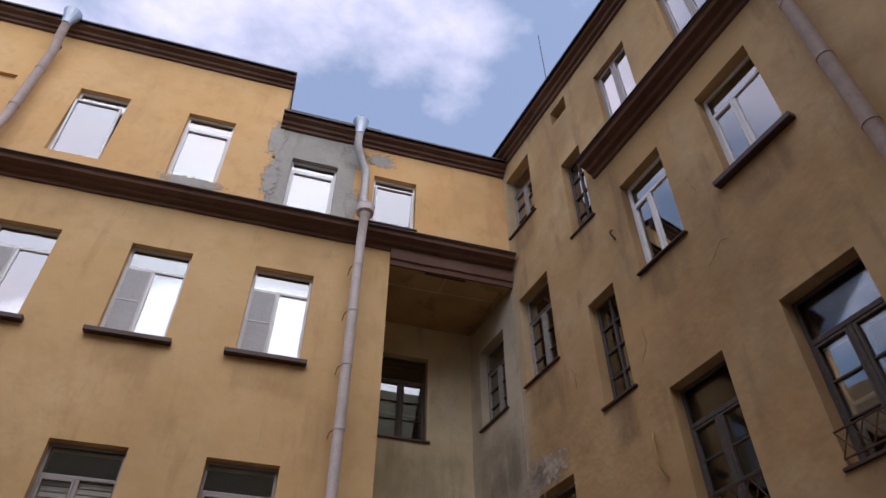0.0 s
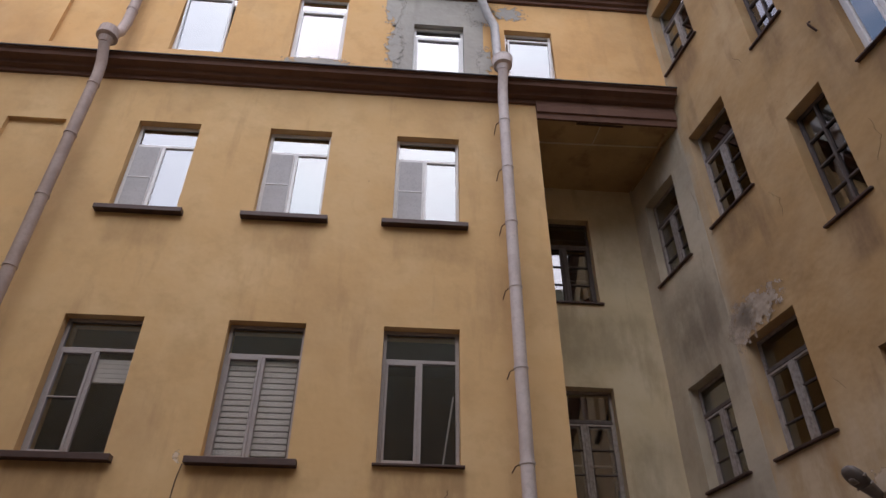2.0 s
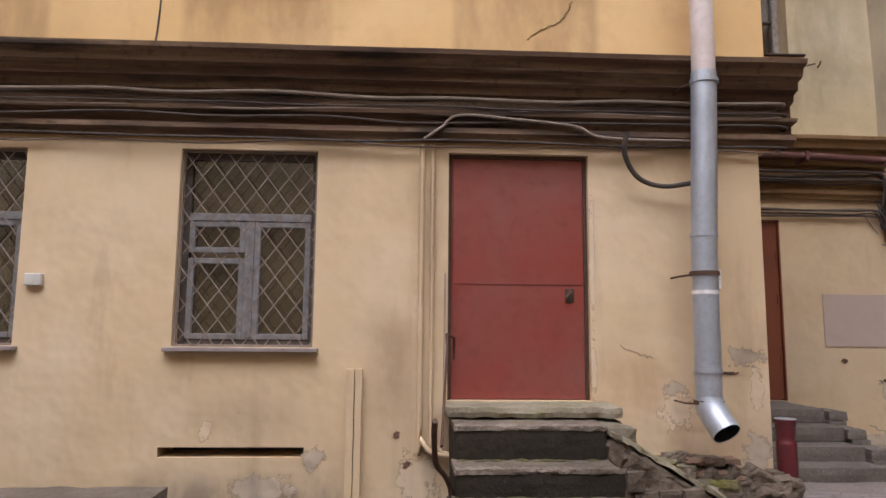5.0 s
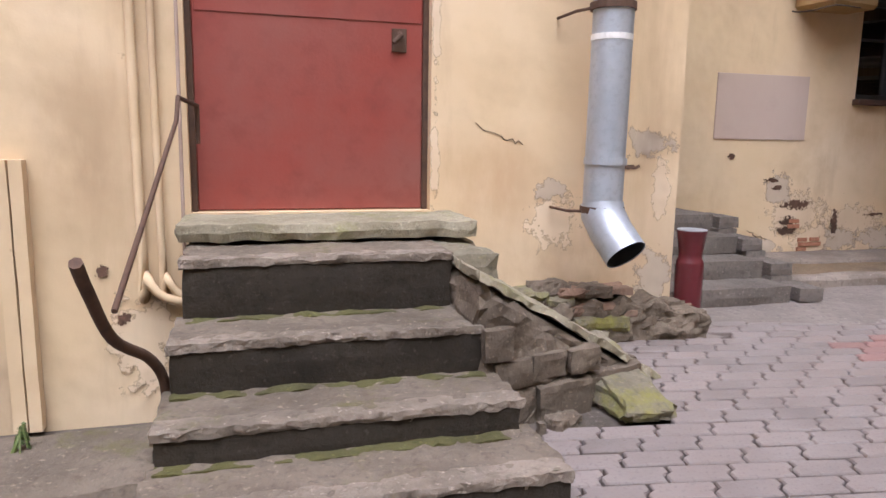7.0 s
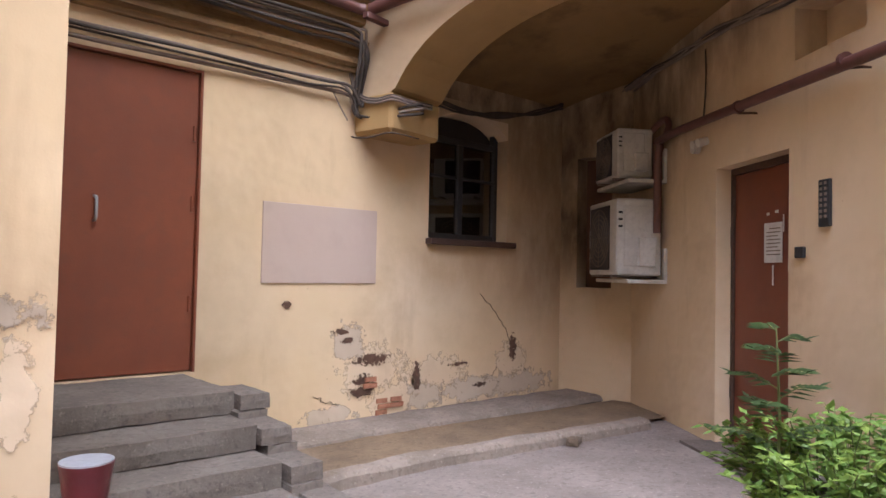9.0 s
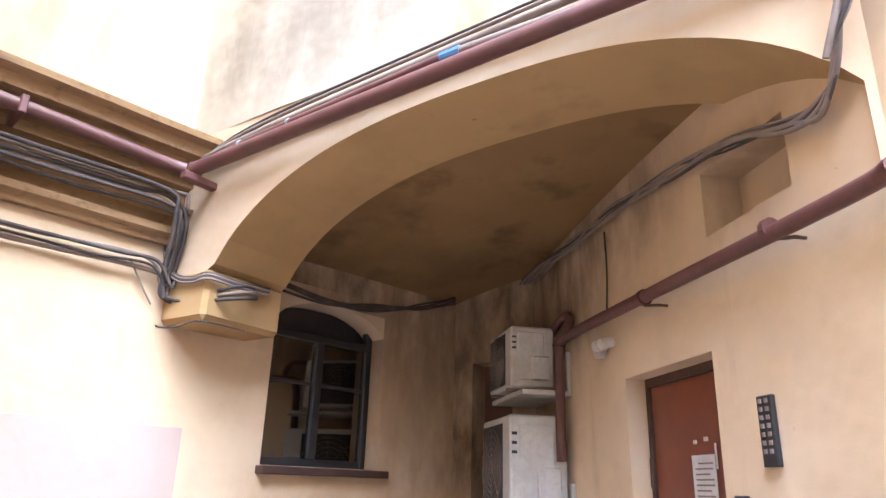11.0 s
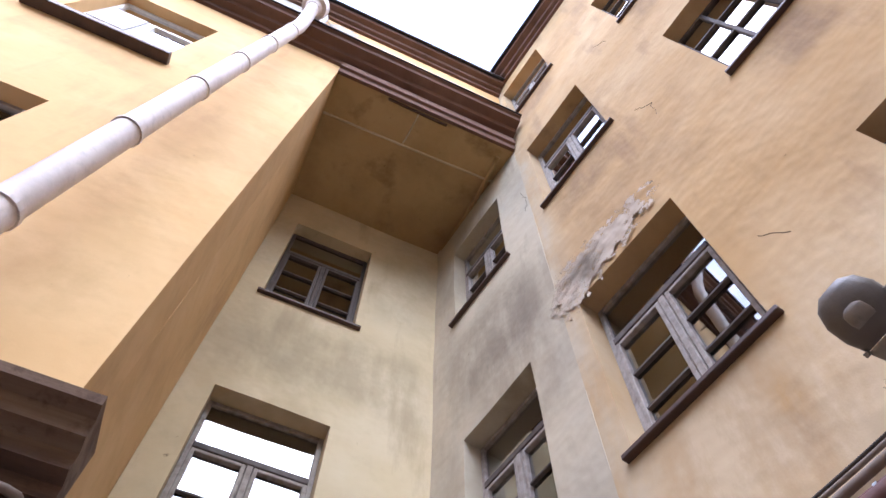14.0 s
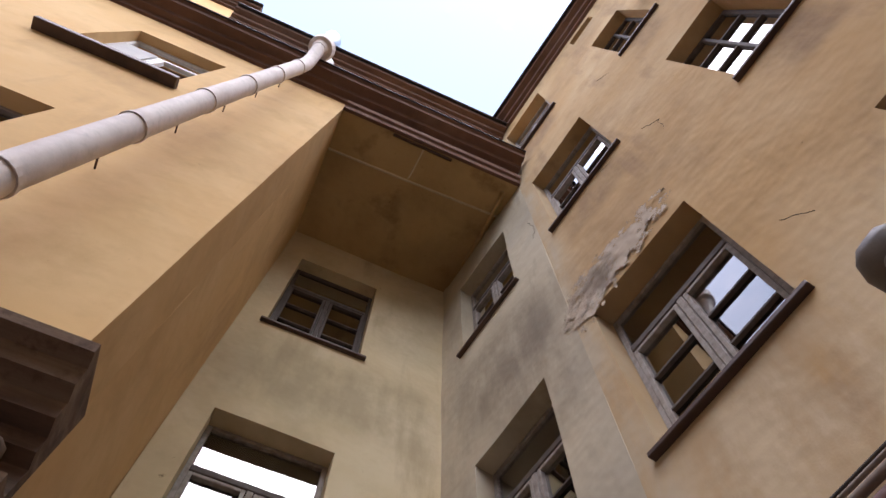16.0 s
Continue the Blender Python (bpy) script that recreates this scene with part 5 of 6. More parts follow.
def left_pipe():
    o = thing("drain_pipe", "tall dusty brown drain pipe with a hopper over the cornice", "drain pipe", Matrix.Translation((-5.9, 11.9, 0.4)), "drain pipes")
    inv = Matrix.Translation((5.9, -11.9, -0.4))
    x, y = -5.72, 11.86
    part("lower_pipe", sweep(bmesh.new(), [(x, y, 0.4), (x, y, 11.7), (x, 11.80, 12.0), (x, 11.64, 12.35)], 0.10, 16), PIPE_BROWN, o, "", inv, True)
    part("hopper", sweep(bmesh.new(), [(x, 11.64, 12.32), (x, 11.64, 12.45), (x, 11.64, 12.5), (x, 11.64, 12.72)], 0.1, 16, True, [0.1, 0.14, 0.20, 0.19]), PIPE_BROWN, o, "", inv)
    part("upper_pipe", sweep(bmesh.new(), [(x, 11.66, 12.6), (x, 11.95, 13.1), (x, 12.02, 13.5), (x, 12.02, 16.0), (x, 11.85, 16.6), (x, 11.78, 17.1)], 0.1, 16), PIPE_BROWN, o, "", inv, True)
    part("gutter_funnel", sweep(bmesh.new(), [(x, 11.78, 16.9), (x, 11.78, 17.1), (x, 11.78, 17.4)], 0.1, 16, True, [0.1, 0.14, 0.22]), ZINC, o, "", inv)
    for z in (4.5, 5.9, 7.3, 8.7, 10.1, 11.4):
        collar(o, x, y, z, 0.1, PIPE_BROWN, inv)
    for z in (13.9, 15.3, 16.3):
        collar(o, x, 12.02, z, 0.1, PIPE_BROWN, inv)


RENDER_PIPE = paint("weathered_zinc", (0.42, 0.40, 0.38), (0.28, 0.25, 0.23), 0.6, 0.2, 6)
right_pipe()
left_pipe()
o = thing("drain_pipe", "dusty brown drain pipe on the east house wall", "drain pipe", MB @ Matrix.Translation((10.1, -0.2, 4.0)), "drain pipes")
part("pipe", sweep(bmesh.new(), [(0, 0, 0), (0, 0, 7.6), (0, -0.25, 8.2)], 0.1, 16), PIPE_BROWN, o, "", None, True)
for z in (1.3, 2.7, 4.1, 5.5, 6.9):
    part("collar", sweep(bmesh.new(), [(0, 0, z - 0.02), (0, 0, z + 0.02)], 0.113, 16), PIPE_BROWN, o)


# ---- pipes and cables ----
def line(name, m, pts, r, mat, label, cat="cable", smooth_steps=6, group="cables along the wall"):
    bm = sweep(bmesh.new(), curve_points(pts, smooth_steps) if smooth_steps else pts, r, 7 if r < 0.02 else 12)
    return tagged(finish(name, bm, mat, m, True), label, cat, group)


random.seed(21)
for k, (z, y) in enumerate(((2.92, -0.06), (2.945, -0.09), (3.125, -0.12), (3.20, -0.125), (3.225, -0.15), (3.30, -0.10), (3.325, -0.13))):
    pts = []
    u = -9.5
    while u < 2.75:
        pts.append((u, y + random.uniform(-0.012, 0.012), z + random.uniform(-0.02, 0.015) - (0.02 if len(pts) % 2 else 0)))
        u += random.uniform(0.55, 1.0)
    pts += [(2.78, y, z), (2.80 + 0.02 * (k % 3), 0.02, z - 0.01)]
    line("cable", MA, pts, random.choice((0.008, 0.011, 0.014, 0.018, 0.012)), CABLE if k % 3 else CABLE_GREY, "dusty black cable running along the stucco band" if k % 3 else "dusty grey cable running along the stucco band")
for k in range(10):
    z = 2.73 + 0.026 * k if k < 4 else 3.10 + 0.03 * (k - 4)
    y = -0.04 - 0.03 * (k % 3) - (0.11 if k > 3 else 0)
    pts = [(2.76, y, z)]
    u = 3.2
    while u < 4.9:
        pts.append((u, y + random.uniform(-0.01, 0.01), z + random.uniform(-0.02, 0.015)))
        u += random.uniform(0.4, 0.7)
    e = 5.13 + random.uniform(-0.06, 0.04)
    pts += [(e - 0.05, y - 0.02, z), (e + random.uniform(0.03, 0.09), y - 0.03, z - random.uniform(0.06, 0.16)), (e + 0.08 + 0.012 * (k % 4), -0.04 - 0.03 * (k % 3), 2.72), (e + 0.11 + 0.02 * (k % 4), -0.06 - 0.02 * (k % 3), 2.56)]
    if k < 6:
        pts += [(5.52, -0.07 - 0.43 * (k % 2), 2.66 - 0.02 * k), (5.95, -0.04, 2.72)]
    line("cable", MR, pts, random.choice((0.009, 0.012, 0.015, 0.011)), CABLE if k % 3 else CABLE_GREY, "dusty cable bundled round the corner of the recess")
line("cable_loop", MA, [(1.36, -0.26, 3.0), (1.36, -0.20, 2.82), (1.50, -0.12, 2.64), (1.72, -0.12, 2.57), (1.98, -0.16, 2.60)], 0.022, CABLE, "thick black cable hanging in a loop beside the drain pipe")
line("cable", MA, [(-0.35, -0.1, 2.95), (-0.2, -0.12, 3.05), (-0.05, -0.12, 3.16), (0.4, -0.14, 3.13), (0.95, -0.13, 3.08), (1.2, -0.15, 2.98), (2.0, -0.13, 2.97)], 0.014, CABLE_GREY, "grey cable dropping over the door")
for x, r in ((-0.36, 0.022), (-0.27, 0.018)):
    line("conduit", MA, [(x, -0.03, 2.92), (x, -0.03, 0.55), (x + 0.02, -0.04, 0.42), (x + 0.10, -0.06, 0.33), (x + 0.26, -0.07, 0.30)], r, CREAM, "cream-painted conduit pipe running down the wall", "conduit", 3, "conduits")
line("rod", MA, [(-0.155, -0.05, 1.80), (-0.16, -0.06, 1.0), (-0.165, -0.06, 0.30)], 0.009, PIPE_BROWN, "thin painted rod standing beside the door frame", "rod", 0, "")
line("handrail_rod", Matrix.Identity(4), [(-0.08, 12.16, 1.08), (-0.08, 12.16, 1.26), (-0.15, 12.02, 1.29), (-0.15, 11.9, 1.18), (-0.24, 10.80, 0.60)], 0.010, RUSTY, "bent rusty rod running from the door frame to the rail stump", "handrail", 0, "")
line("handrail_stump", Matrix.Identity(4), [(-0.29, 10.61, 0.78), (-0.29, 10.72, 0.68), (-0.27, 10.92, 0.48), (-0.20, 11.10, 0.36), (-0.16, 11.16, 0.26), (-0.155, 11.18, 0.12)], 0.019, RUSTY, "bent rusty stump of a broken handrail", "handrail", 5, "")
b = thing("wall_board", "weathered cream-painted timber cover strip standing against the wall", "board", MA @ Matrix.Translation((-0.96, 0, -0.3)))
for u, w in ((0.0, 0.06), (0.068, 0.055)):
    part("strip", rough_box(u, u + w, -0.075, -0.005, 0, 1.30, 0.003, 0.1, u * 50, 12), CREAM, b)

line("heating_pipe", MR, [(2.78, -0.27, 3.42), (4.2, -0.27, 3.40), (4.98, -0.27, 3.37), (5.12, -0.30, 3.36)], 0.042, RED_PIPE, "oxide-red painted pipe along the stucco band", "pipe", 4, "red pipes")
line("heating_pipe", MB, [(0.30, -0.16, 3.37), (0.42, -0.14, 3.38), (1.2, -0.13, 3.42), (3.0, -0.13, 3.48), (5.5, -0.13, 3.55), (8.0, -0.13, 3.6)], 0.046, RED_PIPE, "oxide-red painted pipe running above the arch", "pipe", 3, "red pipes")
line("gas_pipe", MB, [(0.25, -0.07, 3.44), (0.7, -0.07, 3.50), (2.2, -0.07, 3.58)], 0.026, RED_PIPE, "thin brown-red pipe above the arch", "pipe", 3, "red pipes")
line("gas_pipe", MB, [(3.0, -0.07, 3.565), (5.0, -0.07, 3.60), (8.0, -0.07, 3.66)], 0.026, RED_PIPE, "thin brown-red pipe above the arch", "pipe", 3, "red pipes")
line("conduit", MB, [(2.22, -0.07, 3.58), (2.6, -0.07, 3.575), (3.0, -0.07, 3.565)], 0.025, CABLE_GREY, "grey repaired length of pipe", "pipe", 3, "red pipes")
tagged(finish("tape_joint", sweep(bmesh.new(), [(2.16, -0.07, 3.578), (2.28, -0.07, 3.58)], 0.031, 10), paint("blue_tape", (0.09, 0.22, 0.42), (0.06, 0.16, 0.33), 0.4), MB), "blue tape wrapped round the pipe joint", "tape")
for dz, r in ((0.0, 0.022), (0.05, 0.012), (0.075, 0.009)):
    line("cable", MB, [(0.2, -0.05, 3.50), (0.8, -0.05, 3.56 + dz), (2.4, -0.05, 3.64 + dz), (3.5, -0.05, 3.68 + dz), (3.9, -0.06, 3.72 + dz), (4.15, -0.06, 3.64 + dz)], r, CABLE_GREY if dz < 0.06 else CABLE, "grey cable clipped above the red pipes")
tagged(finish("pipe_bracket", boxed(0.30, 0.36, -0.24, 0.02, 3.27, 3.32, 0.006), RED_PIPE, MB), "red-painted iron pipe bracket", "bracket")
tagged(finish("pipe_bracket", boxed(4.15, 4.19, -0.33, -0.05, 3.34, 3.45, 0.006), RED_PIPE, MR), "red-painted iron pipe bracket", "bracket")
line("water_pipe", MD, [(0.80, -0.09, 1.68), (0.80, -0.09, 2.30), (0.83, -0.09, 2.44), (0.95, -0.09, 2.52), (2.3, -0.09, 2.50), (3.62, -0.09, 2.47), (3.86, -0.12, 2.47)], 0.036, RED_PIPE, "brown-red pipe over the entrance door", "pipe", 4, "red pipes")
line("water_pipe", MD, [(0.95, -0.09, 2.52), (0.95, -0.06, 2.62), (0.85, -0.05, 2.70), (0.6, -0.05, 2.66), (0.3, -0.05, 2.55)], 0.03, RED_PIPE, "brown-red branch pipe beside the vault", "pipe", 5, "red pipes")
for k in range(7):
    j = lambda: random.uniform(-0.04, 0.04)
    line("cable", MD, [(0.15, -0.06 - 0.02 * k, 3.16 + j()), (0.6, -0.06 - 0.015 * k, 3.19 + j()), (1.1, -0.06, 3.20 + j()), (1.75, -0.06, 3.18 + j()), (2.45, -0.05, 3.11 + j()), (2.95, -0.05, 3.03 + j()), (3.35, -0.05, 2.90 + j()), (3.56, -0.07, 2.85 + j()), (3.69, -0.09, 2.98 + j()), (3.80, -0.12, 3.26 + j()), (3.84, -0.13, 3.60 + j())], random.choice((0.007, 0.009, 0.012)), CABLE if k % 2 else CABLE_GREY, "black cable bundled under the vault")
    line("cable", MR, [(5.45, -0.30, 2.60 + j() * 0.4), (5.75, -0.10, 2.78 + j()), (6.0, -0.05, 2.86 + j()), (6.5, -0.05, 2.82 + j()), (7.0, -0.06, 2.88 + j()), (7.5, -0.06, 3.0 + j()), (7.9, -0.10, 3.12 + j())], 0.009, CABLE, "black cable bundled under the vault")
line("cable", MD, [(1.52, -0.02, 3.12), (1.53, -0.02, 2.85), (1.50, -0.02, 2.58)], 0.006, CABLE, "thin black cable hanging on the wall")


for k in range(4):
    d = 0.012 * k
    line("cable", MB, [(-0.05 - 0.008 * k, -0.06 - d, 3.2), (0.0, -0.05 - d, 2.95), (0.03, -0.04, 2.80 - d), (0.14, -0.035, 2.715 - d), (0.30, -0.035, 2.68 - d), (0.44, -0.02, 2.69 - d), (0.47, 0.16, 2.68 - d), (0.46, 0.45, 2.70 - d)], (0.008, 0.010, 0.007, 0.009)[k], CABLE_GREY if k % 2 else CABLE, "dusty cable wrapped round the impost of the arch")
line("cable", MB, [(-0.08, -0.05, 2.72), (-0.05, -0.04, 2.5), (0.0, -0.035, 2.40), (0.2, -0.03, 2.375), (0.44, -0.03, 2.385), (0.45, 0.3, 2.39)], 0.006, CABLE, "thin cable sagging under the impost")
line("cable", MR, [(4.98, -0.04, 2.78), (5.06, -0.03, 2.66), (5.16, -0.03, 2.52)], 0.006, CABLE_GREY, "loose end of a cable hanging on the wall")
for k in range(6):
    d = random.uniform(-0.04, 0.04)
    line("cable", MB, [(3.84 + d * 0.5, -0.12, 2.95 + d), (3.92 + d, -0.16, 3.15), (3.95 + d, -0.17, 3.4), (4.0 + d, -0.15, 3.62), (4.12 + d, -0.12, 3.70 + d)], random.choice((0.007, 0.010, 0.013)), CABLE_GREY if k % 2 else CABLE, "dusty cable bundled below the street lamp")
for u, z, r in ((0.62, 3.50, 0.03), (1.05, 3.525, 0.03), (3.35, 3.573, 0.03), (3.95, 3.583, 0.03)):
    tagged(finish("pipe_clip", sweep(bmesh.new(), [(u, -0.07, z), (u + 0.018, -0.07, z + 0.001)], r, 10), ZINC, MB), "thin bright metal clip round the pipe", "clip", "pipe clips")
for u in (2.12, 3.2):
    o = thing("pipe_bracket", "red-painted iron bracket holding the pipe to the wall", "bracket", MD @ Matrix.Translation((u, 0, 2.50)))
    part("collar", sweep(bmesh.new(), [(0, -0.09, 0), (0.03, -0.09, 0)], 0.046, 12), RED_PIPE, o)
    part("pin", sweep(bmesh.new(), [(0.015, -0.09, -0.045), (0.10, -0.05, -0.06), (0.10, 0.0, -0.06)], 0.007, 6), RUSTY, o)
for a, b in (((4.42, 4.62), (4.50, 4.63)), ((4.55, 4.60), (4.57, 4.67))):
    line("wall_hook", MR, [(a[0], -0.01, a[1]), ((a[0] + b[0]) / 2, -0.05, (a[1] + b[1]) / 2), (b[0], -0.05, b[1])], 0.009, RUSTY, "small rusty iron hook beside the sill", "hook", 3, "")

# ---- air conditioners, lamp, signs ----
def air_conditioner(m, w, h, d, label):
    o = thing("air_conditioner", label, "air conditioner", m, "air conditioners")
    part("casing", boxed(0, w, -d, 0, 0, h, 0.015), WHITE, o)
    bm = bmesh.new()
    c, r = (w * 0.40, h * 0.5), min(w * 0.36, h * 0.44)
    for i in range(6):
        rr = r * (i + 1) / 6
        pts = [(c[0] + rr * math.cos(a), -d - 0.012, c[1] + rr * math.sin(a)) for a in [k * math.pi / 10 for k in range(21)]]
        sweep(bm, pts, 0.004, 4)
    for k in range(8):
        a = k * math.pi / 4
        sweep(bm, [(c[0], -d - 0.012, c[1]), (c[0] + r * math.cos(a), -d - 0.012, c[1] + r * math.sin(a))], 0.004, 4)
    part("fan_grille", bm, CABLE_GREY, o)
    part("fan_opening", boxed(w * 0.05, w * 0.76, -d - 0.006, -d + 0.002, h * 0.07, h * 0.93, 0.004), BLACK, o, "dark fan opening")
    part("side_panel", boxed(w - 0.004, w + 0.014, -d * 0.85, -d * 0.25, h * 0.12, h * 0.9, 0.005), WHITE, o)
    part("valve_cover", boxed(w, w + 0.045, -d * 0.55, -d * 0.15, h * 0.12, h * 0.5, 0.01), WHITE, o)
    for i in range(3):
        part("vent_slot", boxed(w - 0.002, w + 0.004, -d * 0.97, -d * 0.88, h * (0.62 + 0.09 * i), h * (0.65 + 0.09 * i), 0), BLACK, o)
    for u in (w * 0.15, w * 0.85):
        part("foot", boxed(u - 0.02, u + 0.02, -d - 0.01, 0.0, -0.02, 0.0, 0.002), CABLE_GREY, o)
    return o


air_conditioner(MD @ Matrix.Translation((0.0, -0.03, 1.29)), 0.76, 0.70, 0.42, "large white outdoor air-conditioner unit on a shelf bracket")
air_conditioner(MD @ Matrix.Translation((0.02, -0.06, 2.20)), 0.60, 0.46, 0.34, "smaller dusty white outdoor air-conditioner unit, stacked above the other")
for z, w in ((2.13, 0.82), (1.22, 0.84)):
    o = thing("shelf_bracket", "white metal shelf bracket carrying an air conditioner", "bracket", MD @ Matrix.Translation((-0.02, 0, z)), "shelf brackets")
    part("shelf", boxed(0, w, -0.37, 0.0, 0, 0.035, 0.004), WHITE, o)
    part("wall_plate", boxed(w - 0.04, w, -0.03, 0.0, 0.0, 0.32, 0.004), WHITE, o)

o = thing("street_lamp", "grey cast street lamp with a dull bowl on an arm", "lamp", Matrix.Translation((5.98, 10.30, 3.60)))
part("arm", sweep(bmesh.new(), [(0.02, 0.0, -0.02), (-0.03, 0.06, 0.04), (-0.17, 0.225, 0.25)], 0.024, 10), RED_PIPE, o, "dark painted arm")
lampm = Matrix.Translation((-0.16, 0.22, 0.23)) @ Vector((-0.70, -0.04, 0.68)).to_track_quat("X", "Z").to_matrix().to_4x4()


def lofted(stations, sides=18, flat=1.0):
    bm = bmesh.new()
    rings = []
    for x, ry, rz, zc in stations:
        rings.append([bm.verts.new((x, ry * math.cos(a), zc + rz * math.sin(a) * (flat if math.sin(a) < 0 else 1))) for a in (2 * math.pi * k / sides for k in range(sides))])
    for a, b in zip(rings, rings[1:]):
        for k in range(sides):
            bm.faces.new((a[k], a[(k + 1) % sides], b[(k + 1) % sides], b[k]))
    bm.faces.new(rings[0][::-1])
    bm.faces.new(rings[-1])
    return bm


GREY_CAST = paint("grey_cast_metal", (0.24, 0.21, 0.18), (0.16, 0.135, 0.115), 0.6, 0.2, 8)
BOWL = paint("dull_lamp_bowl", (0.13, 0.11, 0.095), (0.09, 0.075, 0.062), 0.5, 0.0, 5)
part("housing", lofted([(0, 0.055, 0.045, 0.02), (0.02, 0.075, 0.055, 0.02), (0.17, 0.115, 0.065, 0.02), (0.19, 0.118, 0.066, 0.02)]), GREY_CAST, o, "grey cast housing", lampm, True)
part("bowl", lofted([(0.192, 0.118, 0.066, 0.02), (0.27, 0.14, 0.075, 0.015), (0.36, 0.14, 0.075, 0.015), (0.43, 0.11, 0.06, 0.02), (0.465, 0.06, 0.03, 0.02)]), BOWL, o, "dull brown glass bowl", lampm, True)
part("reflector", lofted([(0.27, 0.05, 0.012, -0.052), (0.30, 0.055, 0.02, -0.055), (0.34, 0.05, 0.018, -0.055), (0.36, 0.03, 0.01, -0.052)]), GREY_CAST, o, "pale disc in the bowl", lampm, True)
for x, y in ((0.19, 0.12), (0.19, -0.12), (0.30, 0.145)):
    part("clip", boxed(x - 0.012, x + 0.012, y - 0.012, y + 0.012, -0.02, 0.04, 0.003), GREY_CAST, o, "", lampm)

o = thing("intercom_panel", "narrow black intercom panel with rows of labels", "intercom", MD @ Matrix.Translation((2.90, -0.012, 1.60)))
part("plate", boxed(0, 0.095, -0.012, 0.012, 0, 0.28, 0.004), BLACK, o)
for r_ in range(7):
    for c_ in range(2):
        part("button", boxed(0.016 + c_ * 0.04, 0.036 + c_ * 0.04, -0.016, -0.011, 0.05 + r_ * 0.033, 0.068 + r_ * 0.033, 0.001), CABLE_GREY, o)
tagged(finish("bell_push", boxed(2.68, 2.76, -0.03, 0.0, 1.42, 1.49, 0.006), BLACK, MD), "small black bell push beside the door", "bell")
o = thing("spotlight", "small white twin spotlight over the entrance door", "lamp", MD @ Matrix.Translation((1.42, -0.02, 2.34)))
part("base", sweep(bmesh.new(), [(0, 0, 0), (0, -0.05, 0)], 0.05, 12), WHITE, o)
for u in (0.10, 0.19):
    part("head", sweep(bmesh.new(), [(u, -0.03, 0.02), (u + 0.01, -0.11, 0.0)], 0.032, 12), WHITE, o)
tagged(finish("wall_box", boxed(-3.62, -3.48, -0.05, 0.0, 1.66, 1.76, 0.006), WHITE, MA), "small white electrical box beside the window", "box")

o = thing("litter_bin", "dark red cylindrical metal litter bin standing by the wall corner", "bin", Matrix.Translation((2.735, 12.19, 0.0)))
part("body", sweep(bmesh.new(), [(0, 0, 0.0), (0, 0, 0.02), (0, 0, 0.40), (0, 0, 0.41), (0, 0, 0.43), (0, 0, 0.46), (0, 0, 0.54), (0, 0, 0.60)], 0.1, 28, True, [0.076, 0.082, 0.082, 0.080, 0.069, 0.070, 0.080, 0.090]), paint("dark_red_enamel", (0.105, 0.014, 0.018), (0.06, 0.011, 0.013), 0.35), o, "", None, True)
part("ash_tray", sweep(bmesh.new(), [(0, 0, 0.595), (0, 0, 0.606)], 0.088, 24), ZINC, o, "dented metal ash tray")


# ---- planter and plants ----
o = thing("planter", "white-painted concrete bowl planter, chipped and mossy, full of soil", "planter", Matrix.Translation((5.29, 10.53, 0)))
prof = [(0.0, 0.0), (0.24, 0.0), (0.25, 0.06), (0.20, 0.10), (0.30, 0.15), (0.45, 0.26), (0.475, 0.33), (0.47, 0.37), (0.43, 0.37), (0.41, 0.31), (0.0, 0.30)]


def lathe(prof, sides=36, wob=0.0):
    bm = bmesh.new()
    rings = []
    for r, z in prof:
        rings.append([bm.verts.new((r * (1 + wob * noise.noise(Vector((math.cos(a) * 2, math.sin(a) * 2, z * 6)))) * math.cos(a), r * math.sin(a), z)) for a in (2 * math.pi * k / sides for k in range(sides))])
    for a, b in zip(rings, rings[1:]):
        for k in range(sides):
            bm.faces.new((a[k], a[(k + 1) % sides], b[(k + 1) % sides], b[k]))
    bmesh.ops.remove_doubles(bm, verts=bm.verts, dist=0.0005)
    return bm


part("bowl", lathe(prof, 40, 0.03), concrete("chipped_white_paint", (0.80, 0.78, 0.72), (0.50, 0.47, 0.40), (0.16, 0.17, 0.07), 0.60), o, "", None, True)
part("soil", lathe([(0.0, 0.33), (0.25, 0.34), (0.41, 0.325)], 24, 0.03), SOIL, o)


def leaf_material(name, a, b):
    m, nt, bs, n, l = nodes_of(name)
    geo = n.new("ShaderNodeNewGeometry")
    c = mixed(nt, a, b, geo.outputs["Random Per Island"])
    l.new(c, bs.inputs["Base Color"])
    bs.inputs["Roughness"].default_value = 0.5
    bs.inputs["Subsurface Weight"].default_value = 0.0
    tr = n.new("ShaderNodeBsdfTranslucent")
    l.new(c, tr.inputs["Color"])
    mx = n.new("ShaderNodeMixShader")
    mx.inputs["Fac"].default_value = 0.3
    l.new(bs.outputs["BSDF"], mx.inputs[1])
    l.new(tr.outputs["BSDF"], mx.inputs[2])
    l.new(mx.outputs["Shader"], n["Material Output"].inputs["Surface"])
    return m


LEAF = leaf_material("bush_leaf", (0.10, 0.20, 0.035), (0.22, 0.33, 0.06))
LEAF_B = leaf_material("weed_leaf", (0.045, 0.085, 0.022), (0.03, 0.055, 0.016))


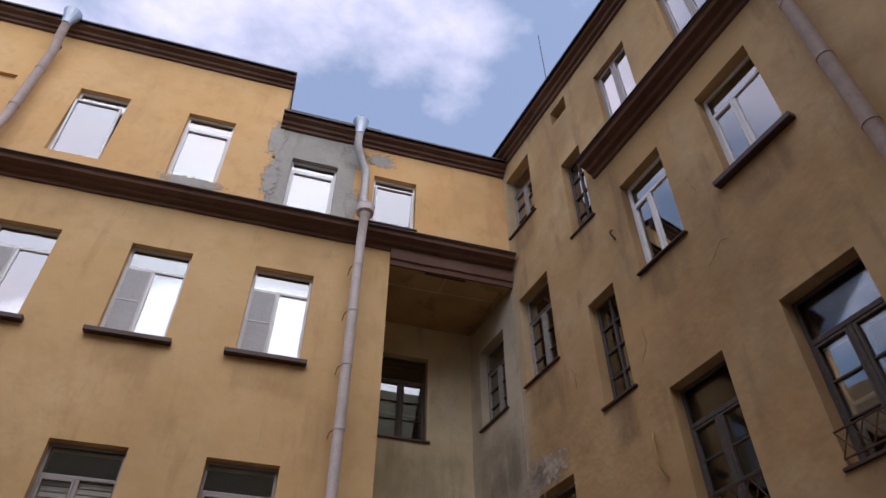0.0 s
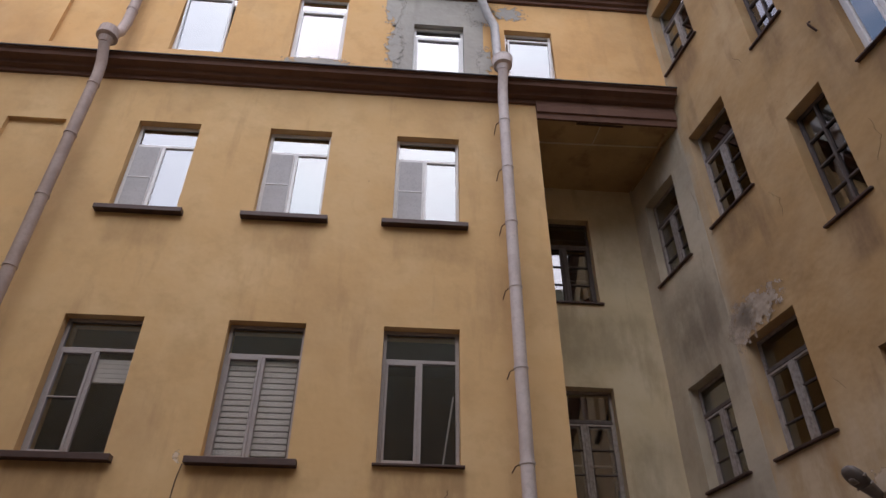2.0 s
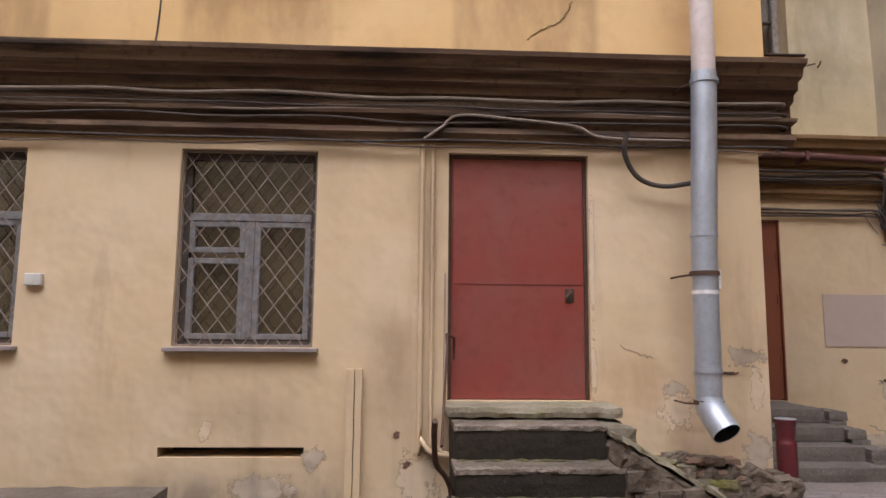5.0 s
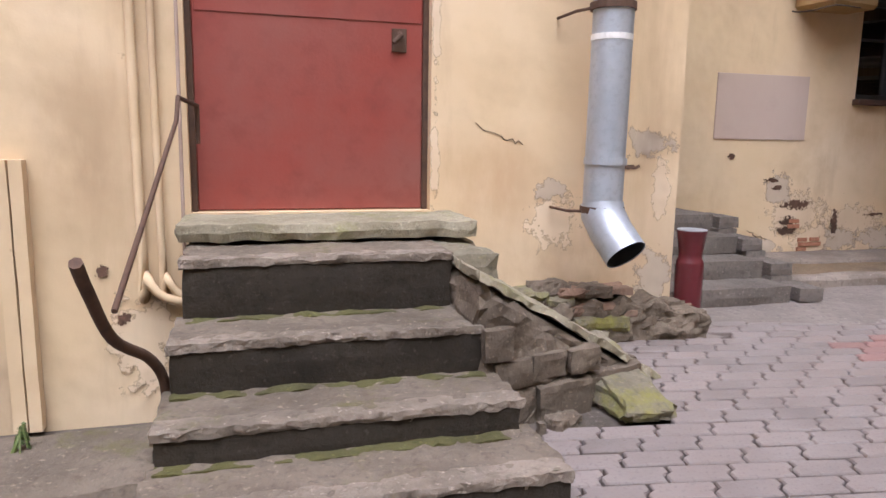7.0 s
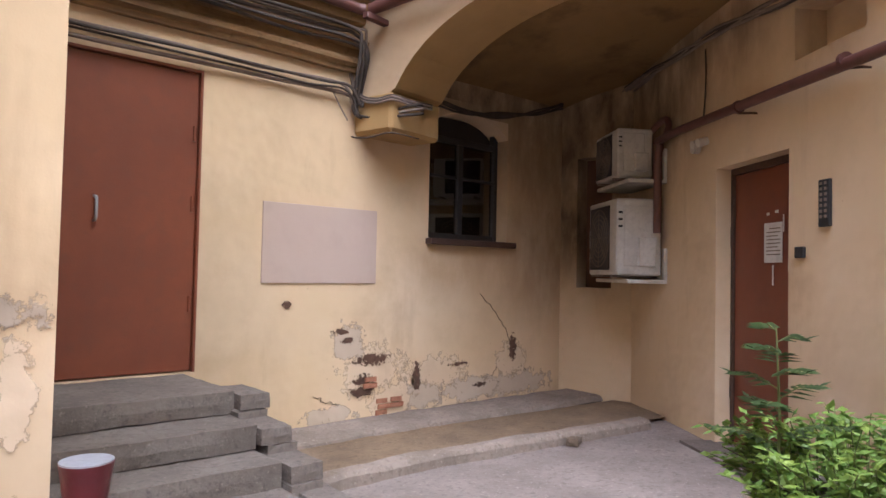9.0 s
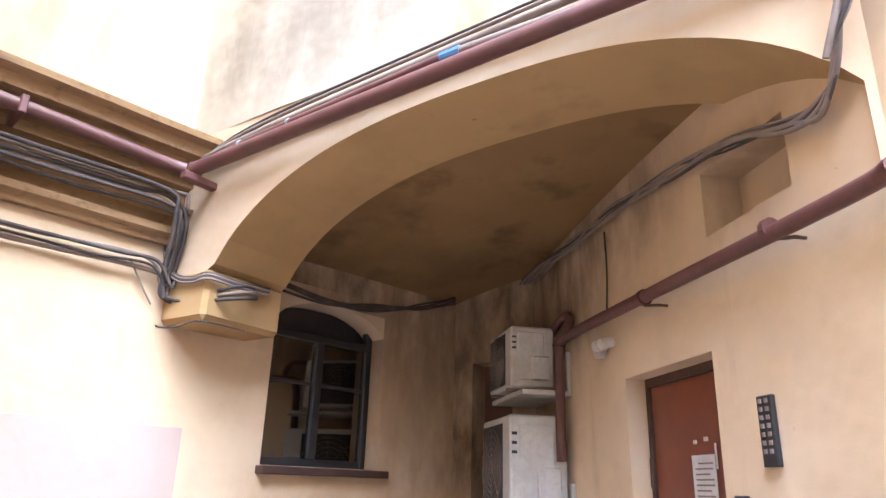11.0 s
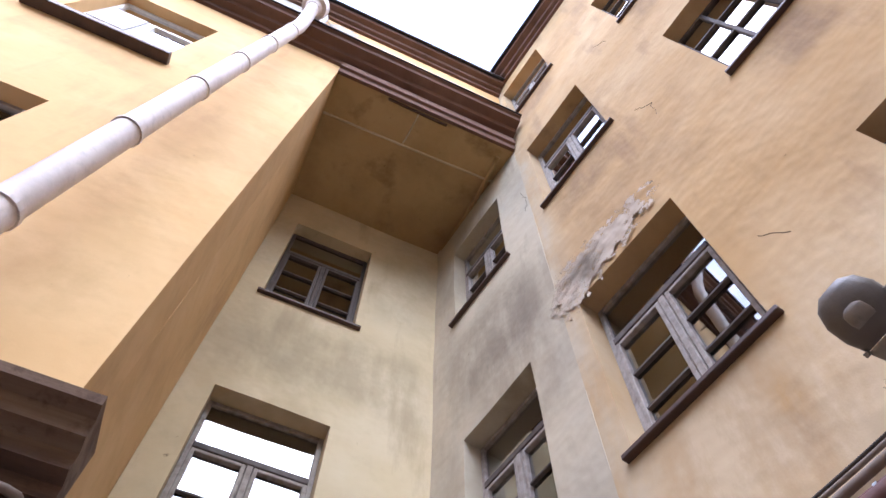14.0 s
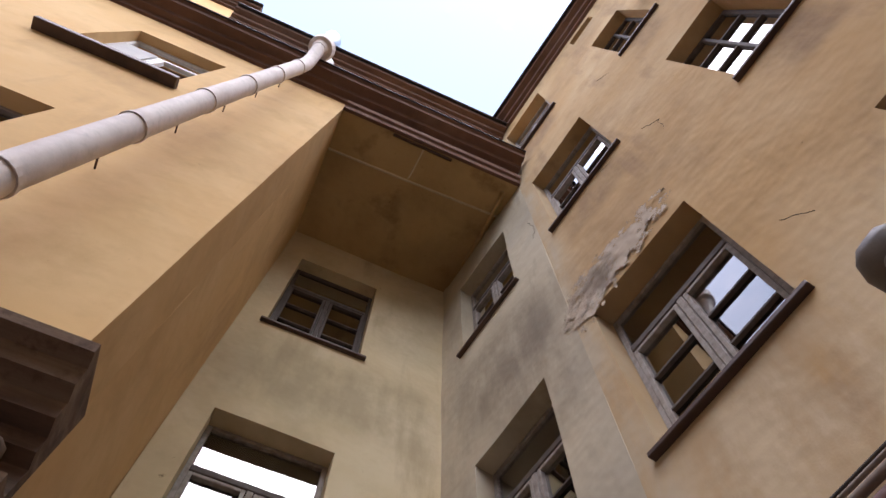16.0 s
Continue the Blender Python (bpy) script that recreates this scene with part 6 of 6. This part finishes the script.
def add_leaf(bm, p, way, up, length, width):
    way = way.normalized()
    side = way.cross(up)
    side = side.normalized() if side.length > 0.01 else way.orthogonal().normalized()
    nrm = side.cross(way)
    v = [bm.verts.new(q) for q in (p, p + way * length * 0.4 + side * width * 0.5 - nrm * 0.1 * width, p + way * length * 0.4 + nrm * 0.12 * width, p + way * length * 0.4 - side * width * 0.5 - nrm * 0.1 * width, p + way * length - nrm * 0.15 * length)]
    bm.faces.new((v[0], v[1], v[2]))
    bm.faces.new((v[0], v[2], v[3]))
    bm.faces.new((v[1], v[4], v[2]))
    bm.faces.new((v[2], v[4], v[3]))


def bush():
    random.seed(8)
    o = thing("bush", "low green leafy bush spilling over the white planter", "plant", Matrix.Translation((5.29, 10.53, 0.33)))
    bs, bl = bmesh.new(), bmesh.new()
    for i in range(210):
        a, r = random.uniform(0, 2 * math.pi), 0.44 * math.sqrt(random.random())
        p0 = Vector((r * math.cos(a), r * math.sin(a), 0.0))
        out = Vector((math.cos(a), math.sin(a), 0)) * random.uniform(0.02, 0.22) * (0.5 + r * 2)
        h = random.uniform(0.08, 0.40) * (1.2 - r)
        p1, p2 = p0 + out * 0.4 + Vector((0, 0, h * 0.7)), p0 + out + Vector((random.uniform(-0.05, 0.05), random.uniform(-0.05, 0.05), h))
        sweep(bs, [p0, p1, p2], 0.0028, 4)
        for k in range(15):
            t = 0.2 + 0.8 * k / 14
            p = p0.lerp(p1, t * 2) if t < 0.5 else p1.lerp(p2, t * 2 - 1)
            w = Vector((random.uniform(-1, 1), random.uniform(-1, 1), random.uniform(-0.25, 0.7)))
            add_leaf(bl, p, w, Vector((0, 0, 1)), random.uniform(0.04, 0.075), random.uniform(0.028, 0.05))
    tagged(part("stem", bs, STEMM, o), kind="stuff")
    tagged(part("foliage", bl, LEAF, o), kind="stuff")


STEMM = paint("green_stem", (0.12, 0.17, 0.05), (0.16, 0.11, 0.05), 0.6)
bush()


def tall_weed(x, y, z, h, seed, label):
    random.seed(seed)
    o = thing("weed", label, "plant", Matrix.Translation((x, y, z)))
    bs, bl = bmesh.new(), bmesh.new()
    top = Vector((0.03, 0.02, h))
    k_ = min(1.0, h / 0.75)
    sweep(bs, [(0, 0, 0), (0.02, 0.0, h * 0.5), top], 0.006, 6, True, [0.009, 0.007, 0.003])
    for k in range(12):
        t = 0.30 + 0.68 * k / 11
        p = Vector((0.02, 0, 0)).lerp(top, t)
        a = k * 2.4
        way = Vector((math.cos(a), math.sin(a), 0.35 + 0.3 * t))
        ln = 0.30 * (1.25 - t) * k_
        q = [p, p + way * ln * 0.5, p + way * ln - Vector((0, 0, 0.05))]
        sweep(bs, q, 0.003, 4)
        for s in range(1, 8):
            f = s / 7
            c = q[0].lerp(q[1], f * 2) if f < 0.5 else q[1].lerp(q[2], f * 2 - 1)
            flat = way.cross(Vector((0, 0, 1))).normalized()
            for sg in (-1, 1):
                add_leaf(bl, c, flat * sg + way * 0.6 - Vector((0, 0, 0.15)), Vector((0, 0, 1)), 0.11 * (1.15 - f * 0.6) * k_, 0.036 * k_)
        add_leaf(bl, q[2], way, Vector((0, 0, 1)), 0.07 * k_, 0.026 * k_)
    tagged(part("stem", bs, STEMM, o), kind="stuff")
    tagged(part("foliage", bl, LEAF_B, o), kind="stuff")


tall_weed(5.02, 10.78, 0.30, 0.78, 4, "tall green weed with feathery leaves growing in the planter")
for i, (x, y) in enumerate(((-1.62, 11.35), (-1.32, 11.4), (-1.75, 11.42))):
    tall_weed(x, y, -0.33, 0.40 - 0.06 * i, 30 + i, "small green weed growing in the dark light well")
tall_weed(-0.60, 11.0, 0.10, 0.09, 44, "tiny yellow-green weed on the kerb block")


# ---- wear on the walls ----
PEEL = {}


def blotch(m, u, z, w, h, mat, label, seed, y=-0.004, name="wall_patch", rag=0.35):
    """A ragged thin skin of another surface on a wall."""
    if mat.name not in PEEL:
        PEEL[mat.name] = peeling(mat, 24.0 if mat is HOLE else 9.0)
    mat, w, h, rag = PEEL[mat.name], w * 1.55, h * 1.55, rag * 0.4
    bm = bmesh.new()
    n = 150
    ring, back = [], []
    for i in range(n):
        a = 2 * math.pi * i / n
        q = Vector((math.cos(a) * 1.5 + seed, math.sin(a) * 1.5, seed * 0.7))
        r = 1 + rag * (0.7 * noise.noise(q) + 0.5 * noise.noise(q * 3.1) + 0.45 * noise.noise(q * 8) + 0.4 * noise.noise(q * 21))
        c = max(abs(math.cos(a)), abs(math.sin(a))) ** 0.6
        p = (u + w / 2 * r * math.cos(a) / c, z + h / 2 * r * math.sin(a) / c)
        ring.append(bm.verts.new((p[0], y, p[1])))
        back.append(bm.verts.new((p[0], 0.02, p[1])))
    mid = bm.verts.new((u, y, z))
    for i in range(n):
        bm.faces.new((ring[i], ring[(i + 1) % n], mid))
        bm.faces.new((ring[i], back[i], back[(i + 1) % n], ring[(i + 1) % n]))
    return tagged(finish(name, bm, mat, m), label, "plaster patch", kind="structure")


def crack(m, pts, seed, r=0.004, name="wall_crack", y=-0.004):
    random.seed(seed)
    out = []
    for (a, b), (c, d) in zip(pts, pts[1:]):
        for k in range(6):
            t = k / 6
            out.append((a + (c - a) * t + random.uniform(-0.018, 0.018), y, b + (d - b) * t + random.uniform(-0.014, 0.014)))
    out.append((pts[-1][0], y, pts[-1][1]))
    return tagged(finish(name, sweep(bmesh.new(), out, r * 0.55, 4), STEP_SIDE, m), "dark crack in the plaster", "crack", kind="structure")


line("soffit_pipe", Matrix.Identity(4), [(5.42, 12.4, 11.59), (5.40, 13.2, 11.58), (5.30, 14.2, 11.58)], 0.035, SOFFIT, "plastered-over pipe along the edge of the soffit", "pipe", 2, "")
line("soffit_bar", Matrix.Identity(4), [(3.55, 12.27, 11.59), (4.5, 12.28, 11.585)], 0.022, RUSTY, "rusty iron bar let into the soffit's edge", "bar", 0, "")
tagged(finish("painted_panel", boxed(4.44, 5.50, -0.012, 0.02, 1.175, 1.795, 0.002), PINKISH, MR), "pinkish-grey painted rectangle on the wall", "painted panel", kind="structure")
GREYLIME = plaster("bare_grey_lime", (0.50, 0.405, 0.305), (0.55, 0.46, 0.36), (0.27, 0.215, 0.165), streak=1.2, lumps=0.06)
PALE_LIME = plaster("pale_lime_filler", (0.62, 0.48, 0.325), (0.66, 0.54, 0.40), (0.44, 0.34, 0.25), lumps=0.04)
for u, z, w, h, mat, sd in ((5.50, 0.42, 0.55, 0.36, PALE_LIME, 1.2), (6.21, 0.36, 0.60, 0.26, PALE_LIME, 2.4), (7.25, 0.17, 1.0, 0.22, GREYLIME, 3.3), (6.65, 0.16, 0.6, 0.2, GREYLIME, 9.3), (5.07, 0.10, 0.40, 0.14, GREYLIME, 4.7), (5.24, 0.68, 0.26, 0.26, GREYLIME, 5.1), (6.01, 0.16, 0.5, 0.24, GREYLIME, 6.1), (5.70, 0.14, 0.4, 0.28, PALE_LIME, 7.2), (7.25, 0.42, 0.35, 0.3, PALE_LIME, 8.3)):
    blotch(MR, u, z, w, h, mat, "peeled and filled patch of old plaster near the ground", sd, -0.004 - 0.0004 * sd, rag=0.5)
for u, z, w, h, sd in ((5.49, 0.53, 0.28, 0.08, 1), (5.41, 0.36, 0.16, 0.09, 2), (5.38, 0.27, 0.22, 0.07, 5), (5.98, 0.33, 0.07, 0.22, 3), (6.80, 0.20, 0.14, 0.04, 6), (7.25, 0.53, 0.09, 0.20, 7), (4.67, 1.01, 0.07, 0.05, 8), (5.15, 0.78, 0.12, 0.04, 9), (5.23, 0.70, 0.10, 0.04, 10), (6.5, 0.42, 0.2, 0.03, 4)):
    blotch(MR, u, z, w, h, HOLE, "deep dark hole in the broken plaster", sd, -0.009, rag=0.6)
br = thing("bare_brickwork", "bare red bricks showing through the broken plaster", "brickwork", MR @ Matrix.Translation((5.53, 0, 0.05)), kind="structure")
for i, (u, z) in enumerate(((0.0, 0.0), (0.02, 0.05), (0.0, 0.10), (0.15, 0.05), (0.16, 0.10), (-0.14, 0.24), (-0.12, 0.29))):
    part("brick", rough_box(u, u + 0.12 + 0.03 * (i % 2), -0.024, 0.02, z, z + 0.043, 0.005, 0.04, i * 3), BRICK, br)
crack(MR, [(6.78, 1.08), (6.92, 0.96), (7.11, 0.77), (7.22, 0.58)], 3, 0.006)
crack(MR, [(7.22, 0.52), (7.05, 0.40), (6.96, 0.26)], 4, 0.006)
crack(MR, [(7.28, 0.50), (7.38, 0.36), (7.47, 0.28)], 5, 0.006)
crack(MR, [(4.90, 0.29), (5.02, 0.22), (5.17, 0.18)], 15, 0.005)
crack(MA, [(0.55, 3.90), (0.72, 4.02), (0.88, 4.10), (0.97, 4.28)], 6, 0.005)
line("wire", MA, [(-2.62, -0.01, 4.52), (-2.66, -0.012, 4.3), (-2.68, -0.012, 3.95), (-2.70, -0.012, 3.74)], 0.007, CABLE, "thin black wire hanging from the sill", "wire", 3, "")
blotch(MA, -2.72, 4.35, 0.10, 0.62, PALE_LIME, "pale patched strip beside the sill", 3.2)
for u, z, w, h, mat, sd in ((2.42, 1.12, 0.26, 0.15, GREYLIME, 2.2), (2.52, 0.85, 0.10, 0.3, PALE_LIME, 3.1), (1.82, 0.66, 0.26, 0.24, PALE_LIME, 4.2), (1.80, 0.84, 0.14, 0.10, GREYLIME, 5.7), (1.115, 1.9, 0.04, 0.9, PALE_LIME, 6.1), (1.115, 1.0, 0.045, 0.35, PALE_LIME, 7.7), (2.50, 0.28, 0.18, 0.35, GREYLIME, 1.1), (-1.62, 0.02, 0.42, 0.20, GREYLIME, 8.1), (-1.22, 0.28, 0.14, 0.16, GREYLIME, 8.8), (-0.36, 0.10, 0.26, 0.40, PALE_LIME, 9.4), (-2.1, 0.50, 0.08, 0.14, PALE_LIME, 1.9)):
    blotch(MA, u, z, w, h, mat, "peeling patch of plaster on the ground-floor wall", sd, -0.004 - 0.0003 * sd, rag=0.5)
for u, z, w, h, sd in ((2.25, 0.98, 0.16, 0.02, 2), (-0.46, 0.22, 0.05, 0.05, 3), (-0.55, 0.46, 0.05, 0.05, 5)):
    blotch(MA, u, z, w, h, HOLE, "small dark hole in the plaster", sd, -0.008, rag=0.6)
crack(MA, [(1.35, 1.20), (1.5, 1.14), (1.62, 1.10)], 8)
for u, z, w, h, mat, sd in ((2.75, 6.98, 0.95, 0.46, GREYLIME, 1.4), (2.35, 6.95, 0.5, 0.6, GREYLIME, 2.6)):
    blotch(MB, u, z, w, h, mat, "crumbled bare patch of plaster over the window", sd, -0.023, rag=0.6)
for u, z, w, h, sd in ((-0.25, 14.9, 0.35, 1.0, 1.3), (-0.2, 13.6, 0.3, 1.0, 2.1), (1.72, 14.9, 0.5, 0.7, 3.7), (1.72, 13.2, 0.25, 0.8, 4.4), (2.3, 14.95, 0.6, 0.4, 5.5), (-1.75, 12.88, 1.0, 0.22, 6.2)):
    blotch(MA, u, z, w, h, RENDER, "bare cement patch on the attic wall", sd, -0.015, rag=0.55)
blotch(MB, 4.05, 3.98, 0.55, 0.30, PALE_LIME, "pale patch of new plaster beside the lamp", 6.6, -0.023)
line("pipe_stub", MB, [(5.55, -0.02, 5.75), (5.52, -0.10, 5.95), (5.50, -0.10, 6.25), (5.46, -0.03, 6.42)], 0.022, VAULT, "painted-over stump of an old pipe on the wall", "pipe", 4, "")
for i, p in enumerate(([(3.75, 8.55), (3.9, 8.3), (3.86, 8.0)], [(4.0, 11.5), (4.15, 11.2)], [(5.55, 7.6), (5.75, 7.85), (5.7, 8.2)], [(3.7, 5.4), (3.85, 5.2)], [(2.0, 10.0), (2.08, 9.6), (2.02, 9.3)], [(7.3, 8.2), (7.6, 8.45), (7.7, 8.4)], [(7.4, 10.0), (7.5, 9.6)])):
    crack(MB, p, 50 + i, 0.004, "wall_crack", -0.012)
line("pipe_stub", MB, [(5.62, -0.02, 10.15), (5.60, -0.10, 10.3), (5.58, -0.02, 10.42)], 0.018, RUSTY, "rusty iron hook on the wall", "hook", 4, "")
line("soffit_pipe", Matrix.Identity(4), [(4.05, 12.30, 11.60), (4.02, 12.72, 11.585), (4.0, 12.80, 11.59)], 0.014, PALE, "thin painted rod under the soffit", "rod", 2, "")
line("soffit_rib", Matrix.Identity(4), [(2.74, 12.86, 11.60), (4.0, 12.84, 11.60), (5.5, 12.80, 11.60)], 0.02, PALE, "plastered seam across the soffit", "seam", 2, "")
o = thing("house_number_plate", "small white plate with dark marks on the wall behind the pipe", "plate", MA @ Matrix.Translation((2.08, 0, 1.70)))
part("plate", boxed(0, 0.16, -0.02, 0.0, 0, 0.165, 0.003), PVC, o)
for q in ((0.07, 0.10, 0.13, 0.15), (0.06, 0.075, 0.09, 0.12), (0.085, 0.10, 0.09, 0.12), (0.02, 0.15, 0.078, 0.082)):
    part("mark", boxed(q[0], q[1], -0.022, -0.019, q[2], q[3], 0), CABLE_GREY, o)


line("antenna", MB, [(3.83, 0.6, 16.2), (3.83, 0.6, 20.5)], 0.012, CABLE, "thin bare aerial rod standing on the roof", "antenna", 0, "")


# ---- parked car ----
def car():
    o = thing("car", "black boxy off-road car parked beside the yard's path", "car", Matrix.Translation((1.57, 6.1, 0.0)))
    x0, x1, y0, y1, zw, zr = -0.85, 0.85, -2.1, 2.0, 1.08, 1.78

    def shell(stations, mat, name, label=""):
        bm = bmesh.new()
        rings = [[bm.verts.new(p) for p in st] for st in stations]
        k = len(rings[0])
        for a, b in zip(rings, rings[1:]):
            for i in range(k):
                bm.faces.new((a[i], a[(i + 1) % k], b[(i + 1) % k], b[i]))
        bm.faces.new(rings[0][::-1])
        bm.faces.new(rings[-1])
        bmesh.ops.bevel(bm, geom=bm.edges[:], offset=0.025, segments=2, affect="EDGES", clamp_overlap=True)
        return part(name, bm, mat, o, label, None, True)

    sect = lambda y, za, zb, i: [(x0 + i, y, za), (x1 - i, y, za), (x1 - i * 0.6, y, (za + zb) / 2), (x1 - i, y, zb), (x0 + i, y, zb), (x0 + i * 0.6, y, (za + zb) / 2)]
    shell([sect(y0, 0.42, 0.92, 0.06), sect(y0 + 0.9, 0.38, zw - 0.04, 0.0), sect(y0 + 1.1, 0.38, zw, 0.0), sect(y1, 0.42, zw, 0.02)], CAR, "body")
    part("roof", boxed(x0 + 0.05, x1 - 0.05, y0 + 1.45, y1 - 0.01, zr - 0.07, zr, 0.03), CAR, o, "", None, True)
    for sx in (x0 + 0.04, x1 - 0.10):
        for ya, yb in ((y0 + 1.15, y0 + 1.45), (-0.08, 0.06), (0.48, 0.62), (1.40, y1 - 0.06)):
            bm = box(bmesh.new(), sx, sx + 0.06, ya, ya + 0.12 if ya < -0.5 else yb, zw - 0.02, zr - 0.06, 0.01)
            for v in bm.verts:
                if v.co.z > 1.4 and yb - ya > 0.2 and ya < 0:
                    v.co.y += 0.30
            part("pillar", bm, CAR, o)
        part("roof_rail", boxed(sx - 0.005, sx + 0.065, y0 + 1.5, y1 - 0.03, zr - 0.14, zr - 0.06, 0.012), CAR, o)
        for ya, yb in ((-0.55, -0.09), (0.07, 0.47), (0.63, 1.39)):
            part("window_header", boxed(sx, sx + 0.055, ya, yb, zr - 0.26, zr - 0.12, 0.006), CAR, o)
            g = part("side_window", boxed(sx + 0.026, sx + 0.032, ya, yb, zw - 0.01, zr - 0.26, 0), CARGLASS if ya == 0.63 else CARDARK, o)
            g.visible_shadow = False
    g = part("rear_window", boxed(x0 + 0.1, x1 - 0.1, y1 - 0.10, y1 - 0.094, zw, zr - 0.10, 0), CARGLASS, o)
    g.visible_shadow = False
    part("rear_header", boxed(x0 + 0.05, x1 - 0.05, y1 - 0.16, y1 - 0.04, zr - 0.16, zr - 0.06, 0.012), CAR, o)
    for sx in (-0.42, 0.42):
        part("seat", boxed(sx - 0.25, sx + 0.25, 0.0, 0.16, 0.7, 1.36, 0.05), BLACK, o, "", None, True)
        part("headrest", boxed(sx - 0.13, sx + 0.13, 0.03, 0.12, 1.38, 1.54, 0.035), BLACK, o, "", None, True)
        part("seat", boxed(sx - 0.30, sx + 0.30, 1.0, 1.15, 0.7, 1.30, 0.05), BLACK, o, "", None, True)
    for sx in (x0 - 0.01, x1 + 0.01):
        for sy in (y0 + 0.75, y1 - 0.80):
            w = part("wheel", sweep(bmesh.new(), [(sx - 0.11, sy, 0.36), (sx + 0.11, sy, 0.36)], 0.36, 28), RUBBER, o)
            part("rim", sweep(bmesh.new(), [(sx - 0.12, sy, 0.36), (sx + 0.12, sy, 0.36)], 0.21, 20), ZINC, w)
    for sx in (x0 + 0.13, x1 - 0.13):
        part("tail_lamp", boxed(sx - 0.06, sx + 0.06, y1 - 0.005, y1 + 0.02, 0.78, 1.0, 0.01), paint("red_lens", (0.3, 0.02, 0.02), (0.2, 0.015, 0.015), 0.2), o)
        part("headlight", sweep(bmesh.new(), [(sx, y0 - 0.02, 0.72), (sx, y0 + 0.05, 0.72)], 0.09, 16), ZINC, o)
    part("bumper", boxed(x0 + 0.02, x1 - 0.02, y1 - 0.02, y1 + 0.12, 0.42, 0.58, 0.03), BLACK, o)
    part("bumper", boxed(x0 + 0.02, x1 - 0.02, y0 - 0.12, y0 + 0.02, 0.42, 0.58, 0.03), BLACK, o)
    part("mirror", boxed(x0 - 0.2, x0 - 0.02, y0 + 1.42, y0 + 1.52, 1.08, 1.28, 0.03), BLACK, o, "", None, True)


CARDARK = glass_mat("dark_tinted_glass", 1.0, (0.08, 0.08, 0.08))
CARGLASS = glass_mat("tinted_car_glass", 1.0, (0.82, 0.84, 0.82))
car()


# ---- paving ----
def paver_mesh(name, mat, length=0.23, width=0.115, gap=0.011, wave=0.015, deep=0.03):
    l, w, e = (length - gap) / 2, (width - gap) / 2, 0.014
    top = [(-l - wave, -w), (l - wave, -w), (l - wave, -e), (l + wave, e), (l + wave, w), (-l + wave, w), (-l + wave, e), (-l - wave, -e)]
    b = 0.005
    inner = [(x * (1 - b / l), y - b * (1 if y > 0 else -1)) for x, y in top]
    verts = [(x, y, 0.0) for x, y in inner] + [(x, y, -0.006) for x, y in top] + [(x, y, -deep) for x, y in top]
    faces = [tuple(range(8))] + [(8 * r + i, 8 * r + 8 + i, 8 * r + 8 + (i + 1) % 8, 8 * r + (i + 1) % 8) for r in (0, 1) for i in range(8)]
    return verts, faces


PV, PF = paver_mesh("paver", PAVER)


def lay_pavers():
    random.seed(17)
    road = thing("paving", "grey and red wave-shaped concrete pavers, worn, dirt in the joints", "paving", kind="structure")
    meshes = {}
    for key, mat in (("grey", PAVER), ("red", PAVER_RED)):
        me = bpy.data.meshes.new("paver")
        me.from_pydata(PV, [], PF)
        me.materials.append(mat)
        meshes[key] = me
    rest = {"grey": ([], []), "red": ([], [])}
    ang = radians(-9)
    ca, sa = math.cos(ang), math.sin(ang)
    single = 0
    for r in range(-125, 60):
        for c in range(-52, 40):
            u, v = c * 0.23 + (0.115 if r % 2 else 0.0), r * 0.115
            x, y = 2.0 + u * ca - v * sa, 10.0 + u * sa + v * ca
            if not (-7.0 < x < 7.6 and -2.0 < y < 12.25):
                continue
            if y > 12.05 and x < 2.75 or x < 1.0 + 0.02 and y > 10.38 or x < -1.0 and y > 10.55 or x < 1.7 and y > 10.95 and x > 1.0 or x < 2.9 and y > 11.95:
                continue
            if y > 12.12 - 0.8 * min(1.3, max(0.0, x - 4.4)) + 0.25 * noise.noise(Vector((x * 1.1, 7, 1))) and x > 2.7:
                continue
            if (x - 5.26 - 0.17 * (14.31 - y)) > -0.06 and y < 10.35 or x > 7.2 - 0.71 * (12.2 - y) - 0.05 and y > 10.35:
                continue
            edge = 0.18 * noise.noise(Vector((x * 3, y * 3, 2)))
            key = "red" if (3.35 + edge < x < 6.2 and 10.72 + 0.1 * (x - 3.4) + edge < y < 11.72 + edge) else "grey"
            z = 0.004 * noise.noise(Vector((x * 1.5, y * 1.5, 9))) + random.uniform(-0.0025, 0.0025)
            m = pose(x, y, z, random.uniform(-0.7, 0.7), random.uniform(-0.7, 0.7), -9 + random.uniform(-0.8, 0.8))
            if single < 300 and 1.5 < x < 4.2 and 10.1 < y < 12.0:
                single += 1
                p = new("paver", meshes[key])
                p.parent = road
                p.matrix_basis = m
            else:
                vs, fs = rest[key]
                k = len(vs)
                vs += [tuple(m @ Vector(q)) for q in PV]
                fs += [tuple(i + k for i in f) for f in PF]
    for key, mat in (("grey", PAVER), ("red", PAVER_RED)):
        me = bpy.data.meshes.new("pavers")
        me.from_pydata(rest[key][0], [], rest[key][1])
        me.materials.append(mat)
        ob = new("pavers_" + key, me)
        tagged(ob, "rest of the worn %s wave-shaped concrete paving" % ("grey" if key == "grey" else "red"), "paving", kind="stuff")


lay_pavers()
